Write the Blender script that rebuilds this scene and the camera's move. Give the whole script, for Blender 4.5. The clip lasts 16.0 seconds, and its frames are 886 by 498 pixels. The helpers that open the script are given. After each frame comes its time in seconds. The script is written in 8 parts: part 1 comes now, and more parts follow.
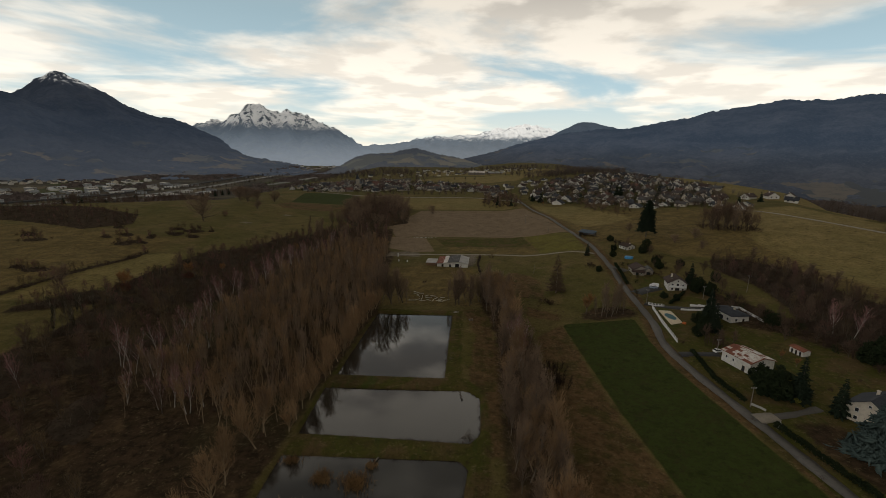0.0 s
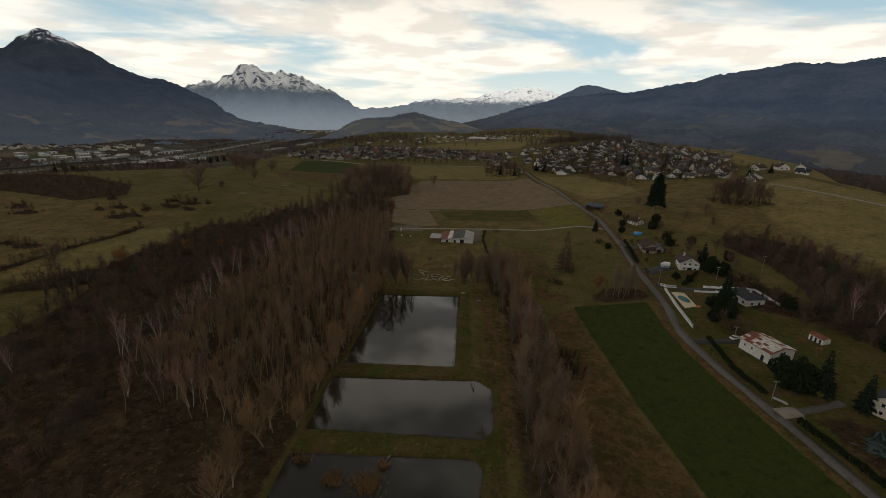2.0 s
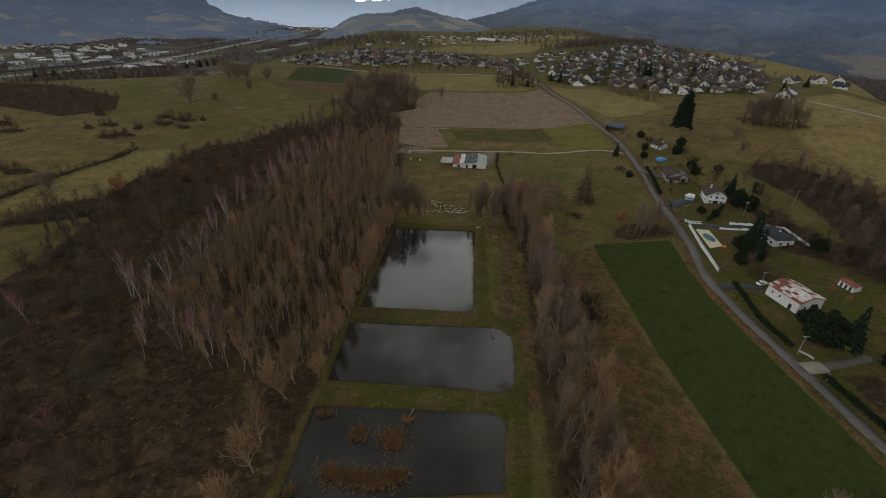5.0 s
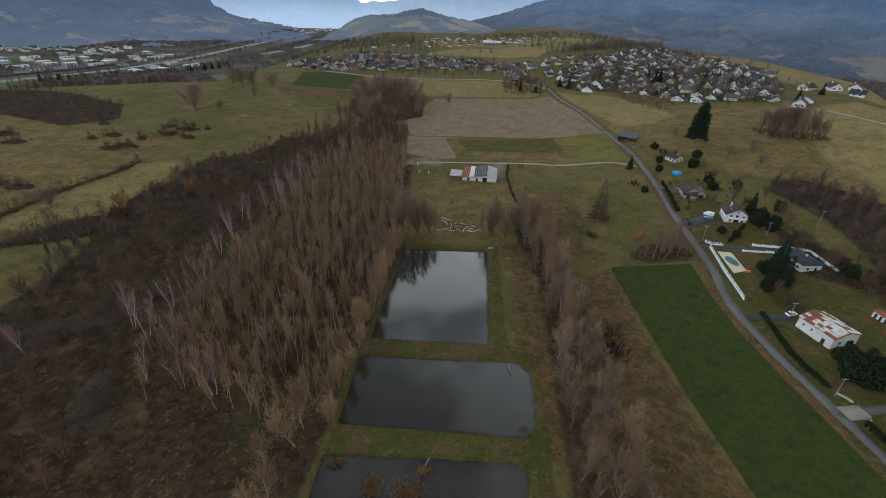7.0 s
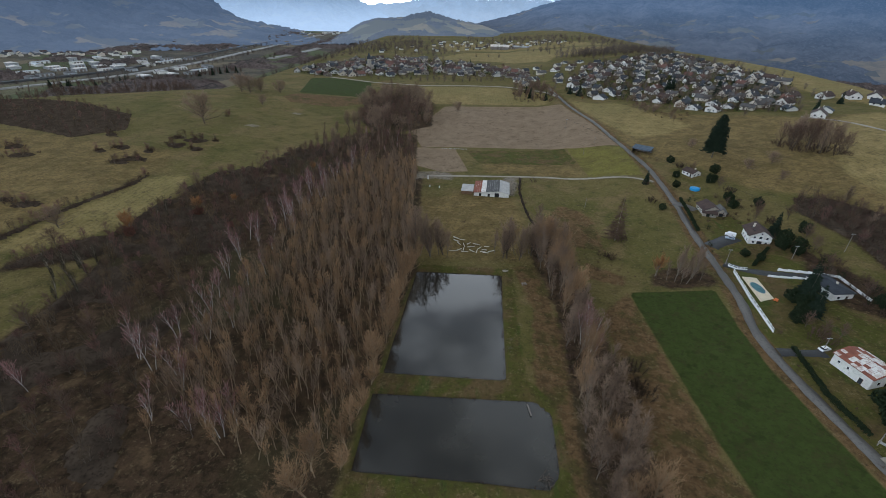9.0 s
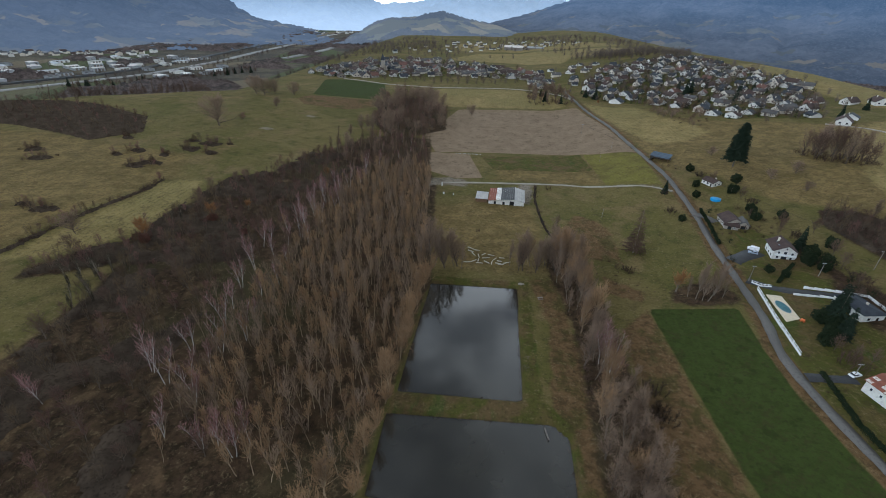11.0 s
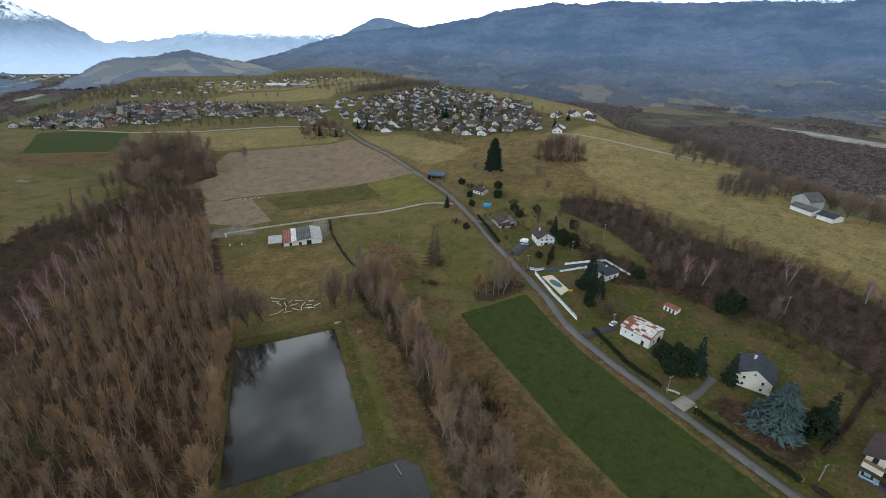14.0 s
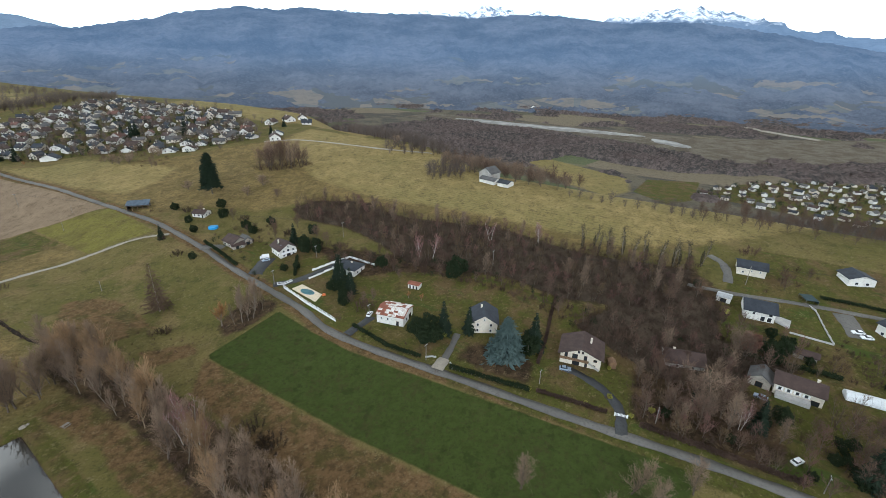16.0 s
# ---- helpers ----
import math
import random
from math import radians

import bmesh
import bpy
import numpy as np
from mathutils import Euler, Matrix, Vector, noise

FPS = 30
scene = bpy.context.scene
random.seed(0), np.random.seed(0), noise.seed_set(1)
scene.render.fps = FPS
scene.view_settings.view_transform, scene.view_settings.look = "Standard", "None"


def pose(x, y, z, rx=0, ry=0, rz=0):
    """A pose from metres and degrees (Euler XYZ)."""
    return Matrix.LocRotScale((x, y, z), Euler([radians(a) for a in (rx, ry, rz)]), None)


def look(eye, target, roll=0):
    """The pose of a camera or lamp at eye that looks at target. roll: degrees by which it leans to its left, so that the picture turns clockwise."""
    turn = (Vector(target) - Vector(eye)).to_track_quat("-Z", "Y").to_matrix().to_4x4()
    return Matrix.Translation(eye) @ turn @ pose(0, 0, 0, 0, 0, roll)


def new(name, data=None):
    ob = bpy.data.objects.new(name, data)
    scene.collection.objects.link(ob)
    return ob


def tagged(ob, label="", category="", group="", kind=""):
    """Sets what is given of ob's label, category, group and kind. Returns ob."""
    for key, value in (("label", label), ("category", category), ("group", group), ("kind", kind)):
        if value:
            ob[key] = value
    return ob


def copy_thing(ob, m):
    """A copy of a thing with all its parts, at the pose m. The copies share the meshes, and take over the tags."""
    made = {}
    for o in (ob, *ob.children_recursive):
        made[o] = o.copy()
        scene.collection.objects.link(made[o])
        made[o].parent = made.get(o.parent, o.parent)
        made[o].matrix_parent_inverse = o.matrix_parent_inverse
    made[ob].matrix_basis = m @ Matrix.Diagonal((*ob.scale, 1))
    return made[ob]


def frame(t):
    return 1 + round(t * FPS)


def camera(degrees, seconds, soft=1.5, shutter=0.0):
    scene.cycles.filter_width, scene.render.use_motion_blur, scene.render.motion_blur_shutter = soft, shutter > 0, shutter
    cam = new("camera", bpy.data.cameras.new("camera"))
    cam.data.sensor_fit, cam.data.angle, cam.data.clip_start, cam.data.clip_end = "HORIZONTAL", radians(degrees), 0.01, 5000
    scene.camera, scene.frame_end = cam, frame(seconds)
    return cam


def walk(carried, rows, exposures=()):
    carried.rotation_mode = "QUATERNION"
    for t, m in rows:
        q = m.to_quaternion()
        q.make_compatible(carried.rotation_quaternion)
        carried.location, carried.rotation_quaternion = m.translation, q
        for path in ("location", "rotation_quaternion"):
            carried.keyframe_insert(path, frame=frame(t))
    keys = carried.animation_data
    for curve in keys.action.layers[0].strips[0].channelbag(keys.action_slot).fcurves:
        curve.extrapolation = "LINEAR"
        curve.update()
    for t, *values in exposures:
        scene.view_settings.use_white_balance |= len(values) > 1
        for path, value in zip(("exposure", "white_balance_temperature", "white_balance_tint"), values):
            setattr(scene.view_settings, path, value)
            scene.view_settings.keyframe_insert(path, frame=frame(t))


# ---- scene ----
cam = camera(89.96, 16.0, 0.75)
# seconds, place in metres, then tilt, roll and heading in degrees
PATH = [
    (0.0, 44.02, -151.64, 84.72, 77.17, -1.23, 2.12),
    (0.5, 42.76, -149.08, 85.81, 75.71, -1.25, 2.05),
    (1.0, 41.54, -146.56, 86.94, 74.63, -1.37, 2.01),
    (1.5, 40.32, -144.17, 88.11, 73.86, -1.42, 1.97),
    (2.0, 39.15, -141.94, 89.29, 72.73, -1.46, 1.95),
    (2.5, 37.97, -139.97, 90.40, 69.58, -1.57, 1.93),
    (3.0, 36.76, -138.09, 91.47, 65.96, -1.63, 1.95),
    (3.5, 35.52, -136.10, 92.59, 63.19, -1.71, 2.02),
    (6.0, 30.26, -123.12, 99.27, 60.92, -1.74, 2.62),
    (6.5, 29.10, -120.46, 100.57, 60.99, -1.74, 2.76),
    (7.0, 27.90, -117.82, 101.91, 61.03, -1.72, 2.82),
    (7.5, 26.75, -115.20, 103.31, 61.04, -1.67, 2.89),
    (8.0, 25.66, -112.66, 104.72, 61.05, -1.67, 3.00),
    (8.5, 24.62, -110.17, 106.16, 61.13, -1.59, 3.16),
    (9.0, 23.65, -107.80, 107.60, 61.15, -1.58, 3.54),
    (11.5, 20.59, -101.84, 111.36, 60.95, -1.61, 5.48),
    (12.0, 20.32, -101.20, 111.38, 61.67, -1.55, 5.87),
    (12.5, 20.13, -100.44, 111.19, 62.98, -1.49, 5.96),
    (13.0, 20.10, -99.43, 110.86, 64.14, -1.43, 0.54),
    (13.5, 20.53, -98.77, 110.63, 65.02, -1.61, -11.08),
    (14.0, 21.48, -98.37, 110.43, 65.72, -1.49, -22.74),
    (14.5, 22.73, -98.37, 110.32, 66.20, -1.39, -32.96),
    (15.0, 23.90, -98.73, 110.21, 66.62, -1.24, -43.33),
    (15.5, 24.90, -99.24, 110.12, 66.94, -1.29, -52.84),
    (16.0, 25.84, -99.78, 110.00, 67.14, -1.23, -56.87),
]
EXPOSURES = [(0.0, -1.64, 6600, 10), (1.5, -1.60, 6550, 10), (2.5, -1.66, 6500, 10), (3.7, -1.42, 6350, 10), (5.8, -0.53, 5600, 8), (9.0, -0.18, 5150, 8), (12.5, -0.02, 5100, 6), (14.5, 0.14, 5300, 6), (16.0, 0.46, 5400, 6)]
walk(cam, [(t, pose(*place)) for t, *place in PATH], EXPOSURES)

# ---- world and sun ----
SUN_AZ, SUN_EL = radians(232), radians(30)
world = bpy.data.worlds.new("sky")
scene.world = world
world.use_nodes = True
wt = world.node_tree
wt.nodes.clear()


def wn(kind, **props):
    n = wt.nodes.new(kind)
    for key, value in props.items():
        n.inputs[key].default_value = value
    return n


def wmath(op, a, b=0.0):
    n = wt.nodes.new("ShaderNodeMath")
    n.operation = op
    for i, v in enumerate((a, b)):
        if isinstance(v, (int, float)):
            n.inputs[i].default_value = v
        else:
            wt.links.new(v, n.inputs[i])
    return n.outputs[0]


def wmix(fac, a, b):
    n = wt.nodes.new("ShaderNodeMix")
    n.data_type = "RGBA"
    for i, v in ((0, fac), (6, a), (7, b)):
        if isinstance(v, (int, float, tuple)):
            n.inputs[i].default_value = v
        else:
            wt.links.new(v, n.inputs[i])
    return n.outputs[2]


def wramp(value, lo, hi):
    n = wt.nodes.new("ShaderNodeMapRange")
    n.interpolation_type = "SMOOTHSTEP"
    wt.links.new(value, n.inputs[0])
    n.inputs[1].default_value, n.inputs[2].default_value = lo, hi
    return n.outputs[0]


sky = wt.nodes.new("ShaderNodeTexSky")
sky.sky_type, sky.sun_disc = "NISHITA", False
sky.sun_elevation, sky.sun_rotation = SUN_EL, SUN_AZ
sky.air_density, sky.dust_density, sky.ozone_density = 1.0, 2.0, 1.0
coord = wt.nodes.new("ShaderNodeTexCoord")
sep = wt.nodes.new("ShaderNodeSeparateXYZ")
wt.links.new(coord.outputs["Generated"], sep.inputs[0])
# a flat layer of cloud high over the place
up = wmath("ADD", wmath("MAXIMUM", sep.outputs[2], 0.0), 0.10)
flat = wt.nodes.new("ShaderNodeCombineXYZ")
wt.links.new(wmath("DIVIDE", sep.outputs[0], up), flat.inputs[0])
wt.links.new(wmath("DIVIDE", sep.outputs[1], up), flat.inputs[1])
big = wn("ShaderNodeTexNoise", Scale=0.55, Detail=7.0, Roughness=0.55, Distortion=0.4)
drift = wt.nodes.new("ShaderNodeVectorMath")
drift.operation = "ADD"
drift.inputs[1].default_value = (3.1, 0.4, 0.0)
wt.links.new(flat.outputs[0], drift.inputs[0])
wt.links.new(drift.outputs[0], big.inputs["Vector"])
grey = wn("ShaderNodeTexNoise", Scale=2.3, Detail=6.0, Roughness=0.5)
shift = wt.nodes.new("ShaderNodeVectorMath")
shift.operation = "ADD"
shift.inputs[1].default_value = (7.3, 2.1, 4.0)
wt.links.new(flat.outputs[0], shift.inputs[0])
wt.links.new(shift.outputs[0], grey.inputs["Vector"])
cover = wmath("MAXIMUM", wramp(big.outputs["Fac"], 0.38, 0.55), wmath("MULTIPLY", wramp(sep.outputs[2], 0.24, 0.46), 0.97))
thick = wmath("ADD", wmath("MULTIPLY", wramp(sep.outputs[2], 0.20, 0.42), 0.68), 0.32)
cloud = wmix(wmath("MULTIPLY", wramp(grey.outputs["Fac"], 0.43, 0.60), thick), (8.8, 8.2, 7.2, 1), (3.2, 3.05, 2.85, 1))
low = wramp(sep.outputs[2], 0.14, 0.0)
blue = wmix(0.86, sky.outputs[0], (3.6, 5.0, 5.6, 1))
whole = wmix(cover, blue, cloud)
whole = wmix(wmath("MULTIPLY", low, 0.55), whole, (7.6, 7.4, 6.3, 1))
# brighter low down over the open valley, duller under the thick cloud overhead
ahead = wramp(sep.outputs[1], -1.6, 0.8)
gain = wmath("ADD", wmath("MULTIPLY", wramp(sep.outputs[2], 0.86, 0.32), wmath("ADD", wmath("MULTIPLY", ahead, 1.95), 0.3)), 0.46)
gain = wmath("ADD", gain, wmath("MULTIPLY", wramp(sep.outputs[2], 0.34, 0.06), 1.25))
lit = wt.nodes.new("ShaderNodeVectorMath")
lit.operation = "SCALE"
wt.links.new(whole, lit.inputs[0])
wt.links.new(gain, lit.inputs["Scale"])
whole = lit.outputs[0]
back = wt.nodes.new("ShaderNodeBackground")
back.inputs[1].default_value = 0.105
wt.links.new(whole, back.inputs[0])
wo = wt.nodes.new("ShaderNodeOutputWorld")
wt.links.new(back.outputs[0], wo.inputs[0])

sun = new("sun", bpy.data.lights.new("sun", "SUN"))
sun.data.energy, sun.data.angle, sun.data.color = 1.2, radians(24), (1.0, 0.96, 0.91)
sun.matrix_world = look((300 * math.sin(SUN_AZ), 300 * math.cos(SUN_AZ), 300 * math.tan(SUN_EL)), (0, 0, 0))

# ---- materials ----


class Nodes:
    """A small hand for building node materials."""

    def __init__(self, name, rough=0.9, metal=0.0, spec=0.3):
        self.mat = bpy.data.materials.new(name)
        self.mat.use_nodes = True
        self.tree = self.mat.node_tree
        self.bsdf = self.tree.nodes["Principled BSDF"]
        self.out = self.tree.nodes["Material Output"]
        self.bsdf.inputs["Roughness"].default_value = rough
        self.bsdf.inputs["Metallic"].default_value = metal
        self.bsdf.inputs["Specular IOR Level"].default_value = spec
        self.mat.diffuse_color = (0.5, 0.5, 0.5, 1)

    def node(self, kind):
        return self.tree.nodes.new(kind)

    def put(self, value, socket):
        if isinstance(value, (int, float, tuple)):
            if isinstance(value, tuple) and len(value) == 3 and socket.type == "RGBA":
                value = (*value, 1)
            socket.default_value = value
        else:
            self.tree.links.new(value, socket)

    def pos(self):
        return self.node("ShaderNodeNewGeometry").outputs["Position"]

    def local(self):
        return self.node("ShaderNodeTexCoord").outputs["Object"]

    def scaled(self, vec, s):
        n = self.node("ShaderNodeVectorMath")
        n.operation = "MULTIPLY"
        self.put(vec, n.inputs[0])
        n.inputs[1].default_value = s
        return n.outputs[0]

    def noise(self, vec, scale, detail=4.0, rough=0.55, distort=0.0):
        n = self.node("ShaderNodeTexNoise")
        self.put(vec, n.inputs["Vector"])
        for key, v in (("Scale", scale), ("Detail", detail), ("Roughness", rough), ("Distortion", distort)):
            n.inputs[key].default_value = v
        return n.outputs["Fac"]

    def voronoi(self, vec, scale, out="Color"):
        n = self.node("ShaderNodeTexVoronoi")
        self.put(vec, n.inputs["Vector"])
        n.inputs["Scale"].default_value = scale
        return n.outputs[out]

    def math(self, op, a, b=0.0):
        n = self.node("ShaderNodeMath")
        n.operation = op
        self.put(a, n.inputs[0])
        self.put(b, n.inputs[1])
        return n.outputs[0]

    def ramp(self, value, lo, hi, a=0.0, b=1.0):
        n = self.node("ShaderNodeMapRange")
        n.interpolation_type = "SMOOTHSTEP"
        for i, v in enumerate((value, lo, hi, a, b)):
            self.put(v, n.inputs[i])
        return n.outputs[0]

    def mix(self, fac, a, b):
        n = self.node("ShaderNodeMix")
        n.data_type = "RGBA"
        for i, v in ((0, fac), (6, a), (7, b)):
            self.put(v, n.inputs[i])
        return n.outputs[2]

    def attr(self, name):
        n = self.node("ShaderNodeAttribute")
        n.attribute_name = name
        return n.outputs["Fac"]

    def rand(self):
        return self.node("ShaderNodeObjectInfo").outputs["Random"]

    def island(self):
        return self.node("ShaderNodeNewGeometry").outputs["Random Per Island"]

    def colour(self, value):
        self.put(value, self.bsdf.inputs["Base Color"])

    def bump(self, height, strength=0.4, distance=0.05):
        n = self.node("ShaderNodeBump")
        n.inputs["Strength"].default_value = strength
        n.inputs["Distance"].default_value = distance
        self.put(height, n.inputs["Height"])
        self.tree.links.new(n.outputs[0], self.bsdf.inputs["Normal"])


def speckled(name, a, b, c=None, coarse=0.3, fine=4.0, rough=0.85, metal=0.0, spec=0.3, bump=0.3, vary=0.0, world_space=False):
    """A surface of two tones at two scales; vary: how far single pieces differ."""
    n = Nodes(name, rough, metal, spec)
    vec = n.pos() if world_space else n.local()
    f1, f2 = n.noise(vec, coarse, 5), n.noise(vec, fine, 5, 0.65)
    col = n.mix(n.ramp(f1, 0.35, 0.65), a, b)
    col = n.mix(n.ramp(f2, 0.45, 0.75), col, c or tuple(v * 0.6 for v in a))
    if vary:
        col = n.mix(n.math("MULTIPLY", n.rand(), vary), col, tuple(v * 0.35 for v in b))
    n.colour(col)
    n.bump(f2, bump, 0.03)
    return n.mat


M = {}
M["bark"] = speckled("bark", (0.20, 0.165, 0.125), (0.30, 0.255, 0.20), coarse=0.5, fine=3, vary=0.4, spec=0.05)
M["bark_dark"] = speckled("bark_dark", (0.120, 0.096, 0.074), (0.175, 0.140, 0.108), coarse=0.5, fine=3, vary=0.4, bump=0, spec=0.05)
M["bark_tan"] = speckled("bark_tan", (0.42, 0.325, 0.205), (0.31, 0.235, 0.15), (0.17, 0.12, 0.08), coarse=0.4, fine=2.0, vary=0.5, bump=0, spec=0.05)
M["bark_pale"] = speckled("bark_pale", (0.55, 0.52, 0.48), (0.40, 0.37, 0.33), (0.08, 0.07, 0.06), coarse=0.4, fine=2.2)
M["twig_tan"] = speckled("twig_tan", (0.47, 0.310, 0.168), (0.26, 0.165, 0.098), coarse=0.07, fine=0.6, vary=0.5, bump=0, spec=0.05)
M["twig_pink"] = speckled("twig_pink", (0.36, 0.200, 0.185), (0.26, 0.145, 0.138), coarse=0.12, fine=0.6, vary=0.4, bump=0, spec=0.05)
M["twig_brown"] = speckled("twig_brown", (0.190, 0.125, 0.090), (0.125, 0.082, 0.062), coarse=0.12, fine=0.6, vary=0.5, bump=0, spec=0.05)
M["twig_olive"] = speckled("twig_olive", (0.215, 0.150, 0.082), (0.082, 0.060, 0.040), coarse=0.055, fine=0.6, vary=0.5, bump=0, spec=0.05)
M["twig_plum"] = speckled("twig_plum", (0.255, 0.140, 0.118), (0.110, 0.070, 0.056), coarse=0.055, fine=0.6, vary=0.5, bump=0, spec=0.05)
M["twig_orange"] = speckled("twig_orange", (0.33, 0.175, 0.075), (0.24, 0.125, 0.058), coarse=0.2, fine=1.0, bump=0, spec=0.05)
M["twig_grey"] = speckled("twig_grey", (0.30, 0.215, 0.150), (0.205, 0.146, 0.105), coarse=0.12, fine=0.6, vary=0.45, bump=0, spec=0.05)
M["twig_far"] = speckled("twig_far", (0.175, 0.140, 0.115), (0.110, 0.088, 0.076), coarse=0.02, fine=0.15, vary=0.3, bump=0, spec=0.05)
M["twig_ivy"] = speckled("twig_ivy", (0.075, 0.062, 0.042), (0.045, 0.045, 0.028), coarse=0.3, fine=1.0, bump=0, spec=0.05)
M["russet"] = speckled("russet", (0.17, 0.075, 0.048), (0.11, 0.05, 0.035), coarse=0.3, fine=1.2, bump=0)
# darker than scrub: closed sheets have no shade within, so it is coloured in
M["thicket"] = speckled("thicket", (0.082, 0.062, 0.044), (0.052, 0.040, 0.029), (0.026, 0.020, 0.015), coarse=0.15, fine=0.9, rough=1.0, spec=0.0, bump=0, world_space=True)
M["foil"] = speckled("foil", (0.70, 0.72, 0.72), (0.62, 0.64, 0.65), (0.50, 0.52, 0.53), coarse=0.5, fine=2.0, rough=0.4)
M["net"] = speckled("net", (0.035, 0.06, 0.065), (0.025, 0.045, 0.05), coarse=0.5, fine=3)
M["scrub"] = speckled("scrub", (0.128, 0.084, 0.060), (0.074, 0.050, 0.037), coarse=0.1, fine=0.6, vary=0.4, bump=0, spec=0.05)
M["needles"] = speckled("needles", (0.032, 0.045, 0.028), (0.022, 0.033, 0.022), coarse=0.3, fine=1.5, bump=0, spec=0.05)
M["needles_blue"] = speckled("needles_blue", (0.10, 0.135, 0.125), (0.07, 0.10, 0.095), coarse=0.3, fine=1.5, bump=0, spec=0.05)
M["leaf_green"] = speckled("leaf_green", (0.034, 0.046, 0.022), (0.022, 0.033, 0.016), coarse=0.4, fine=2, bump=0, spec=0.05)
M["leaf_yellow"] = speckled("leaf_yellow", (0.30, 0.27, 0.04), (0.18, 0.19, 0.04), coarse=0.4, fine=2, bump=0)
M["reed"] = speckled("reed", (0.34, 0.21, 0.09), (0.24, 0.14, 0.06), coarse=0.4, fine=2, bump=0)
M["asphalt"] = speckled("asphalt", (0.150, 0.139, 0.124), (0.115, 0.107, 0.096), coarse=0.06, fine=1.2, world_space=True)
M["asphalt_dark"] = speckled("asphalt_dark", (0.06, 0.06, 0.06), (0.045, 0.045, 0.047), coarse=0.1, fine=1.5, world_space=True)
M["mud"] = speckled("mud", (0.040, 0.032, 0.024), (0.026, 0.022, 0.018), coarse=0.3, fine=2.0, rough=1.0, spec=0.02, world_space=True)
M["gravel"] = speckled("gravel", (0.34, 0.30, 0.24), (0.27, 0.235, 0.19), coarse=0.2, fine=2.0, world_space=True)
M["concrete"] = speckled("concrete", (0.48, 0.46, 0.43), (0.38, 0.37, 0.35), coarse=0.3, fine=2.5)
M["render_white"] = speckled("render_white", (0.72, 0.70, 0.65), (0.64, 0.62, 0.57), (0.50, 0.48, 0.44), coarse=0.25, fine=1.2)
M["render_cream"] = speckled("render_cream", (0.66, 0.60, 0.50), (0.58, 0.52, 0.43), (0.48, 0.43, 0.35), coarse=0.25, fine=1.2)
M["render_grey"] = speckled("render_grey", (0.42, 0.40, 0.37), (0.34, 0.32, 0.29), (0.26, 0.24, 0.22), coarse=0.25, fine=1.2)
M["stone_wall"] = speckled("stone_wall", (0.38, 0.34, 0.28), (0.28, 0.25, 0.21), (0.2, 0.18, 0.15), coarse=0.6, fine=2.5)
M["roof_slate"] = speckled("roof_slate", (0.050, 0.055, 0.066), (0.036, 0.040, 0.049), coarse=0.3, fine=3, rough=0.75, spec=0.15)
M["roof_brown"] = speckled("roof_brown", (0.084, 0.058, 0.050), (0.060, 0.042, 0.037), coarse=0.3, fine=3, rough=0.85, spec=0.15)
M["roof_red"] = speckled("roof_red", (0.17, 0.085, 0.065), (0.12, 0.066, 0.052), coarse=0.3, fine=3)
M["roof_grey"] = speckled("roof_grey", (0.12, 0.115, 0.112), (0.08, 0.077, 0.075), coarse=0.3, fine=3)
M["rust"] = speckled("rust", (0.27, 0.10, 0.06), (0.19, 0.07, 0.045), coarse=0.4, fine=2)
M["tin_white"] = speckled("tin_white", (0.72, 0.70, 0.66), (0.6, 0.56, 0.5), (0.30, 0.15, 0.10), coarse=0.3, fine=0.9, rough=0.5)
M["wood"] = speckled("wood", (0.20, 0.12, 0.065), (0.14, 0.085, 0.05), coarse=0.6, fine=5)
M["wood_grey"] = speckled("wood_grey", (0.26, 0.23, 0.20), (0.18, 0.16, 0.14), coarse=0.6, fine=5)
M["log"] = speckled("log", (0.60, 0.56, 0.46), (0.48, 0.44, 0.35), coarse=0.6, fine=3)
M["paint_white"] = speckled("paint_white", (0.82, 0.82, 0.81), (0.75, 0.75, 0.74), (0.65, 0.65, 0.63), coarse=0.5, fine=3, rough=0.5)
M["paint_blue"] = speckled("paint_blue", (0.05, 0.30, 0.62), (0.04, 0.24, 0.52), coarse=0.4, fine=3, rough=0.5)
M["plastic_orange"] = speckled("plastic_orange", (0.75, 0.22, 0.06), (0.6, 0.16, 0.05), coarse=0.5, fine=3, rough=0.5)
M["sheet_blue"] = speckled("sheet_blue", (0.10, 0.13, 0.17), (0.07, 0.09, 0.12), coarse=0.4, fine=3, rough=0.8, spec=0.15)
M["metal_grey"] = speckled("metal_grey", (0.45, 0.46, 0.47), (0.36, 0.37, 0.38), coarse=0.4, fine=3, rough=0.45, metal=0.6)
M["car_white"] = speckled("car_white", (0.82, 0.82, 0.82), (0.8, 0.8, 0.8), (0.76, 0.76, 0.76), rough=0.25, spec=0.5, bump=0)
M["car_blue"] = speckled("car_blue", (0.30, 0.36, 0.45), (0.28, 0.33, 0.42), (0.25, 0.30, 0.38), rough=0.25, spec=0.5, bump=0)
M["rubber"] = speckled("rubber", (0.02, 0.02, 0.02), (0.015, 0.015, 0.015))
M["pool_cover"] = speckled("pool_cover", (0.09, 0.19, 0.21), (0.07, 0.15, 0.17), coarse=0.4, fine=1.5, rough=0.7, spec=0.1)
M["paving"] = speckled("paving", (0.72, 0.62, 0.45), (0.64, 0.55, 0.40), coarse=0.4, fine=2.5)


def glass_material(name, tint):
    n = Nodes(name, 0.08, 0.0, 0.5)
    n.colour(n.mix(n.rand(), tint, tuple(v * 0.5 for v in tint)))
    return n.mat



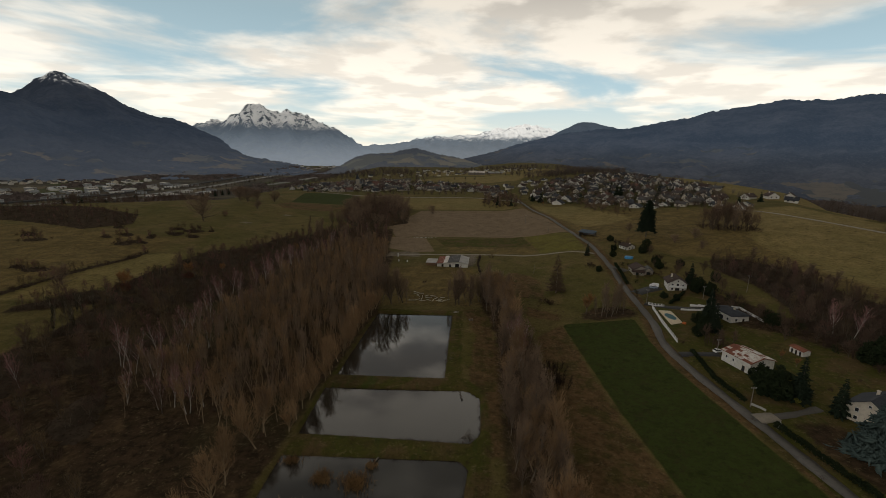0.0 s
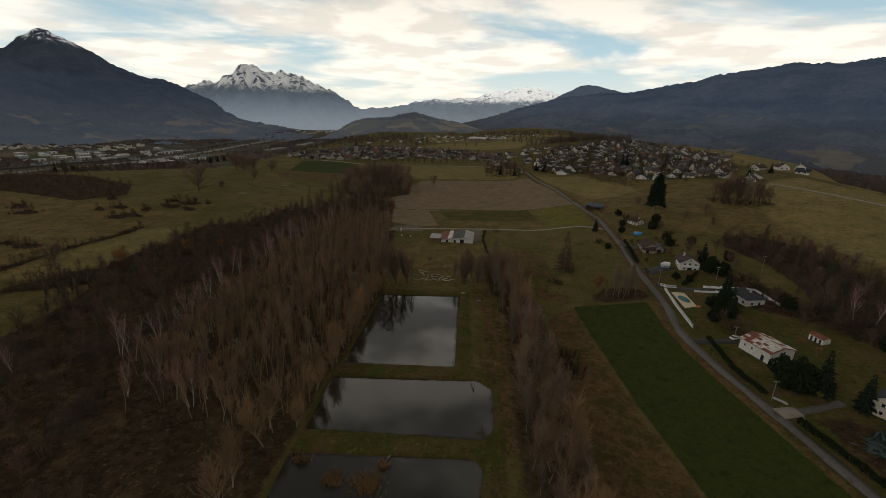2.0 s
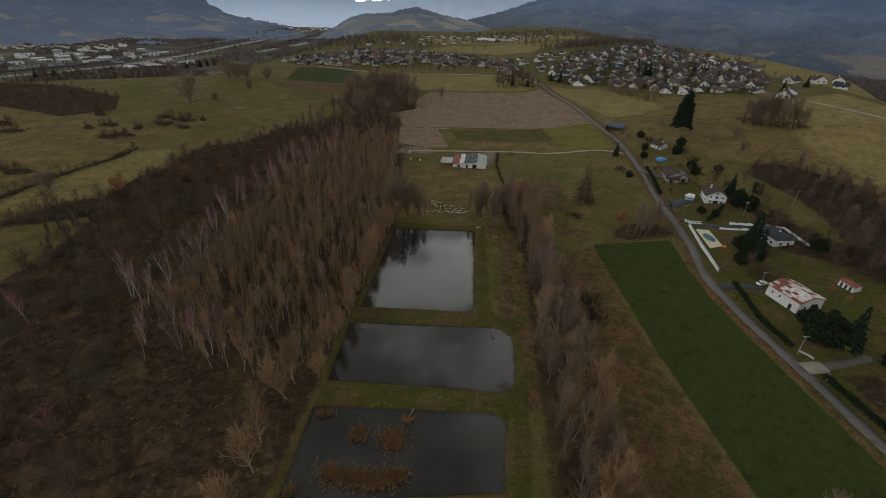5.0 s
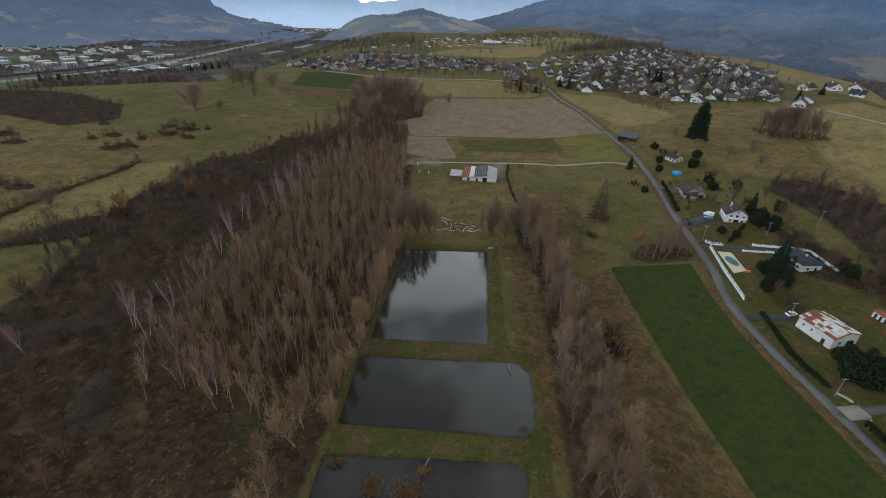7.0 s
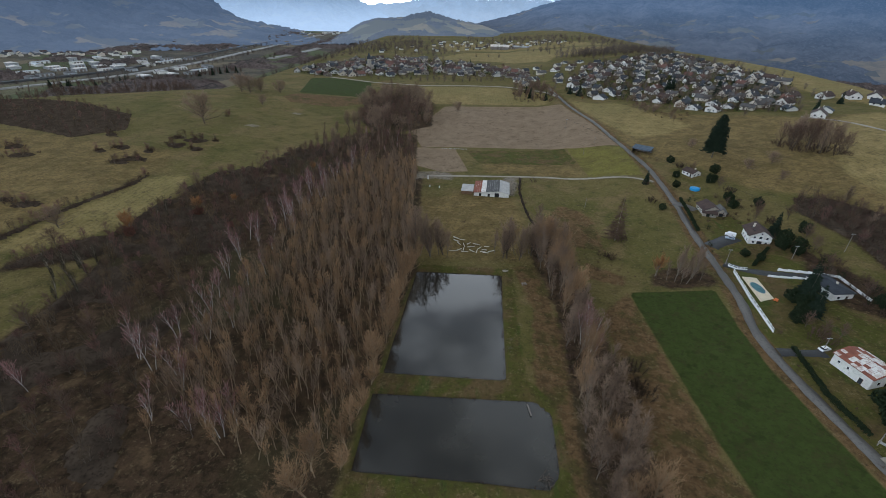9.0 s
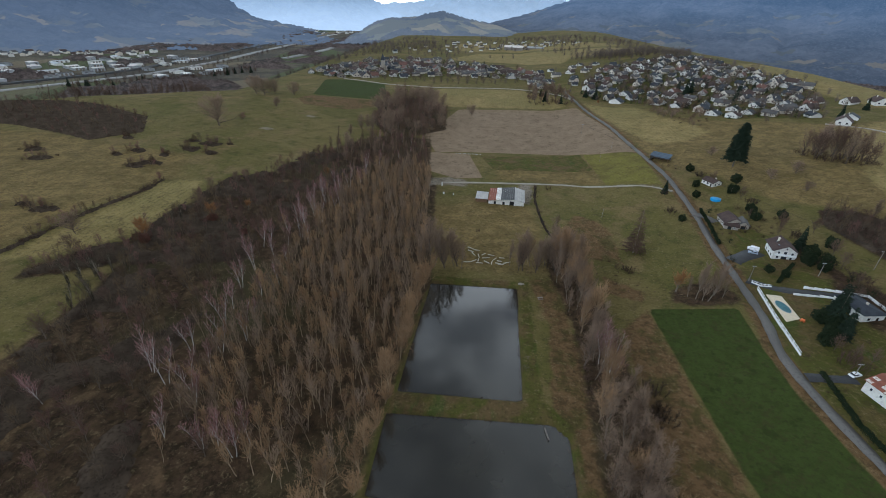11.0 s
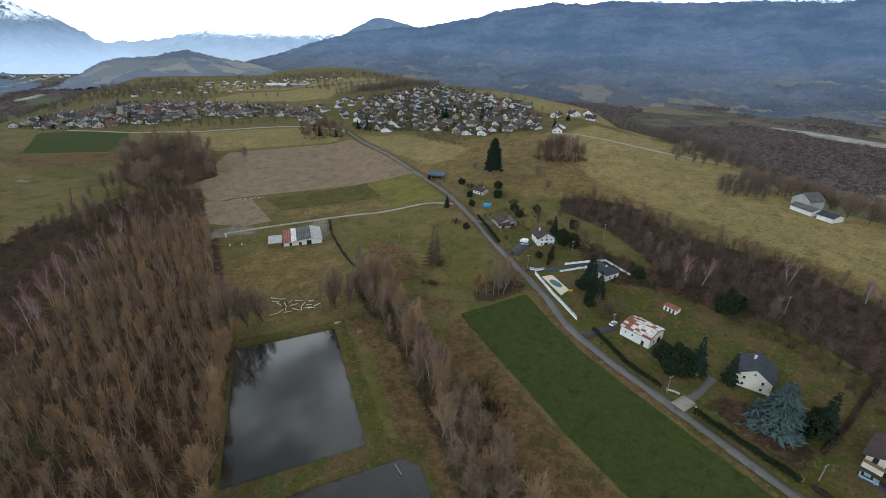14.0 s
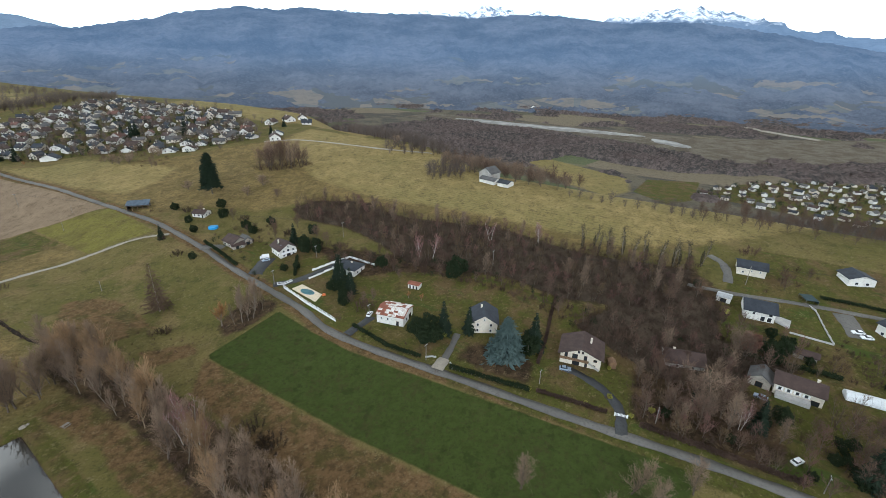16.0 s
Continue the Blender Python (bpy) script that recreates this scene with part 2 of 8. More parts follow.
def far_wood_material():
    """Leafless crowns of many trees: browns and greys, crown by crown."""
    n = Nodes("twig_valley", 1.0, 0.0, 0.0)
    p = n.pos()
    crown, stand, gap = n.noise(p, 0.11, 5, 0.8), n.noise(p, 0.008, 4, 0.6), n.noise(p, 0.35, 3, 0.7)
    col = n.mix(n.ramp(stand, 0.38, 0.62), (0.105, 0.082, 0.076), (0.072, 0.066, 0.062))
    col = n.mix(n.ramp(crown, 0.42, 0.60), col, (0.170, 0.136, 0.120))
    # near-black spots painted as the shade in gaps between crowns
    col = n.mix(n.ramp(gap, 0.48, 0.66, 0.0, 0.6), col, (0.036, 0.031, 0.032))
    n.colour(col)
    n.bump(n.math("ADD", crown, gap), 0.9, 3.0)
    return n.mat


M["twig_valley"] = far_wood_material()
M["pane"] = glass_material("pane", (0.035, 0.04, 0.045))


def water_material(name, deep, ripple, rough=0.02, shine=1.0):
    n = Nodes(name, rough, 0.0, shine)
    n.bsdf.inputs["IOR"].default_value = 1.5
    v = n.pos()
    n.colour(n.mix(n.ramp(n.noise(v, 0.05, 4), 0.4, 0.65), deep, tuple(c * 1.6 for c in deep)))
    n.bump(n.noise(v, 1.6, 3), ripple, 0.01)
    return n.mat


M["water"] = water_material("water", (0.024, 0.022, 0.017), 0.03)
M["river"] = water_material("river", (0.20, 0.19, 0.175), 0.3, 0.6, 0.08)


def ground_material():
    """Meadow, with other covers where the land is used otherwise; the covers' bounds are stored on the sheet."""
    n = Nodes("ground", 1.0, 0.0, 0.05)
    p = n.pos()
    broad, mid, fine = n.noise(p, 0.012, 4), n.noise(p, 0.09, 5, 0.6), n.noise(p, 0.9, 6, 0.7)
    tuft = n.noise(p, 0.35, 4, 0.7)
    grass = n.mix(n.ramp(broad, 0.35, 0.65), (0.104, 0.095, 0.027), (0.152, 0.120, 0.045))
    grass = n.mix(n.ramp(mid, 0.45, 0.75), grass, (0.078, 0.074, 0.022))
    grass = n.mix(n.ramp(n.noise(p, 0.035, 5, 0.65), 0.50, 0.66), grass, (0.165, 0.122, 0.052))
    edge = n.math("SUBTRACT", n.noise(p, 0.22, 4, 0.6), 0.5)

    def cover(base, name, colour, ragged, soft=0.4):
        f = n.math("ADD", n.attr(name), n.math("MULTIPLY", edge, ragged))
        return n.mix(n.ramp(f, -soft, soft), base, colour)

    valley = n.mix(n.ramp(n.noise(n.scaled(p, (1.0, 1.0, 1.0)), 0.011, 6, 0.7), 0.46, 0.56), (0.075, 0.068, 0.058), (0.125, 0.110, 0.078))
    cell = n.node("ShaderNodeSeparateColor")
    n.put(n.voronoi(n.scaled(p, (1.0, 0.45, 1.0)), 0.007), cell.inputs[0])
    valley = n.mix(n.ramp(cell.outputs[0], 0.72, 0.74), valley, (0.17, 0.14, 0.095))
    valley = n.mix(n.ramp(cell.outputs[1], 0.80, 0.82), valley, (0.095, 0.11, 0.055))
    col = cover(grass, "valley", valley, 30.0, 6.0)
    marsh = n.mix(n.ramp(n.noise(p, 0.03, 5, 0.7), 0.4, 0.6), (0.150, 0.130, 0.098), (0.100, 0.082, 0.060))
    col = cover(col, "marsh", marsh, 30.0, 6.0)
    slope = n.mix(n.ramp(mid, 0.34, 0.66), (0.205, 0.148, 0.058), (0.128, 0.098, 0.036))
    slope = n.mix(n.ramp(tuft, 0.46, 0.70, 0.0, 0.7), slope, (0.092, 0.062, 0.026))
    col = cover(col, "slope", slope, 9.0, 4.0)
    dry = n.mix(n.ramp(mid, 0.32, 0.66), (0.300, 0.225, 0.088), (0.205, 0.156, 0.056))
    dry = n.mix(n.ramp(broad, 0.42, 0.62, 0.0, 0.55), dry, (0.165, 0.146, 0.048))
    dry = n.mix(n.ramp(tuft, 0.46, 0.70, 0.0, 0.7), dry, (0.115, 0.088, 0.038))
    mown = n.node("ShaderNodeTexWave")
    mown.inputs["Scale"].default_value, mown.inputs["Distortion"].default_value, mown.inputs["Detail"].default_value = 0.10, 5.0, 3.0
    n.put(n.scaled(p, (1.0, 0.35, 1.0)), mown.inputs["Vector"])
    dry = n.mix(n.math("MULTIPLY", mown.outputs["Fac"], 0.28), dry, (0.275, 0.225, 0.105))
    col = cover(col, "dry", dry, 9.0, 4.0)
    rough = n.mix(n.ramp(tuft, 0.4, 0.62), (0.155, 0.096, 0.045), (0.100, 0.064, 0.029))
    rough = n.mix(n.ramp(n.noise(p, 0.06, 5, 0.7), 0.48, 0.62, 0.0, 0.8), rough, (0.072, 0.064, 0.020))
    col = cover(col, "rough_grass", rough, 5.0, 1.2)
    lawn = n.mix(n.ramp(mid, 0.4, 0.66), (0.074, 0.075, 0.017), (0.108, 0.084, 0.030))
    lawn = n.mix(n.ramp(tuft, 0.5, 0.72, 0.0, 0.6), lawn, (0.070, 0.052, 0.022))
    lawn = n.mix(n.ramp(n.noise(p, 0.045, 5, 0.7), 0.50, 0.62, 0.0, 0.85), lawn, (0.112, 0.076, 0.036))
    lawn = n.mix(n.ramp(n.noise(n.scaled(p, (1.0, 0.3, 1.0)), 0.11, 5, 0.7), 0.54, 0.66, 0.0, 0.7), lawn, (0.050, 0.078, 0.016))
    col = cover(col, "lawn", lawn, 3.0, 0.8)
    sown = n.mix(n.ramp(mid, 0.35, 0.68), (0.160, 0.142, 0.034), (0.122, 0.106, 0.030))
    col = cover(col, "sown", sown, 2.0, 0.6)
    crop = n.mix(n.ramp(tuft, 0.36, 0.70), (0.050, 0.066, 0.016), (0.040, 0.052, 0.013))
    crop = n.mix(n.ramp(n.noise(p, 0.24, 3, 0.6), 0.56, 0.66, 0.0, 0.55), crop, (0.026, 0.034, 0.010))
    crop = n.mix(n.ramp(mid, 0.55, 0.75, 0.0, 0.4), crop, (0.068, 0.080, 0.024))
    col = cover(col, "crop", crop, 1.2, 0.5)
    wave = n.node("ShaderNodeTexWave")
    wave.inputs["Scale"].default_value, wave.inputs["Distortion"].default_value = 0.35, 1.5
    n.put(p, wave.inputs["Vector"])
    soil = n.mix(n.ramp(mid, 0.3, 0.7), (0.275, 0.205, 0.135), (0.215, 0.158, 0.102))
    soil = n.mix(n.math("MULTIPLY", wave.outputs["Fac"], 0.35), soil, (0.15, 0.105, 0.07))
    col = cover(col, "plough", soil, 1.0, 0.5)
    litter = n.mix(n.ramp(tuft, 0.38, 0.64), (0.072, 0.046, 0.027), (0.030, 0.021, 0.013))
    litter = n.mix(n.ramp(mid, 0.52, 0.68), litter, (0.112, 0.074, 0.040))
    litter = n.mix(n.ramp(broad, 0.52, 0.66), litter, (0.052, 0.046, 0.022))
    col = cover(col, "litter", litter, 5.0, 1.5)
    bare = n.mix(n.ramp(fine, 0.4, 0.65), (0.23, 0.195, 0.15), (0.15, 0.125, 0.095))
    col = cover(col, "bare", bare, 7.0, 1.6)
    col = n.mix(n.ramp(fine, 0.48, 0.72, 0.0, 0.6), col, (0.03, 0.026, 0.014))
    col = n.mix(n.ramp(n.noise(p, 0.16, 8, 0.85), 0.51, 0.60, 0.0, 0.42), col, (0.050, 0.038, 0.018))
    straw = n.math("MULTIPLY", n.ramp(n.noise(p, 0.55, 7, 0.85), 0.54, 0.62, 0.0, 0.30), n.ramp(n.attr("crop"), -0.5, 0.5, 1.0, 0.0))
    col = n.mix(straw, col, (0.30, 0.235, 0.125))
    n.colour(col)
    n.bump(n.math("ADD", fine, tuft), 0.8, 0.35)
    return n.mat


M["ground"] = ground_material()


def mountain_material(name, forest, rock, snow_from, snow_to, haze, haze_top, haze_low, relief=0.7, foot=1.0, snow_gap=0.45, snow_glow=0.0):
    """The far backdrop: woods, hill farms and crags; its blue haze and bright snow are emission, not real air or light.
    """
    n = Nodes(name, 1.0, 0.0, 0.0)
    p = n.pos()
    sep_p = n.node("ShaderNodeSeparateXYZ")
    n.put(p, sep_p.inputs[0])
    z = sep_p.outputs[2]
    f1, f2, f3 = n.noise(p, 0.0035, 6, 0.65), n.noise(p, 0.02, 6, 0.75), n.noise(p, 0.09, 4, 0.8)
    col = n.mix(n.ramp(f1, 0.38, 0.64), tuple(c * 1.7 for c in forest), tuple(c * 0.6 for c in forest))
    col = n.mix(n.ramp(f2, 0.40, 0.64, 0.0, 0.5), col, tuple(c * 0.5 for c in forest))
    col = n.mix(n.ramp(f3, 0.46, 0.66, 0.0, 0.6), col, tuple(c * 1.7 for c in forest))
    if snow_to > snow_from:
        col = n.mix(n.ramp(n.noise(p, 0.012, 5, 0.7), 0.50, 0.60, 0.0, 0.7 if snow_from < 300 else 0.1), col, rock)
        lift = n.math("ADD", z, n.math("MULTIPLY", n.math("SUBTRACT", n.noise(n.scaled(p, (1.0, 1.0, 0.5)), 0.012, 9, 0.8), 0.5), (snow_to - snow_from) * 3.4))
        # gullies hold the snow, the steep ribs between them are bare
        gully = n.math("ADD", n.noise(n.scaled(p, (1.0, 0.6, 0.5)), 0.024, 6, 0.85), n.math("MULTIPLY", n.attr("gully"), 0.22))
        snow = n.math("MULTIPLY", n.ramp(lift, snow_from, snow_to), n.ramp(gully, snow_gap, snow_gap + 0.06, 0.0, 1.0))
        col = n.mix(snow, col, (0.9, 0.9, 0.91))
    cell = n.node("ShaderNodeSeparateColor")
    n.put(n.voronoi(n.scaled(p, (1.0, 1.0, 0.0)), 0.0085), cell.inputs[0])
    farm = n.mix(n.ramp(cell.outputs[0], 0.30, 0.34), rock, tuple(c * 0.62 for c in rock))
    farm = n.mix(n.ramp(cell.outputs[1], 0.62, 0.66), farm, (rock[0] * 1.35, rock[1] * 1.15, rock[2] * 0.95))
    farm = n.mix(n.ramp(f2, 0.45, 0.62, 0.0, 0.5), farm, tuple(c * 0.55 for c in rock))
    col = n.mix(n.ramp(n.math("ADD", n.attr("open_land"), n.math("MULTIPLY", n.math("SUBTRACT", f2, 0.5), 0.9)), 0.32, 0.72), col, farm)
    n.colour(col)
    n.bump(n.math("ADD", f2, f3), relief, 12.0)
    # painted haze: a blue emission set by height, greyer low down
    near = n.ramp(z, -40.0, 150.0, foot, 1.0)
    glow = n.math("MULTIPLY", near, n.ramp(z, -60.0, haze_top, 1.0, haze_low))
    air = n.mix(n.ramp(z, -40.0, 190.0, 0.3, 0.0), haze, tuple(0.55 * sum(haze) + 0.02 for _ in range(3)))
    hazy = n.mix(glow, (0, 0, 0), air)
    # the snow glows as well, to look brightly lit
    if snow_to > snow_from and snow_glow:
        hazy = n.mix(snow, hazy, (snow_glow, snow_glow, snow_glow * 0.96))
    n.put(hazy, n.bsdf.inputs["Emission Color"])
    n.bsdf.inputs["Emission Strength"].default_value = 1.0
    return n.mat

# ---- meshes ----


class Shape:
    """Collects the vertices and faces of one mesh."""

    def __init__(self):
        self.v, self.f = [], []

    def add(self, verts, faces):
        k = len(self.v)
        self.v.extend(tuple(p) for p in verts)
        self.f.extend(tuple(i + k for i in face) for face in faces)
        return self

    def box(self, x0, x1, y0, y1, z0, z1, turn=0.0, at=(0, 0, 0)):
        c, s = math.cos(turn), math.sin(turn)
        pts = [(x, y, z) for z in (z0, z1) for x, y in ((x0, y0), (x1, y0), (x1, y1), (x0, y1))]
        pts = [(at[0] + c * x - s * y, at[1] + s * x + c * y, at[2] + z) for x, y, z in pts]
        return self.add(pts, [(3, 2, 1, 0), (4, 5, 6, 7), (0, 1, 5, 4), (1, 2, 6, 5), (2, 3, 7, 6), (3, 0, 4, 7)])

    def tube(self, a, b, ra, rb, n=6, caps=True):
        a, b = Vector(a), Vector(b)
        axis = (b - a).normalized()
        u = axis.orthogonal().normalized()
        w = axis.cross(u)
        ring = [(math.cos(6.28319 * i / n), math.sin(6.28319 * i / n)) for i in range(n)]
        pts = [a + (u * c + w * s) * ra for c, s in ring] + [b + (u * c + w * s) * rb for c, s in ring]
        faces = [(i, (i + 1) % n, n + (i + 1) % n, n + i) for i in range(n)]
        if caps:
            faces += [tuple(range(n))[::-1], tuple(range(n, 2 * n))]
        return self.add(pts, faces)

    def prism(self, outline, z0, z1):
        n = len(outline)
        pts = [(x, y, z0) for x, y in outline] + [(x, y, z1) for x, y in outline]
        faces = [(i, (i + 1) % n, n + (i + 1) % n, n + i) for i in range(n)]
        return self.add(pts, faces + [tuple(range(n))[::-1], tuple(range(n, 2 * n))])

    def mesh(self, name, material, smooth=False):
        me = bpy.data.meshes.new(name)
        me.from_pydata(self.v, [], self.f)
        me.materials.append(material)
        if smooth:
            me.shade_smooth()
        return me


def array_mesh(name, verts, tris, material, smooth=False):
    """A mesh of triangles (or quads) from arrays."""
    verts, tris = np.asarray(verts, np.float32), np.asarray(tris, np.int32)
    k = tris.shape[1]
    me = bpy.data.meshes.new(name)
    me.vertices.add(len(verts))
    me.vertices.foreach_set("co", verts.ravel())
    me.loops.add(tris.size)
    me.loops.foreach_set("vertex_index", tris.ravel())
    me.polygons.add(len(tris))
    me.polygons.foreach_set("loop_start", np.arange(0, tris.size, k, dtype=np.int32))
    me.update(calc_edges=True)
    me.materials.append(material)
    if smooth:
        me.shade_smooth()
    return me


def part(name, shape, material, parent, label="", smooth=False):
    """One mesh under a thing or under a part of it."""
    me = shape if isinstance(shape, bpy.types.Mesh) else shape.mesh(name, material, smooth)
    ob = new(name, me)
    ob.parent = parent
    return tagged(ob, label)


def thing(name, label, category, m=None, group="", kind=""):
    ob = new(name)
    if m is not None:
        ob.matrix_basis = m
    return tagged(ob, label, category, group, kind)


def setting(name, shape, material, label="", smooth=False):
    me = shape if isinstance(shape, bpy.types.Mesh) else shape.mesh(name, material, smooth)
    return tagged(new(name, me), label, name.rstrip("_0123456789").replace("_", " "), kind="structure")


# ---- the land ----
def ease(u):
    u = np.clip(u, 0, 1)
    return u * u * (3 - 2 * u)


def mound(x, y, cx, cy, rx, ry):
    return np.exp(-(((x - cx) / rx) ** 2) - ((y - cy) / ry) ** 2)


POND_SIDES = {
    "far": [(0, 0), (40.6, 0), (42.6, 65.3), (4.0, 64.6)],
    "middle": [(-1.6, -9.2), (49, -8.0), (53.6, -13.0), (52.6, -33), (49.5, -36.8), (-1.8, -35.6)],
    "near": [(-3.2, -45.4), (46, -44.6), (48.6, -47.5), (46.6, -66.8), (24, -69.2), (9, -73.2), (-3.4, -74.2)],
}


def inside(x, y, poly):
    """Metres inside (+) or outside (-) the polygon."""
    x, y = np.asarray(x, float), np.asarray(y, float)
    best, odd = np.full(x.shape, 1e9), np.zeros(x.shape, bool)
    n = len(poly)
    for i in range(n):
        (ax, ay), (bx, by) = poly[i], poly[(i + 1) % n]
        dx, dy = bx - ax, by - ay
        u = np.clip(((x - ax) * dx + (y - ay) * dy) / (dx * dx + dy * dy + 1e-9), 0, 1)
        best = np.minimum(best, np.hypot(x - ax - u * dx, y - ay - u * dy))
        cross = (ay > y) != (by > y)
        odd ^= cross & (x < (bx - ax) * (y - ay) / (by - ay + 1e-12) + ax)
    return np.where(odd, best, -best)


def beside(x, y, line):
    """Distance in metres to a broken line."""
    x, y = np.asarray(x, float), np.asarray(y, float)
    best = np.full(x.shape, 1e9)
    for (ax, ay), (bx, by) in zip(line, line[1:]):
        dx, dy = bx - ax, by - ay
        u = np.clip(((x - ax) * dx + (y - ay) * dy) / (dx * dx + dy * dy + 1e-9), 0, 1)
        best = np.minimum(best, np.hypot(x - ax - u * dx, y - ay - u * dy))
    return best


def land(x, y):
    """Height of the land, without the ponds' basins."""
    x, y = np.asarray(x, float), np.asarray(y, float)
    foot = x - (97 + 12 * ease((-y - 10) / 90) + 8 * ease((y - 300) / 200))
    z = 0.8 + np.interp(foot, [0, 18, 40, 68, 110, 200, 250], [0, 2.2, 5.4, 6.4, 11.5, 22, 24])
    z = z + 5.0 * ease((y - 110) / 110) * (1 - ease((y - 320) / 140)) * ease((x - 105) / 50)
    z = z + 14 * mound(x, y, 330, 760, 230, 260) + 6 * mound(x, y, 120, 1150, 400, 350)
    z = z + 5 * ease((y - 250) / 350) * ease((420 - np.abs(x)) / 300) * (1 - ease((y - 1700) / 500))
    z = z + 9 * mound(x, y, 455, 520, 75, 200)
    side = ease((-80 - x) / 130)
    z = z + side * (9 * mound(x, y, -360, 330, 230, 200) + 5 * mound(x, y, -230, 80, 140, 160))
    z = z + 0.5 * np.sin(x * 0.05 + 1.3) * np.sin(y * 0.043) * ease((np.abs(x - 20) - 60) / 40)
    # the plateau's edges, and the low valleys on both sides
    along = -0.55 * x + 0.83 * y
    left = np.minimum(ease((along - 540) / 85), ease((-x - 285 + 60 * ease((480 - y) / 120)) / 70))
    right = ease((x - (334 + 66 * ease((y - 60) / 140) + 85 * ease((y - 330) / 160))) / 190)
    far = ease((y - 2000) / 500)
    drop = 1 - (1 - left) * (1 - right) * (1 - far)
    return z * (1 - drop) - 33 * drop


def ground_height(x, y):
    z = land(x, y)
    for poly in POND_SIDES.values():
        z = z - (z + 1.3) * ease((inside(x, y, poly) + 1.0) / 2.4)
    return z


def height(x, y):
    return float(ground_height(np.array([float(x)]), np.array([float(y)]))[0])


def steps(fine, lo, hi, step, growth, end):
    """Sheet lines: even ones from lo to hi, then ever wider to both ends."""
    mid = list(np.arange(lo, hi + 0.01, step))
    for a, b, s in fine:
        mid = [v for v in mid if not a < v < b] + list(np.arange(a, b + 0.01, s))
    mid = sorted(set(round(v, 3) for v in mid))
    out, d = [mid[-1]], step
    while out[-1] < end:
        d *= growth
        out.append(out[-1] + d)
    low, d = [mid[0]], step
    while low[-1] > -end:
        d *= growth
        low.append(low[-1] - d)
    return np.array(low[:0:-1] + mid + out[1:])


ROAD = [(156, -330), (151, -180), (148, -137), (146, -112), (143.5, -90), (141, -65), (138, -36), (134.5, -9), (132.5, 11), (132.5, 28), (137, 43),
        (141.5, 79), (144, 100), (149.5, 140), (150.5, 165), (151.5, 200), (150, 250), (146, 318), (138, 435), (136, 466), (133, 500), (132, 540)]
TRACK = [(147, 176), (130, 190), (112, 196.5), (88, 200.5), (66, 199.5), (40, 197), (18, 195), (-2, 192)]

CROP = [(97, 56), (131, 54), (128.5, 30), (128, 8), (130, -12), (133, -36), (136.5, -66), (139, -92), (141, -112), (112, -110), (104, -65), (99.5, -19)]
STRIP = [(24, 257), (107, 273), (110, 232), (70, 228), (34, 226)]
FARGREEN = [(-190, 462), (-113, 456), (-104, 500), (-120, 566), (-180, 590), (-214, 585), (-200, 520)]
FARTAN = [(-198, 430), (-190, 455), (-113, 451), (-98, 425), (-130, 398), (-178, 400)]
HILLTAN = [(-330, 232), (-257, 212), (-195, 206), (-176, 165), (-192, 110), (-196, 50), (-330, 50), (-420, 150), (-420, 235)]
YELLOW = [(109, 273), (149, 256), (144, 186), (112, 199)]
PLOUGH = [(-30, 314), (-4, 426), (132, 440), (148, 258), (108, 274), (2, 267), (-14, 262)]
PLOUGH_STRIP = [(-20, 262), (14, 262), (26, 206), (6, 202), (-14, 215)]
WOOD = [(-150, -170), (-134, 0), (-134, 33), (-139, 58), (-150, 50), (-170, 38), (-174, 46), (-160, 70), (-148, 80), (-148, 118), (-142, 166), (-124, 185), (-110, 241), (-84, 290), (-60, 310), (-22, 300), (-14, 215), (-6, 190), (0, 98), (4, 66), (1, 40), (-1.5, -2), (-3.5, -21), (-6, -80), (-16, -170)]
ROW = [(57, -90), (60, -20), (63, 40), (58, 80), (60, 110), (74, 108), (79, 60), (80, 0), (76, -90)]
HANGER = [(207, 130), (216, 146), (232, 144), (252, 115), (242, 74), (249, 37), (257, 10), (254, -20), (252, -45), (262, -98), (236, -98), (216, -82), (204, -50), (208, -21), (202, 2), (196, 31), (206, 60), (212, 90)]
GULLY = [(190, -60), (212, -70), (245, -100), (232, -112), (212, -112), (205, -140), (186, -118), (176, -96)]
BANKS = [(-3, -80), (52, -80), (56, -36), (56, -10), (47, 2), (48, 70), (3, 70), (-1, 30), (-3, 0)]
ROUGH = [(76, -120), (78, -20), (82, 40), (97, 55), (98, -19), (103, -65), (111, -120)]
BANKPATH = [(50, -44), (60, -44), (63, 20), (60, 74), (48, 72), (54, 40), (50, 0)]
HEADLAND = [(-8, 76), (62, 78), (60, 120), (56, 158), (20, 160), (-6, 150)]
WOODPATH = [(-9, -80), (-6, -40), (-6, -5), (-10, -5), (-14, -90)]
HOLLOW = [(78, 96), (96, 92), (98, 128), (74, 134), (66, 112)]
NEWPLOTS = [(206, -112), (256, -112), (300, -122), (300, -190), (192, -190), (192, -130)]
GARDENS = [(140, -160), (139, -90), (137, -50), (134, 0), (136, 36), (146, 78), (156, 120), (170, 130), (186, 100), (190, 60), (204, 10), (204, -40), (210, -80), (190, -160)]
PASTURE = [(262, 175), (290, 240), (330, 300), (396, 330), (410, 60), (385, -40), (400, -190), (300, -105), (270, -60), (268, 40), (262, 100)]
HILLFACE = [(153, 300), (157, 215), (186, 200), (200, 160), (228, 146), (252, 60), (262, -60), (300, -105), (400, -190), (410, 60), (396, 330), (330, 310), (250, 330), (196, 384), (150, 440), (146, 330)]
NORTHFIELD = [(-40, 436), (120, 446), (118, 510), (70, 550), (-40, 545)]
CROSSFIELD = [(-60, 880), (13, 858), (80, 830), (158, 770), (190, 850), (330, 830), (360, 1050), (134, 1034), (10, 1010)]
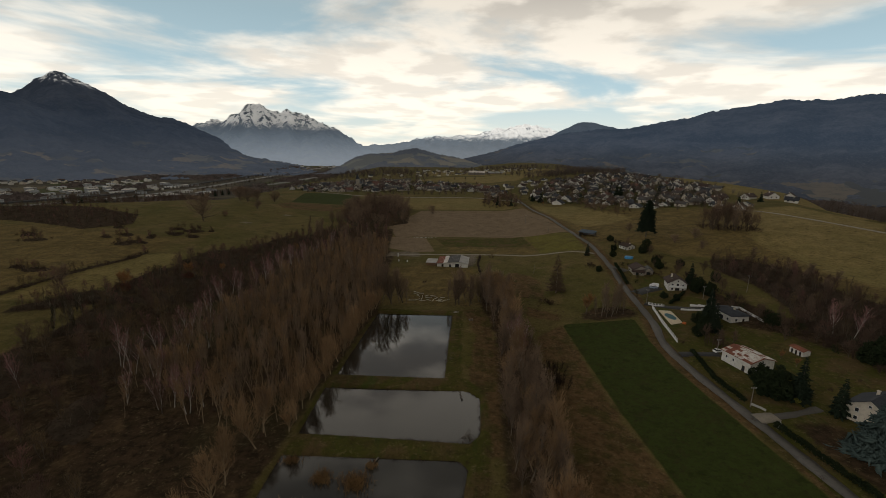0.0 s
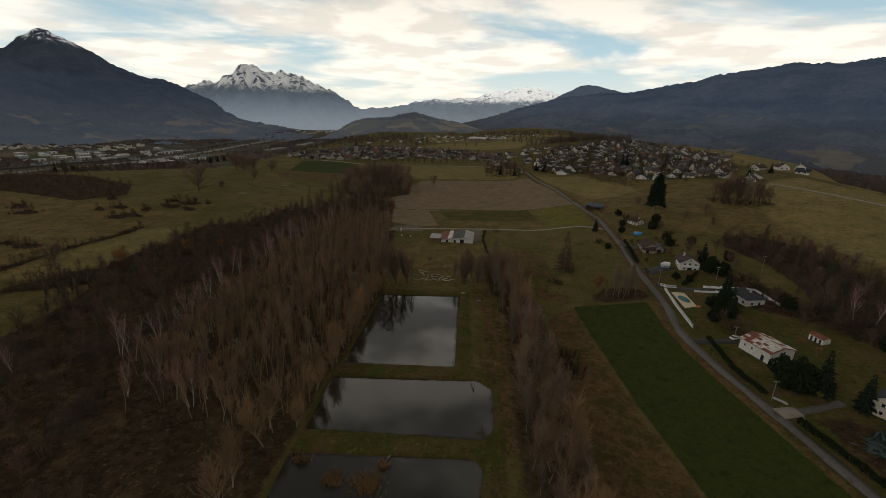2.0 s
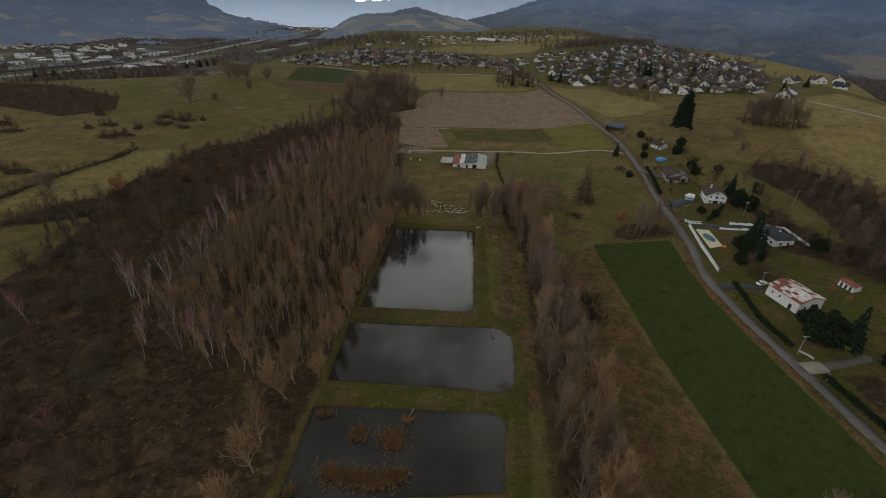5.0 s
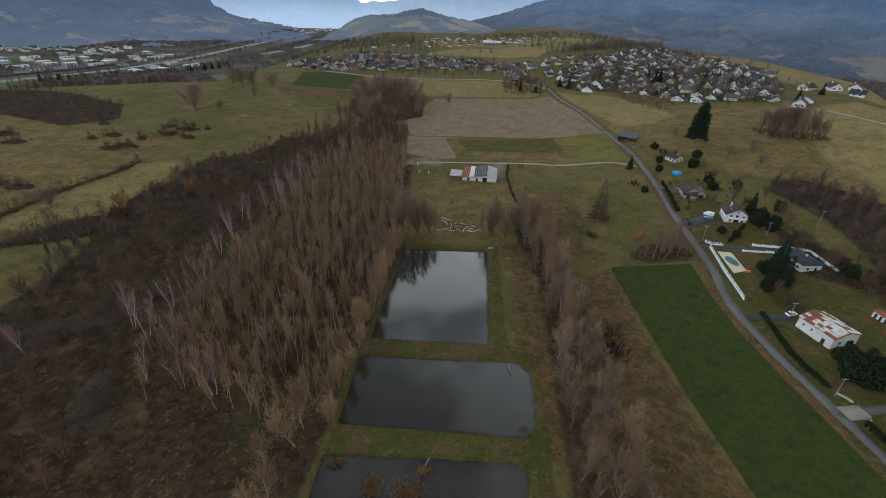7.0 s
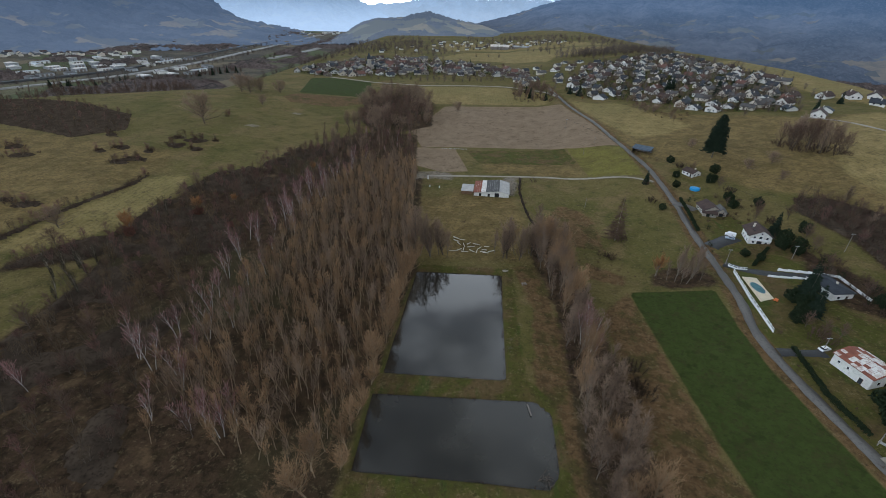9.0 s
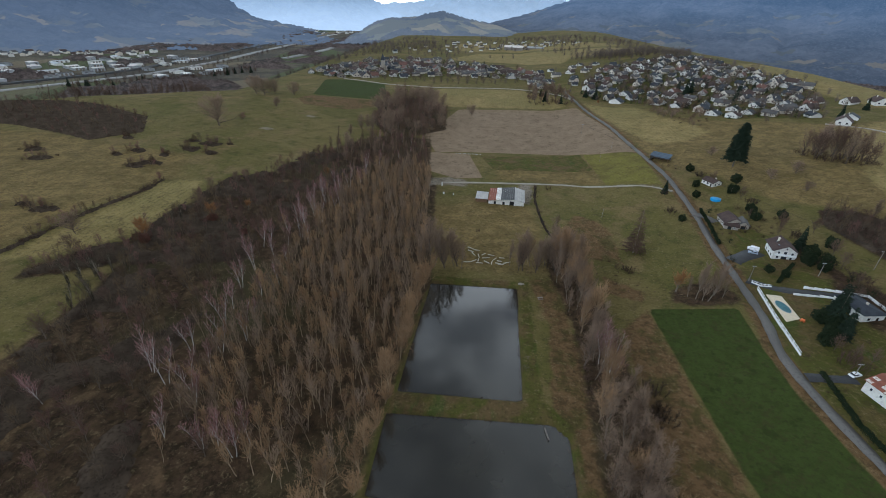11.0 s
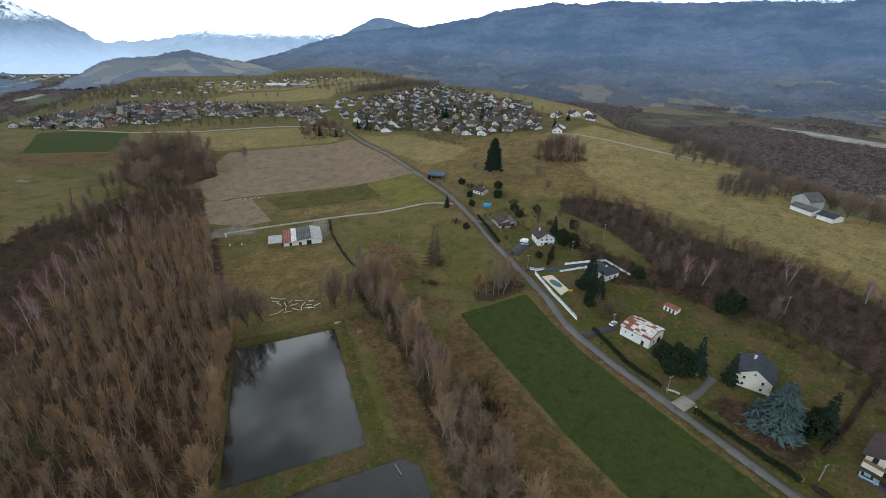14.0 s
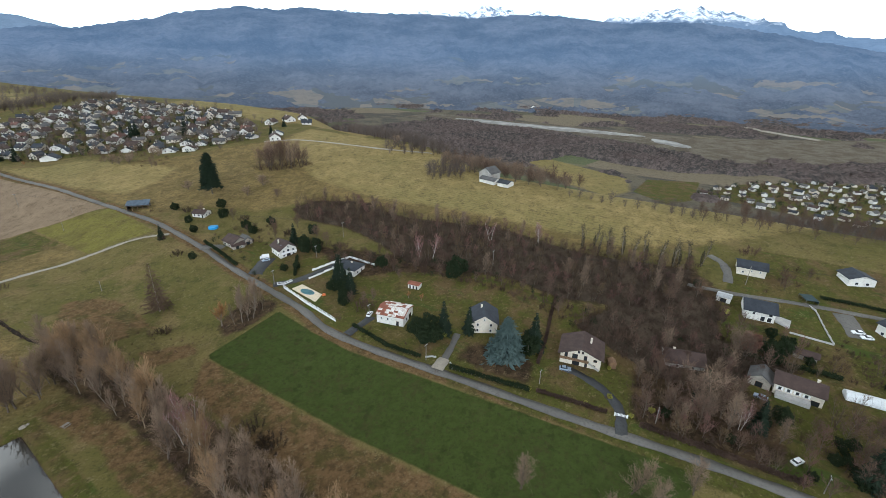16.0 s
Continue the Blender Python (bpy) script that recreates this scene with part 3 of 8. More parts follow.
CREST = [(392, 660), (400, 520), (410, 400), (420, 330), (400, 250), (470, 250), (520, 330), (560, 640), (470, 720)]
FARFIELDS = [(-40, 1060), (120, 1060), (330, 1090), (380, 1200), (200, 1330), (-60, 1300)]
DRYSTRIP = [(-189, 52), (-187, 76), (-184, 97), (-178, 128), (-178, 152), (-160, 163), (-152, 141), (-150, 93), (-160, 74), (-172, 56)]
YARD = [(-12, 185), (2, 188), (14, 186), (14, 199), (2, 203), (-10, 201)]
SPOT = [(-180, 291), (-170, 290), (-168, 296), (-178, 298)]
SPOT_TWO = [(-160, 352), (-150, 350), (-149, 355), (-158, 357)]
YARD_TWO = [(50, 164), (55, 162), (59, 176), (60, 197), (51, 197)]
BRUSHFIELD = [(-480, 260), (-374, 250), (-337, 237), (-284, 219), (-262, 250), (-291, 298), (-359, 331), (-421, 348), (-480, 345)]

GARDEN_BROWN = [(146, -30), (158, -30), (164, -46), (160, -56), (148, -58)]
SLOPE_BROWN = [(172, 60), (186, 88), (196, 60), (204, 14), (196, 10), (186, 34), (176, 42)]
STRIP_LOW = [(36, 246), (70, 251), (100, 256), (108, 263), (113, 232), (110, 204), (70, 203), (36, 204)]
GARDEN_WOOD = [(151, -93), (160, -90), (178, -88), (196, -92), (200, -112), (184, -124), (178, -130), (160, -134), (151.5, -126)]
BRACKEN = [(82, 150), (94, 142), (99, 124), (92, 106), (77, 112), (74, 132)]
ROADWOOD = [(108, 60), (116, 57), (134, 57), (135, 66), (127, 75), (112, 71)]
MUD = [(80, 66), (97, 60), (99, 68), (84, 80)]
VALLEY_GOLD = [(735, 150), (720, 120), (672, 14), (604, -4), (560, 10), (590, 70), (640, 120), (690, 170)]
VALLEY_GREEN = [(604, -8), (684, -10), (712, -72), (606, -74), (570, -50)]
REEDS = [(1050, 700), (1050, 400), (1040, 200), (1010, 60), (940, -40), (880, -120), (960, -230), (1060, -330), (1250, -420), (1420, -380), (1290, -200), (1180, -40), (1175, 180), (1165, 350), (1170, 500), (1180, 690)]
DIRT = [(240, -60), (262, -96), (250, -108), (222, -112), (206, -94), (214, -74)]

VILLAGE_RIGHT = [(146, 505), (160, 470), (205, 440), (240, 392), (252, 340), (318, 330), (362, 392), (402, 470), (414, 560), (384, 630), (384, 745), (340, 758), (290, 712), (235, 690), (176, 610)]
VILLAGE_OLD = [(-262, 640), (-215, 612), (-110, 622), (-40, 662), (80, 640), (104, 560), (116, 560), (108, 690), (60, 760), (-40, 850), (-120, 890), (-205, 830), (-255, 720)]
HAMLET = [(-80, 1180), (60, 1120), (260, 1150), (300, 1300), (120, 1420), (-60, 1380)]
VALLEY_RIGHT = [(640, -70), (735, -120), (810, -200), (850, -300), (840, -420), (640, -400), (600, -210)]
FARCOPSE = [(-88, 352), (-66, 308), (-40, 308), (-12, 336), (-16, 396), (-40, 470), (-70, 482), (-100, 452)]
VILLAGE_FIELD = [(142, 456), (160, 440), (192, 424), (212, 350), (222, 304), (190, 280), (168, 278), (152, 330)]

gx = steps([(-12, 60, 1.5), (300, 780, 8.0)], -240, 780, 3.0, 1.07, 4700)
gy = steps([(-80, 72, 1.5), (420, 760, 8.0), (-430, -180, 8.0)], -430, 760, 3.0, 1.07, 4700)
GX, GY = np.meshgrid(gx, gy)
GZ = ground_height(GX, GY) - 0.35 * (1 - ease((beside(GX, GY, ROAD) - 2.6) / 3.0))
nx, ny = len(gx), len(gy)
idx = np.arange(nx * ny).reshape(ny, nx)
quads = np.stack([idx[:-1, :-1], idx[:-1, 1:], idx[1:, 1:], idx[1:, :-1]], -1).reshape(-1, 4)
sheet = array_mesh("ground", np.stack([GX, GY, GZ], -1).reshape(-1, 3), quads, M["ground"], True)


def bounds(*polys):
    d = np.full(GX.shape, -40.0)
    for poly in polys:
        d = np.maximum(d, inside(GX, GY, poly))
    return np.clip(d, -40, 40)


covers = {
    "crop": bounds(CROP, FARGREEN),
    "lawn": bounds(VILLAGE_RIGHT, VILLAGE_OLD, VALLEY_RIGHT, STRIP, VALLEY_GREEN, BANKS, GARDENS, NEWPLOTS),
    "sown": bounds(YELLOW),
    "slope": bounds(STRIP_LOW, HILLFACE, HILLTAN, HEADLAND),
    "dry": bounds(VILLAGE_FIELD, PASTURE, DRYSTRIP, NORTHFIELD, CROSSFIELD, CREST, FARFIELDS, VALLEY_GOLD),
    "rough_grass": np.maximum(4.6 - beside(GX, GY, ROAD), bounds(ROUGH, HOLLOW, BANKPATH, WOODPATH, FARTAN, BRACKEN, MUD)),
    "plough": bounds(PLOUGH, PLOUGH_STRIP),
    "litter": bounds(WOOD, ROW, HANGER, GULLY, DIRT, GARDEN_BROWN, SLOPE_BROWN, GARDEN_WOOD, ROADWOOD, FARCOPSE),
    "bare": np.maximum(bounds(YARD, YARD_TWO, SPOT, SPOT_TWO), 1.2 - beside(GX, GY, TRACK)),
    "marsh": bounds(REEDS),
    "valley": np.clip((-land(GX, GY) - 22) * 6, -40, 40),
}
for key, values in covers.items():
    layer = sheet.attributes.new(key, "FLOAT", "POINT")
    layer.data.foreach_set("value", values.astype(np.float32).ravel())
setting("ground", sheet, None, "rolling winter meadows, fields and woodland floor with muddy patches")


def ribbon(name, line, width, lift, material, label, spacing=3.0, thick=0.3, taper=0.0):
    """A strip with thickness that follows the land along a broken line."""
    pts = []
    for (ax, ay), (bx, by) in zip(line, line[1:]):
        n = max(1, int(math.hypot(bx - ax, by - ay) / spacing))
        pts += [(ax + (bx - ax) * i / n, ay + (by - ay) * i / n) for i in range(n)]
    pts.append(line[-1])
    p = np.array(pts, float)
    for _ in range(6):
        p[1:-1] = p[1:-1] * 0.5 + (p[:-2] + p[2:]) * 0.25
    d = np.gradient(p, axis=0)
    d /= np.linalg.norm(d, axis=1)[:, None] + 1e-9
    side = np.stack([-d[:, 1], d[:, 0]], 1)
    wob = np.array([width * 0.5 + 0.18 * math.sin(i * 0.9) + 0.12 * math.sin(i * 2.3 + 1) for i in range(len(p))])[:, None]
    if taper:
        along = np.arange(len(p))
        wob = wob * np.minimum(1.0, (np.minimum(along, along[::-1]) + 0.15) / (taper * len(p)))[:, None] ** 0.6
        wob = wob * np.array([0.85 + 0.35 * noise.noise(Vector((i * 0.45, width, 0))) for i in along])[:, None]
    a, b = p + side * wob, p - side * wob
    zc = ground_height(p[:, 0], p[:, 1])
    for _ in range(3):
        zc[1:-1] = zc[1:-1] * 0.5 + (zc[:-2] + zc[2:]) * 0.25
    za, zb = zc + lift, zc + lift
    n = len(p)
    rows = [np.c_[a, za - thick], np.c_[a, za], np.c_[p, zc + lift + 0.06], np.c_[b, zb], np.c_[b, zb - thick]]
    v = np.concatenate(rows)
    f = []
    for r in range(4):
        for i in range(n - 1):
            f.append((r * n + i, r * n + i + 1, (r + 1) * n + i + 1, (r + 1) * n + i))
    return setting(name, array_mesh(name, v, np.array(f), material, False), None, label)


ribbon("road", ROAD, 3.4, 0.05, M["asphalt"], "narrow grey asphalt country road with crumbling edges", 3.0, 0.5)
ribbon("track", TRACK, 2.4, 0.14, M["gravel"], "pale gravel farm track between two fields", 3.0, 0.4)
ribbon("lane", [(-190, 600), (-126, 569), (-48, 551), (24, 560), (71, 558), (101, 542), (124, 515), (134, 476)], 4.5, 0.35, M["gravel"], "pale lane at the edge of the old village", 6.0, 1.2)
ribbon("path", [(318, 312), (343, 295), (352, 262), (357, 239), (359, 215), (362, 196), (376, 168), (392, 150)], 3.4, 0.35, M["gravel"], "pale hill path across the pasture", 5.0, 0.8)

for key, poly in POND_SIDES.items():
    grown = [(x * 1.0, y * 1.0) for x, y in poly]
    cx, cy = sum(x for x, _ in grown) / len(grown), sum(y for _, y in grown) / len(grown)
    grown = [(x + 2.0 * np.sign(x - cx), y + 2.0 * np.sign(y - cy)) for x, y in grown]
    water = Shape()
    water.prism(grown, -0.9, 0.0)
    setting("water_" + key, water, M["water"], "still dark fish pond reflecting the bare trees and sky")

# ---- mountains ----
EYE = Vector((30, -115, 98))


def mountain(name, label, material, crest, d_foot, d_crest, z_foot, rough, seed, curve=1.3, rows=44, step=0.35, jag=0.25, soft=0.0, farms=0.0, farm_top=110.0, shelf=None, crowns=0.0, cliffs=0.0):
    """A range seen from far: crest gives heading and height in degrees; spurs run down from it.
    shelf: (share of the way, share of the height) of a gentle foot; farms: how open its foot is; crowns: metres of uneven treetops;
    cliffs: metres that the gullies are cut into the upper rocks."""
    az = np.concatenate([np.arange(crest[0][0], min(crest[-1][0], 104), step), np.arange(104, max(104, crest[-1][0]) + 0.01, 2.0) if crest[-1][0] > 104 else []])
    el = np.interp(az, [c[0] for c in crest], [c[1] for c in crest])
    # round the corners of the broken line a little
    for _ in range(2):
        el[1:-1] = el[1:-1] * 0.5 + (el[:-2] + el[2:]) * 0.25
    verts, fields, gullies, n = [], [], [], len(az)
    r = np.random.default_rng(int(seed * 10))
    sa, ca = np.sin(np.radians(az)), np.cos(np.radians(az))
    for j in range(rows + 4):
        v = min(j / (rows - 1), 1.0)
        back = max(0, j - rows + 1)
        d = d_foot + (d_crest - d_foot) * v + back * 40
        if shelf:
            rise = shelf[1] * (v / shelf[0]) ** 1.25 if v < shelf[0] else shelf[1] + (1 - shelf[1]) * ((v - shelf[0]) / (1 - shelf[0])) ** curve
        else:
            rise = v ** curve
        for i in range(n):
            x, y = EYE.x + d * sa[i], EYE.y + d * ca[i]
            top = EYE.z + d_crest * math.tan(math.radians(el[i]))
            ridge = 0.0
            for k, amp in ((1, 1.0), (2.1, 0.55), (4.3, 0.32), (9.1, 0.18)):
                q = noise.noise(Vector((az[i] * k * 0.16 + seed, v * k * 1.3 + 0.12 * az[i], seed * 1.7)))
                ridge += amp * ((1 - soft) * (1 - 2 * abs(q)) + soft * 1.2 * q)
            tooth = jag * (noise.noise(Vector((az[i] * 0.9, seed, 0))) + 0.5 * noise.noise(Vector((az[i] * 2.1, seed, 3))))
            z = z_foot + (top - z_foot) * rise + rough * ridge * math.sin(math.pi * min(v, 0.97)) * min(1.0, max(0.0, (top - z_foot) / 220)) * (0.35 + 0.65 * v if shelf else 1.0)
            z += (top - z_foot) * tooth * 0.1 * v ** 3 - back * 60
            cut = 0.0
            if cliffs:
                for k, amp in ((1.0, 1.0), (2.3, 0.6), (5.1, 0.35)):
                    cut += amp * (abs(noise.noise(Vector((az[i] * k * 0.8, v * k * 3.0 + az[i] * 0.3, seed + k)))) - 0.12)
                z += cliffs * -cut * v ** 2
            gullies.append(cut)
            wide = 0.0
            if farms:
                wide = noise.noise(Vector((x * 0.0040, y * 0.0040, seed))) + 0.6 * noise.noise(Vector((x * 0.012, y * 0.012, seed + 4))) + 0.35 * noise.noise(Vector((x * 0.03, y * 0.03, seed + 8))) + farms - 0.9 * max(0.0, z - farm_top * 0.55) / farm_top
            open_land = min(1.0, max(0.0, 0.5 + wide * 4.0)) if farms else 0.0
            fields.append(open_land)
            verts.append((x, y, z + (1.0 - open_land) * crowns * r.random()))
    k = np.arange((rows + 4) * n).reshape(rows + 4, n)
    q = np.stack([k[:-1, :-1], k[:-1, 1:], k[1:, 1:], k[1:, :-1]], -1).reshape(-1, 4)
    me = array_mesh(name, verts, q, material, True)
    me.attributes.new("open_land", "FLOAT", "POINT").data.foreach_set("value", np.array(fields, np.float32))
    me.attributes.new("gully", "FLOAT", "POINT").data.foreach_set("value", np.array(gullies, np.float32))
    return setting(name, me, None, label)


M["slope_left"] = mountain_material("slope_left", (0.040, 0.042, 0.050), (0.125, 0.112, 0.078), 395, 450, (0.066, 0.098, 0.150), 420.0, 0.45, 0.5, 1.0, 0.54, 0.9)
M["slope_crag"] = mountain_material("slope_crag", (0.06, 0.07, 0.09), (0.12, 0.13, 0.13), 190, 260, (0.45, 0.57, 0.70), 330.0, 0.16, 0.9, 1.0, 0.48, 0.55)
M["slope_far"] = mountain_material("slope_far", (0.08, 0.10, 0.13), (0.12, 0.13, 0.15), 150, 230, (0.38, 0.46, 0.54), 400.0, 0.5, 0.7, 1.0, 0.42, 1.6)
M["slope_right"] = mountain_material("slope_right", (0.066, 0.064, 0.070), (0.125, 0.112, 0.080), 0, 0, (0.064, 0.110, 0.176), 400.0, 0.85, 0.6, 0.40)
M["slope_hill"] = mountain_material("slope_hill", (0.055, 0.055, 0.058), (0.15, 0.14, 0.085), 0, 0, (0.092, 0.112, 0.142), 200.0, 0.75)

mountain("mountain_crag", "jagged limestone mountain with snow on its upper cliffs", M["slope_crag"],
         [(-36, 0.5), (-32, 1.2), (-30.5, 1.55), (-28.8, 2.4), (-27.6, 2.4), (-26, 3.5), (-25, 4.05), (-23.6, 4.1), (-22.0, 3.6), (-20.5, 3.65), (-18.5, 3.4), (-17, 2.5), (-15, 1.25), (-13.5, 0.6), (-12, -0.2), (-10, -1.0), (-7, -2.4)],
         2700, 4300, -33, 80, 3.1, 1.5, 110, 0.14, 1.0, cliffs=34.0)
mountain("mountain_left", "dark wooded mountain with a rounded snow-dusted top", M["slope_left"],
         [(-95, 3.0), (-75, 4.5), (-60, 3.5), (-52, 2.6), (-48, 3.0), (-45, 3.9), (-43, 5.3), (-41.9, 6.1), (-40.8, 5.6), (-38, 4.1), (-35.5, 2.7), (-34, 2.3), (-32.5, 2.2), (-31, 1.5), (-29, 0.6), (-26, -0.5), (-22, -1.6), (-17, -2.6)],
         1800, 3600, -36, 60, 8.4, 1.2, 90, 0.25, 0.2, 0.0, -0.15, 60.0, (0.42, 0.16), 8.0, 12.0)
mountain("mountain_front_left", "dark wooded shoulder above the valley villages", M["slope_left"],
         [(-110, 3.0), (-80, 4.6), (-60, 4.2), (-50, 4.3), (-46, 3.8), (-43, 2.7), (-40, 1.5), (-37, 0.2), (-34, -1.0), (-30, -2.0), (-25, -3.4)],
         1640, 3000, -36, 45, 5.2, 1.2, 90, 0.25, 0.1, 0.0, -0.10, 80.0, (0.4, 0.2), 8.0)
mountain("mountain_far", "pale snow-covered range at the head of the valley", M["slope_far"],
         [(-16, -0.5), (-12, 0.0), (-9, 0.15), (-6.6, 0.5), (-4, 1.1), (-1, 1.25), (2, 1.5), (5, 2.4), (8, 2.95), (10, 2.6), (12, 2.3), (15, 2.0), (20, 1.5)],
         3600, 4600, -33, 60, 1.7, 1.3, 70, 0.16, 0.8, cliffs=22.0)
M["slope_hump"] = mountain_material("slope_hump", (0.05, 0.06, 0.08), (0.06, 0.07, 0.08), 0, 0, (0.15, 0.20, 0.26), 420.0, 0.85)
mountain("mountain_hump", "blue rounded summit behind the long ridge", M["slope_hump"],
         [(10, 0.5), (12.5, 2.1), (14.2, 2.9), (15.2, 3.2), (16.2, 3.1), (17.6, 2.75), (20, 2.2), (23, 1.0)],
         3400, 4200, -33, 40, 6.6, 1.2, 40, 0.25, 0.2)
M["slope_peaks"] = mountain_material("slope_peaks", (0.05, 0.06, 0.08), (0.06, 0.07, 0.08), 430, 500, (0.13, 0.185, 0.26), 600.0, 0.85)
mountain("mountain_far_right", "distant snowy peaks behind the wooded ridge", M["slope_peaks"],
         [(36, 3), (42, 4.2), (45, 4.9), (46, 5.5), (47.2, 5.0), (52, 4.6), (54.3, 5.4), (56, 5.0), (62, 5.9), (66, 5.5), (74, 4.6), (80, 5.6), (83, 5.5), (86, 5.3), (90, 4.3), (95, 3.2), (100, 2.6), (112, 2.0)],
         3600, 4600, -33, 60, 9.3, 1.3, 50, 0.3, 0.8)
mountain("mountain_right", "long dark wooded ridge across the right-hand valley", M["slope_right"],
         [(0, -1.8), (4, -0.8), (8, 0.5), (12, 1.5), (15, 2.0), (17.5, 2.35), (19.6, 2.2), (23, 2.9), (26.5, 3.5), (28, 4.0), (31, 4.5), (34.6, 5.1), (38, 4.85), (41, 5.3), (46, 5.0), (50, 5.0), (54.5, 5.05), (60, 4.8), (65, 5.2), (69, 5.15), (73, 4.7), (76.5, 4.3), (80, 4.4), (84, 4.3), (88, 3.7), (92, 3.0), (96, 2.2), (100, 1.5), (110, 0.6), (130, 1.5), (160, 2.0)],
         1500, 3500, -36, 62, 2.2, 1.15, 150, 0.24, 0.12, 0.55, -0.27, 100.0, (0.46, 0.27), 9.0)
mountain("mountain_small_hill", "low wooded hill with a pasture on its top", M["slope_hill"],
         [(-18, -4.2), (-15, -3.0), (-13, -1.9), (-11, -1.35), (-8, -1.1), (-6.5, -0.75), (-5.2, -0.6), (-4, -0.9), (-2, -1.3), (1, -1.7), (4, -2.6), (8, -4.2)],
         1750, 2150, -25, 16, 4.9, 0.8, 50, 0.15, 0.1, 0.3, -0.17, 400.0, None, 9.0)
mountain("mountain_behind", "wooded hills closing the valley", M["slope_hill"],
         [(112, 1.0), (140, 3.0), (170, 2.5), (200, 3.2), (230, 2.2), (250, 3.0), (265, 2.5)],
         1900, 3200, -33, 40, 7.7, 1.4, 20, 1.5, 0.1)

# ---- trees and scrub ----


def spikes(a, b, ra, rb, sides=3):
    """Tapered sticks from a to b, all in one: vertices and triangles."""
    a, b = np.asarray(a, float), np.asarray(b, float)
    ra, rb = np.asarray(ra, float)[:, None], np.asarray(rb, float)[:, None]
    axis = b - a
    axis /= np.linalg.norm(axis, axis=1)[:, None] + 1e-9
    ref = np.where(np.abs(axis[:, 2:3]) > 0.8, np.array([[1.0, 0, 0]]), np.array([[0, 0, 1.0]]))
    u = np.cross(axis, ref)
    u /= np.linalg.norm(u, axis=1)[:, None] + 1e-9
    w = np.cross(axis, u)
    ang = 2 * np.pi * np.arange(sides) / sides
    ring = [u * math.cos(t) + w * math.sin(t) for t in ang]
    n = len(a)
    pointed = bool((rb < 1e-6).all())
    if pointed:
        v = np.stack([a + r * ra for r in ring] + [b], 1).reshape(-1, 3)
        base = (np.arange(n) * (sides + 1))[:, None, None]
        t = np.array([[i, (i + 1) % sides, sides] for i in range(sides)])[None]
    else:
        v = np.stack([a + r * ra for r in ring] + [b + r * rb for r in ring], 1).reshape(-1, 3)
        base = (np.arange(n) * 2 * sides)[:, None, None]
        t = []
        for i in range(sides):
            j = (i + 1) % sides
            t += [[i, j, sides + j], [i, sides + j, sides + i]]
        t = np.array(t)[None]
    return v, (t + base).reshape(-1, 3)


def slivers(a, b, r, seed=0):
    """The finest twigs: one slender three-cornered sliver each."""
    g = np.random.default_rng(seed)
    a, b = np.asarray(a, float), np.asarray(b, float)
    axis = b - a
    u = np.cross(axis, g.normal(0, 1, axis.shape))
    u /= np.linalg.norm(u, axis=1)[:, None] + 1e-9
    v = np.stack([a + u * r, a - u * r, b], 1).reshape(-1, 3)
    return v, np.arange(len(a) * 3).reshape(-1, 3)


def joined(pieces):
    verts, tris, k = [], [], 0
    for v, t in pieces:
        verts.append(v)
        tris.append(t + k)
        k += len(v)
    return np.concatenate(verts), np.concatenate(tris)


def unit(v):
    return v / (np.linalg.norm(v, axis=-1, keepdims=True) + 1e-9)


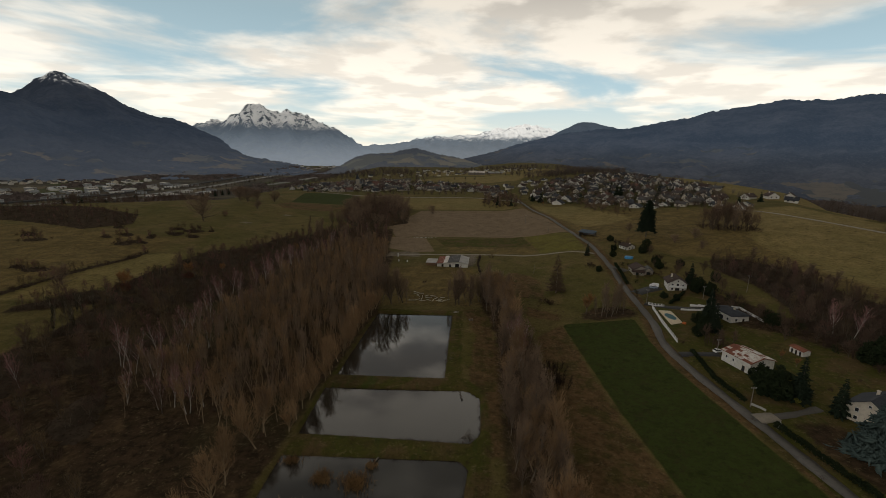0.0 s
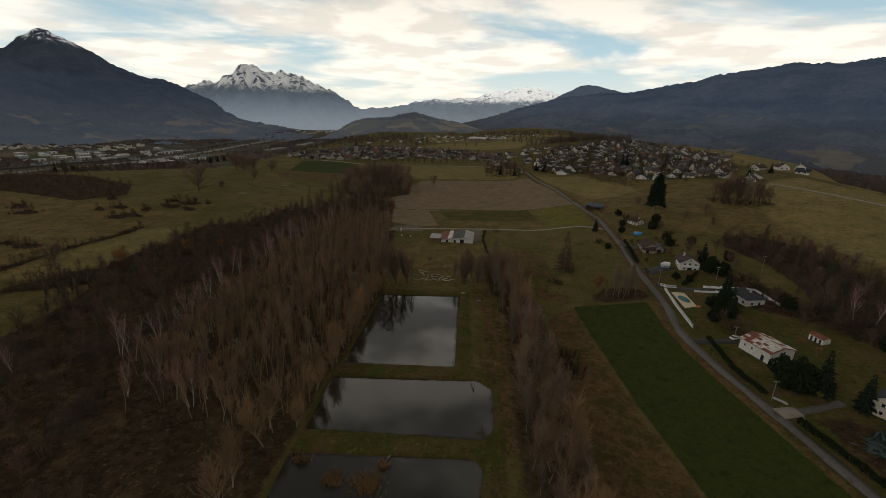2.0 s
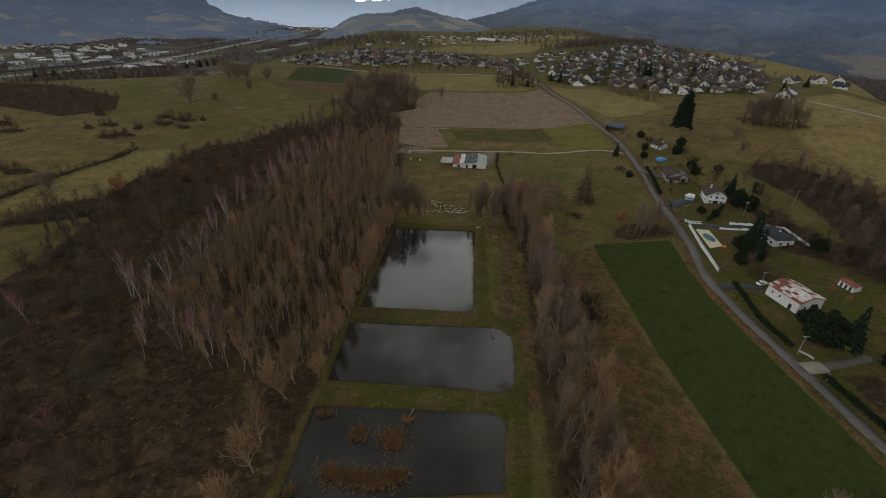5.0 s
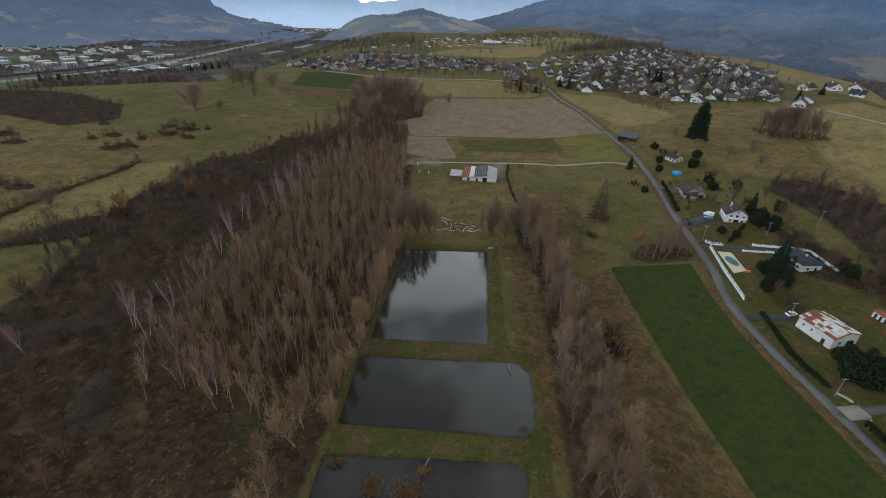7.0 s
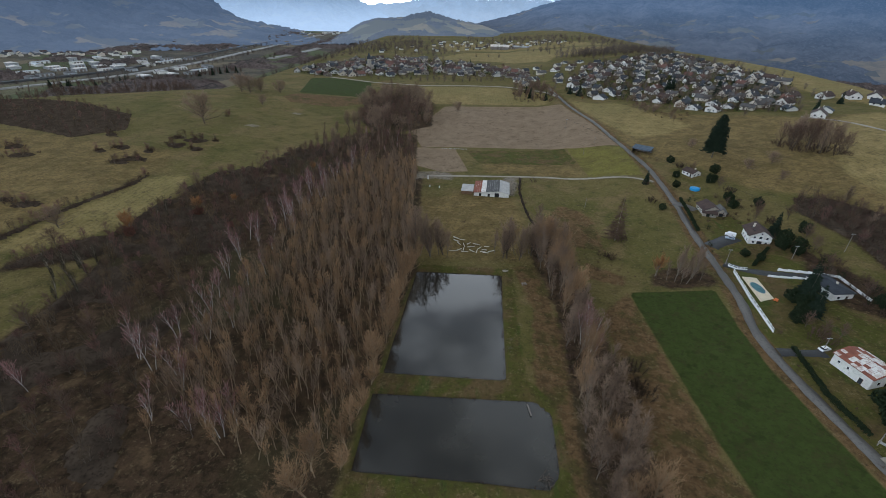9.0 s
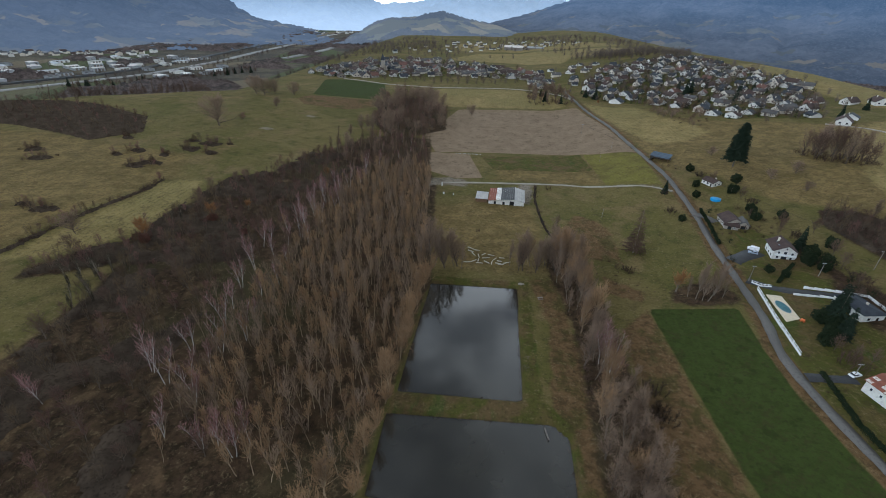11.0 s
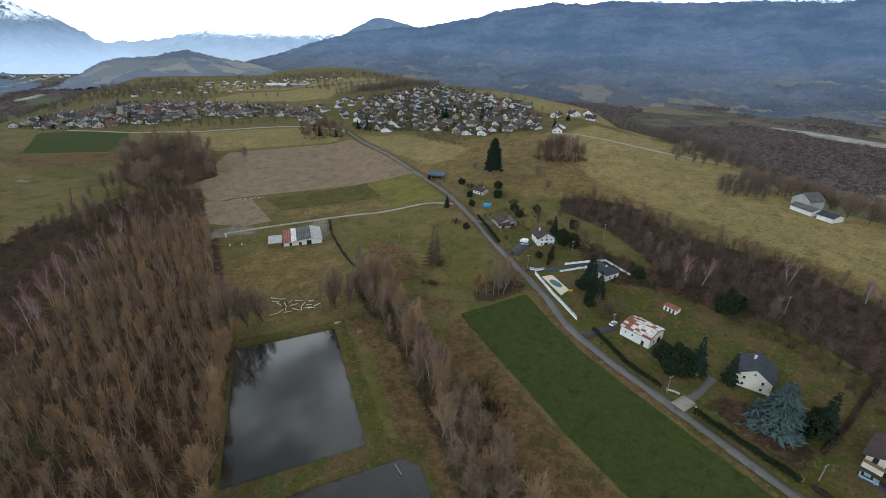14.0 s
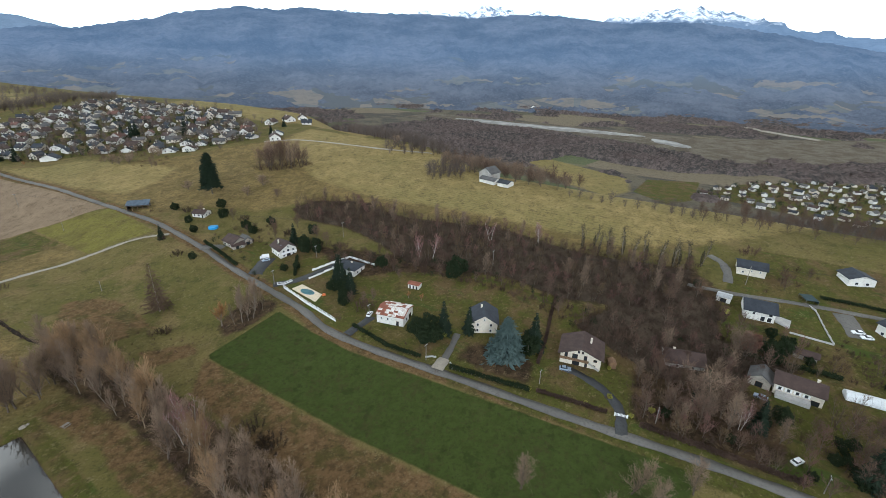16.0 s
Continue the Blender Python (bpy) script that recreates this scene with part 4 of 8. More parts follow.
def bare_tree(seed, tall, radius, clear, lean, reach, limbs, twigs, fine, stems=1, thick=1.0, droop=0.0, spread=0.36, stout=0.55):
    """A leafless tree: (trunk and limbs), (twigs), each as vertices and triangles."""
    rng = np.random.default_rng(seed)
    ta, tb, tra, trb = [], [], [], []
    la, lb, lr = [], [], []
    for s in range(stems):
        p = np.array([rng.normal(0, 0.5), rng.normal(0, 0.5), -0.3]) if stems > 1 else np.array([0, 0, -0.3])
        d = unit(np.array([rng.normal(0, 0.10), rng.normal(0, 0.10), 1.0]) if stems == 1 else np.array([p[0] * 0.35, p[1] * 0.35, 1.0]))
        top = tall * (0.9 + 0.1 * rng.random())
        spine, n = [p], 7
        for i in range(n):
            d = unit(d + rng.normal(0, 0.06, 3) + np.array([0, 0, 0.08]))
            p = p + d * top * 0.9 / n
            spine.append(p)
        for i in range(n):
            ta.append(spine[i]); tb.append(spine[i + 1])
            tra.append(radius * (1 - 0.92 * i / n)); trb.append(radius * (1 - 0.92 * (i + 1) / n))
        for k in range(limbs):
            h = clear + (0.97 - clear) * (k + rng.random()) / limbs
            f = h * n
            i = min(int(f), n - 1)
            q = spine[i] + (spine[i + 1] - spine[i]) * (f - i)
            az = k * 2.4 + rng.random() * 0.9
            up = lean * (0.75 + 0.5 * rng.random())
            dirn = np.array([math.cos(az) * math.sin(up), math.sin(az) * math.sin(up), math.cos(up)])
            size = reach * (1.0 - 0.62 * max(0.0, (h - clear) / (1 - clear)) ** 1.3) * (0.75 + 0.5 * rng.random())
            r = radius * (1 - 0.80 * h) * stout
            for j in range(3):
                e = q + dirn * size / 3
                ta.append(q); tb.append(e); tra.append(r * (1 - j * 0.3)); trb.append(r * (0.7 - j * 0.3) + 0.008)
                la.append(q); lb.append(e); lr.append(size)
                q = e
                dirn = unit(dirn + rng.normal(0, 0.16, 3) + np.array([0, 0, 0.22 - droop]))
        la.append(spine[-3]); lb.append(spine[-1]); lr.append(reach * 0.5)
    la, lb, lr = np.array(la), np.array(lb), np.array(lr)
    pick = rng.integers(0, len(la), twigs)
    f = rng.random(twigs)[:, None]
    a = la[pick] + (lb[pick] - la[pick]) * f
    d = unit(unit(lb[pick] - la[pick]) + rng.normal(0, spread, (twigs, 3)) + np.array([0, 0, 0.4 - droop]))
    size = (lr[pick] * (0.30 + 0.34 * rng.random(twigs)))[:, None]
    b = a + d * size
    one = slivers(a, b, 0.030 * thick, seed + 1)
    pick = rng.integers(0, twigs, fine)
    f = 0.25 + 0.7 * rng.random(fine)[:, None]
    a2 = a[pick] + (b[pick] - a[pick]) * f
    d2 = unit(d[pick] + rng.normal(0, spread * 1.1, (fine, 3)) + np.array([0, 0, 0.3 - droop]))
    b2 = a2 + d2 * size[pick] * (0.45 + 0.4 * rng.random(fine)[:, None])
    two = slivers(a2, b2, 0.019 * thick, seed)
    return spikes(ta, tb, tra, trb, 4), joined([one, two])


def shrub(seed, tall, wide, stems, twigs, thick=1.0):
    """A leafless thicket clump of many stems."""
    rng = np.random.default_rng(seed)
    base = rng.normal(0, wide * 0.22, (stems, 3)) * np.array([1, 1, 0])
    d = unit(base * 0.55 / max(wide, 0.1) * 2 + rng.normal(0, 0.28, (stems, 3)) * np.array([1, 1, 0]) + np.array([0, 0, 1.0]))
    size = tall * (0.6 + 0.45 * rng.random(stems))[:, None]
    tip = base + d * size
    wood = spikes(base - np.array([0, 0, 0.2]), tip, np.full(stems, 0.05 * thick), np.full(stems, 0.012 * thick))
    pick = rng.integers(0, stems, twigs)
    f = 0.2 + 0.8 * rng.random(twigs)[:, None]
    a = base[pick] + (tip[pick] - base[pick]) * f
    d2 = unit(d[pick] * 0.6 + rng.normal(0, 0.6, (twigs, 3)) + np.array([0, 0, 0.2]))
    b = a + d2 * tall * (0.18 + 0.22 * rng.random(twigs)[:, None])
    return wood, slivers(a, b, 0.030 * thick, seed)


def conifer(seed, tall, wide, clear, whorls, per, droop=0.35, thick=1.0, shape=1.0):
    """A spruce-like tree: whorls of drooping boughs set with needle sprays."""
    rng = np.random.default_rng(seed)
    trunk = spikes([(0, 0, -0.4), (0, 0, tall * 0.5)], [(0, 0, tall * 0.5), (0, 0, tall)], [tall * 0.016, tall * 0.009], [tall * 0.009, 0.02], 6)
    a, b, r = [], [], []
    for k in range(whorls):
        u = (k + rng.random() * 0.7) / whorls
        z = tall * (clear + (0.99 - clear) * u)
        size = wide * (1 - u) ** shape * (0.8 + 0.35 * rng.random()) + 0.25
        n = max(4, int(per * (1 - 0.55 * u)))
        for i in range(n):
            az = 6.283 * (i + rng.random() * 0.8) / n + k
            out = np.array([math.cos(az), math.sin(az), 0.0])
            s = size * (0.72 + 0.42 * rng.random())
            root = np.array([0, 0, z])
            tip = root + out * s + np.array([0, 0, -droop * s + rng.normal(0, 0.1 * s)])
            m = 6
            for j in range(m):
                f = 0.25 + 0.75 * (j + rng.random() * 0.6) / m
                q = root + (tip - root) * f
                spread = unit(out + rng.normal(0, 0.55, 3) + np.array([0, 0, -0.25]))
                a.append(q - spread * 0.15 * s); b.append(q + spread * (0.26 * s + 0.25)); r.append((0.10 * s + 0.10) * thick)
    return trunk, spikes(a, b, np.array(r) * 1.0, np.zeros(len(a)))


def leafy(seed, points, size):
    """Many small bent leaves' worth of sprays at the points."""
    rng = np.random.default_rng(seed)
    p = np.asarray(points, float)
    d = unit(rng.normal(0, 1, p.shape) + np.array([0, 0, 0.3]))
    return spikes(p - d * size * 0.3, p + d * size * 0.7, np.full(len(p), size * 0.32), np.zeros(len(p)))


def round_bush(seed, wide, tall, count, size):
    """Evergreen bush: sprays all over a lumpy mass, with an uneven outline."""
    rng = np.random.default_rng(seed)
    d = unit(rng.normal(0, 1, (count, 3)))
    lump = 0.72 + 0.3 * np.sin(d[:, 0] * 4 + seed) * np.sin(d[:, 1] * 5) + 0.25 * rng.random(count)
    p = d * lump[:, None] * np.array([wide / 2, wide / 2, tall / 2]) + np.array([0, 0, tall * 0.48])
    p[:, 2] = np.maximum(p[:, 2], 0.1)
    trunk = spikes([(0, 0, -0.2)], [(0, 0, tall * 0.6)], [0.09 + tall * 0.012], [0.05], 5)
    return trunk, leafy(seed + 1, p, size)


def puff(seed, wide, tall, count, size):
    """A far bare tree: a soft mass of upward sprays."""
    r = np.random.default_rng(seed)
    stems = 7
    az = np.arange(stems) * 6.283 / stems + r.random(stems)
    lean = wide * 0.42 * r.uniform(0.35, 1.0, stems)
    top = tall * r.uniform(0.72, 1.0, stems)
    i = r.integers(0, stems, count)
    u = r.random(count) ** 0.75 * 0.92 + 0.08
    p = np.stack([np.cos(az[i]) * lean[i] * u, np.sin(az[i]) * lean[i] * u, top[i] * u - size * 0.4], 1) + r.normal(0, 1, (count, 3)) * np.array([wide * 0.11, wide * 0.11, 0.5])
    q = p + unit(np.stack([np.cos(az[i]), np.sin(az[i]), np.full(count, 1.5)], 1) + r.normal(0, 0.55, (count, 3))) * size * r.uniform(0.6, 1.2, (count, 1))
    thin = 0.10 if count < 100 else 0.055
    return spikes([(0, 0, -1)], [(0, 0, tall * 0.6)], [0.3], [0.12], 4), slivers(p, q, size * thin, seed)


class Plant:
    """One kind of plant: the arrays, and meshes made once and shared."""

    def __init__(self, name, label, category, arrays, bark, leaf, crown="crown"):
        self.name, self.label, self.category = name, label, category
        self.wood, self.leaf = arrays
        self.materials = (bark, leaf)
        self.crown = crown
        self.first = None

    def put(self, x, y, turn, size, group="", label="", z=None):
        m = Matrix.LocRotScale((x, y, height(x, y) if z is None else z), Euler((0, 0, turn)), None) @ Matrix.Diagonal((size, size, size, 1))
        if self.first is None:
            self.first = thing(self.name, label or self.label, self.category, m, group)
            part("trunk" if self.crown != "blades" else "stems", array_mesh("trunk", *self.wood, self.materials[0]), None, self.first)
            part(self.crown, array_mesh(self.crown, *self.leaf, self.materials[1]), None, self.first)
            self.first.matrix_basis = m
            return self.first
        loc, rot, _ = m.decompose()
        scale0 = self.first.scale[0]
        ob = copy_thing(self.first, Matrix.LocRotScale(loc, rot, None) @ Matrix.Diagonal((size / scale0, size / scale0, size / scale0, 1)))
        return tagged(ob, label or self.label, self.category, group)


def mass(name, label, plants, spots, thinning=1.0):
    """Uncountable growth: one mesh of many plants, each with its own turn and size."""
    groups = {}
    for kind, x, y, turn, size in spots:
        groups.setdefault(kind, []).append((x, y, turn, size))
    verts, tris, slots, k = [], [], [], 0
    mats = []
    for kind, rows in groups.items():
        plant = plants[kind]
        r = np.array(rows)
        z = ground_height(r[:, 0], r[:, 1])
        for (v, t), mat in zip((plant.wood, plant.leaf), plant.materials):
            if mat not in mats:
                mats.append(mat)
            c, s = np.cos(r[:, 2])[:, None], np.sin(r[:, 2])[:, None]
            x = (v[None, :, 0] * c - v[None, :, 1] * s) * r[:, 3:4] + r[:, 0:1]
            y = (v[None, :, 0] * s + v[None, :, 1] * c) * r[:, 3:4] + r[:, 1:2]
            zz = v[None, :, 2] * r[:, 3:4] + z[:, None]
            verts.append(np.stack([x, y, zz], -1).reshape(-1, 3))
            tris.append((t[None] + (np.arange(len(r)) * len(v))[:, None, None]).reshape(-1, 3) + k)
            slots.append(np.full(len(r) * len(t), mats.index(mat), np.int32))
            k += len(r) * len(v)
    me = array_mesh(name, np.concatenate(verts), np.concatenate(tris), mats[0])
    for mat in mats[1:]:
        me.materials.append(mat)
    me.polygons.foreach_set("material_index", np.concatenate(slots))
    return tagged(new(name, me), label, name.replace("_", " "), kind="stuff")


def scatter(poly, gap, seed, limit=100000, avoid=(), margin=0.0):
    """Random spots in a polygon, no two nearer than gap."""
    rng = np.random.default_rng(seed)
    xs, ys = [p[0] for p in poly], [p[1] for p in poly]
    area = (max(xs) - min(xs)) * (max(ys) - min(ys))
    n = int(area / gap ** 2 * 2.6)
    pts = np.c_[rng.uniform(min(xs), max(xs), n), rng.uniform(min(ys), max(ys), n)]
    keep = inside(pts[:, 0], pts[:, 1], poly) > margin
    for other, d in avoid:
        keep &= inside(pts[:, 0], pts[:, 1], other) < -d
    grid, out = {}, []
    for x, y in pts[keep]:
        cell = (int(x // gap), int(y // gap))
        near = (q for i in (-1, 0, 1) for j in (-1, 0, 1) for q in grid.get((cell[0] + i, cell[1] + j), ()))
        if all((x - a) ** 2 + (y - b) ** 2 > gap * gap for a, b in near):
            grid.setdefault(cell, []).append((x, y))
            out.append((float(x), float(y)))
            if len(out) >= limit:
                break
    return out


P = {}
for i in range(5):
    P["alder%d" % i] = Plant("alder_tree", "slender leafless tree with upswept tan twigs", "tree",
                             bare_tree(10 + i, 14 + i * 0.9, 0.15, 0.34, 0.36, 4.4, 15, 150, 620, thick=1.15, spread=0.34, stout=0.72), M["bark_tan"], M["twig_tan" if i < 3 else "twig_grey"])
for i in range(4):
    P["birch%d" % i] = Plant("birch_tree", "bare birch with white trunk and reddish twigs", "tree",
                             bare_tree(30 + i, 12.5 + i, 0.13, 0.25, 0.42, 4.0, 14, 220, 1100, stems=1 + i % 2, thick=0.75, droop=0.06), M["bark_pale"], M["twig_pink"])
for i in range(3):
    P["dark%d" % i] = Plant("bare_broad_tree", "leafless broad brown tree", "tree",
                            bare_tree(50 + i, 11.5 + i, 0.19, 0.15, 0.75, 5.2, 20, 260, 1000, thick=1.35, spread=0.5), M["bark_dark"], M["twig_brown"])
for i in range(2):
    P["oak%d" % i] = Plant("oak_tree", "wide leafless oak with a rounded crown", "tree",
                           bare_tree(60 + i, 12, 0.32, 0.12, 1.1, 6.6, 34, 600, 2400, thick=1.25, spread=0.65), M["bark_dark"], M["twig_grey"])
for i in range(3):
    P["shrub%d" % i] = Plant("shrub", "leafless brown shrub with dense twigs", "shrub", shrub(70 + i, 3.4, 4.2, 12, 260, 1.25), M["scrub"], M["scrub"])
for i in range(3):
    P["full%d" % i] = Plant("bare_tree", "tall leafless tree with a full tan crown", "tree",
                            bare_tree(55 + i, 15 + i, 0.24, 0.16, 0.60, 6.0, 24, 420, 1900, thick=1.2, spread=0.42, stout=0.6), M["bark_tan"], M["twig_tan"])
for i in range(2):
    wood, twigs = bare_tree(140 + i, 16 + i, 0.3, 0.3, 0.4, 5.0, 16, 220, 700, thick=0.8, spread=0.6)
    ivy = round_bush(150 + i, 1.6, 9.0, 260, 0.5)[1]
    P["ivied%d" % i] = Plant("ivied_tree", "bare tree with a dark ivy-clad trunk", "tree", (wood, joined([twigs, ivy])), M["bark"], M["twig_ivy"])
for i in range(4):
    P["carr%d" % i] = Plant("bare_olive_tree", "low leafless tree with dense olive-brown twigs", "tree",
                            bare_tree(180 + i, 8.5 + i, 0.13, 0.12, 0.55, 3.8, 12, 150, 560, stems=1 + i % 2, thick=1.35, spread=0.5), M["bark_dark"], M["twig_olive" if i % 2 else "twig_plum"])
for i in range(3):
    P["sparse%d" % i] = Plant("slender_tree", "tall slender leafless tree with a thin grey-brown crown", "tree",
                              bare_tree(190 + i, 15 + i, 0.17, 0.18, 0.40, 4.8, 20, 300, 1200, thick=1.1, spread=0.4, stout=0.6), M["bark"], M["twig_grey"])
P["thorn"] = Plant("thorn_bush", "dense dark round blackthorn bush", "bush", shrub(178, 3.2, 5.0, 22, 900, 1.3), M["scrub"], M["thicket"])
P["russet"] = Plant("beech_tree", "small round tree with dry russet leaves", "tree", round_bush(160, 9, 9, 1500, 0.9), M["bark"], M["russet"])
for i in range(3):
    P["grey%d" % i] = Plant("bare_grey_tree", "tall grey-brown leafless tree with a soft crown", "tree",
                            bare_tree(170 + i, 15 + i, 0.28, 0.10, 0.6, 5.6, 28, 520, 2600, thick=1.1, spread=0.5), M["bark_dark"], M["twig_grey"])
P["tuft"] = Plant("shrub", "low bare shrub", "shrub", shrub(176, 3.6, 4.0, 7, 110, 1.5), M["scrub"], M["scrub"])
P["willow"] = Plant("willow", "bare pollard willow with orange shoots", "tree", bare_tree(80, 9, 0.3, 0.25, 0.7, 4.2, 16, 420, 2000, thick=1.3), M["bark"], M["twig_orange"])
P["poplar"] = Plant("poplar_tree", "narrow bare poplar with upright branches", "tree", bare_tree(81, 19, 0.22, 0.10, 0.2, 3.4, 28, 260, 1100, thick=1.2), M["bark"], M["twig_brown"])
P["larch"] = Plant("larch_tree", "bare brown conical larch", "tree", conifer(82, 16, 3.6, 0.05, 30, 9, 0.05, 0.24, 0.8), M["bark"], M["twig_brown"])
for i in range(2):
    P["fir%d" % i] = Plant("fir_tree", "dark green garden fir tree", "tree", conifer(90 + i, 14, 3.2, 0.06, 22, 11), M["bark"], M["needles"])
P["cedar"] = Plant("giant_fir", "tall dark fir with a bare lower trunk on the meadow", "tree", conifer(95, 31, 6.6, 0.20, 54, 22, 0.12, 0.62, 0.42), M["bark"], M["needles"])
P["spruce_blue"] = Plant("blue_spruce", "broad silvery blue spruce in a garden", "tree", conifer(96, 14, 6.4, 0.02, 26, 20, 0.32, 0.75, 0.7), M["bark"], M["needles_blue"])
P["spruce"] = Plant("garden_spruce", "dark blue-grey garden spruce", "tree", conifer(97, 12, 2.8, 0.05, 20, 11), M["bark"], M["needles"])
for i in range(2):
    P["bush%d" % i] = Plant("evergreen_bush", "dense dark evergreen bush", "bush", round_bush(100 + i, 5, 5, 700, 0.7), M["bark"], M["leaf_green"])
P["bush_yellow"] = Plant("yellow_bush", "small bright yellow-green garden bush", "bush", round_bush(104, 2, 1.8, 260, 0.4), M["bark"], M["leaf_yellow"])

rng = np.random.default_rng(7)


def kinds(names, spots, lo, hi, seed):
    r = np.random.default_rng(seed)
    return [(names[r.integers(len(names))], x, y, r.uniform(0, 6.28), r.uniform(lo, hi)) for x, y in spots]


ALDER, BIRCH, DARK, SHRUB = (["alder%d" % i for i in range(5)], ["birch%d" % i for i in range(4)], ["dark%d" % i for i in range(3)], ["shrub%d" % i for i in range(3)])

# the planted wood beside the ponds
TALL = [(-62, -20), (-64, 60), (-62, 120), (-50, 200), (-18, 205), (-10, 190), (-7, 140), (-2, 100), (1.5, 68), (-1.5, 40), (-3, 2), (-6, -10), (-9, -40), (-34, -36)]
tall_spots = scatter(TALL, 3.3, 11)
near = [s for s in tall_spots if s[0] > -46][:290]
rest = [s for s in tall_spots if s not in set(near)]
for kind, x, y, turn, size in kinds(ALDER, near, 0.72, 1.15, 12):
    P[kind].put(x, y, turn, size, "trees of the pond wood")
wood_rows = kinds(ALDER, rest, 0.70, 1.12, 13)
BELT = [(-78, 0), (-84, 60), (-82, 130), (-66, 215), (-50, 215), (-60, 130), (-62, 60), (-56, -10), (-46, -30), (-60, -34)]
for kind, x, y, turn, size in kinds(BIRCH, scatter(BELT, 8.0, 14), 0.85, 1.3, 15):
    P[kind].put(x, y, turn, size, "birches of the pond wood")
wood_rows += kinds(ALDER + DARK, scatter(BELT, 7.5, 16), 0.5, 0.9, 17)
SCRUB = [(-146, -150), (-133, 0), (-133, 33), (-138, 58), (-150, 50), (-168, 40), (-172, 46), (-158, 68), (-146, 80), (-146, 118), (-140, 164), (-122, 183), (-108, 238), (-84, 286), (-60, 305), (-24, 296), (-18, 215), (-50, 212), (-70, 210), (-84, 130), (-86, 60), (-80, 0), (-62, -40), (-40, -60), (-40, -150)]
CARR = ["carr0", "carr1", "carr2", "carr3"]
GLADE = [(-76, 4), (-62, 2), (-50, -14), (-42, -34), (-40, -60), (-60, -64), (-62, -40), (-68, -20)]
wood_rows += kinds(SHRUB, scatter(SCRUB, 6.0, 18, avoid=[(GLADE, 0.5)]), 0.4, 1.0, 19)
wood_rows += kinds(DARK, scatter(SCRUB, 15, 20, avoid=[(GLADE, 2)]), 0.6, 1.2, 21)
wood_rows += kinds(CARR, scatter(SCRUB, 6.0, 220, avoid=[(GLADE, 1.5)]), 0.55, 1.15, 221)
wood_rows += kinds(SHRUB, scatter(TALL, 11.0, 22), 0.3, 0.7, 23)
FRINGE = [(-172, 40), (-160, 68), (-150, 78), (-151, 118), (-146, 170), (-127, 190), (-114, 245), (-106, 240), (-119, 181), (-138, 160), (-143, 118), (-140, 78), (-138, 60)]
wood_rows += kinds(SHRUB + CARR, scatter(FRINGE, 5.5, 115), 0.35, 0.9, 116)
TIP = [(-72, 212), (-92, 238), (-80, 276), (-60, 300), (-26, 292), (-18, 216)]
wood_rows += kinds(["alder3", "alder4", "birch0", "grey1", "carr0"], scatter(TIP, 6.5, 243), 0.5, 0.85, 244)
mass("pond_woodland", "leafless brown wood and tangled scrub beside the ponds", P, wood_rows)

# trees along the near ponds
for x, y, k, s in [(-12, -74, 0, 0.9), (-11, -66, 1, 0.95), (-12.5, -58, 2, 0.85), (-11, -44, 3, 1.1), (-12, -37, 4, 1.0), (-16, -50, 1, 0.7), (-15, -84, 2, 0.8)]:
    P["full%d" % (k % 3)].put(x, y, x * 7 + y, s * 1.05, "trees by the near ponds")
for x, y, k, s in [(-46, -26, 0, 1.0), (-40, -29, 1, 0.95), (-37, -25, 2, 0.9), (-82, -2, 3, 0.95), (-106, -18, 0, 0.9)]:
    P["birch%d" % k].put(x, y, x * 3 + y, s * 1.3, "birches in the scrub")

for i, y in enumerate(range(-6, 70, 5)):
    x = -2.6 + max(y, 0) * 0.062 + 0.5 * math.sin(i * 2.1)
    P["full%d" % (i % 3)].put(x, y, i * 1.3, 0.82 + 0.16 * math.sin(i * 1.7), "trees on the far pond's bank")
for i, y in enumerate(range(-36, -8, 6)):
    P["full%d" % (i % 3)].put(-4.6 + 0.4 * math.sin(i * 3), y, i * 2.3, 0.85, "trees on the middle pond's bank")
for x, y, s in [(-125, 112, 1.15), (-149, 87, 1.0), (-143, 82, 1.1), (-34, 44, 0.6), (-112, 128, 0.7), (-84, 190, 0.8)]:
    P["willow"].put(x, y, x, s, "willows in the scrub")
# the row between the ponds and the rough pasture
LINE = [(60, -88), (62, -20), (64, 40), (60, 78), (62, 112), (71, 110), (75, 60), (75, 0), (72, -88)]
for kind, x, y, turn, size in kinds(["full0", "grey1", "sparse2", "grey0", "full2", "sparse1"], scatter(LINE, 3.7, 24), 0.7, 1.2, 25):
    P[kind].put(x, y, turn, size, "trees of the ditch row")
mass("ditch_scrub", "low leafless scrub under the ditch trees", P, kinds(SHRUB, scatter(LINE, 4.0, 26), 0.35, 0.8, 27))
for x, y, k in [(69, 20, 1), (71, 15, 3), (70, 10, 0), (73, 24, 2)]:
    P["birch%d" % k].put(x, y, x + y, 1.25, "birches of the ditch row")
for x, y, k, s in [(46, 82, 0, 1.0), (50, 84, 2, 1.05), (53, 81, 1, 0.95), (57, 86, 3, 0.9), (40, 84, 4, 0.8), (-2, 76, 1, 1.0), (4, 78, 2, 1.0), (9, 77, 0, 1.0), (13, 80, 0, 1.05), (17, 78, 1, 0.85)]:
    P["sparse%d" % (k % 3)].put(x, y, x * 5 + y, s * 1.15, "trees at the head of the far pond")
P["willow"].put(69.5, -66.5, 0.4, 1.3)
P["willow"].put(112, 68, 1.4, 1.2)
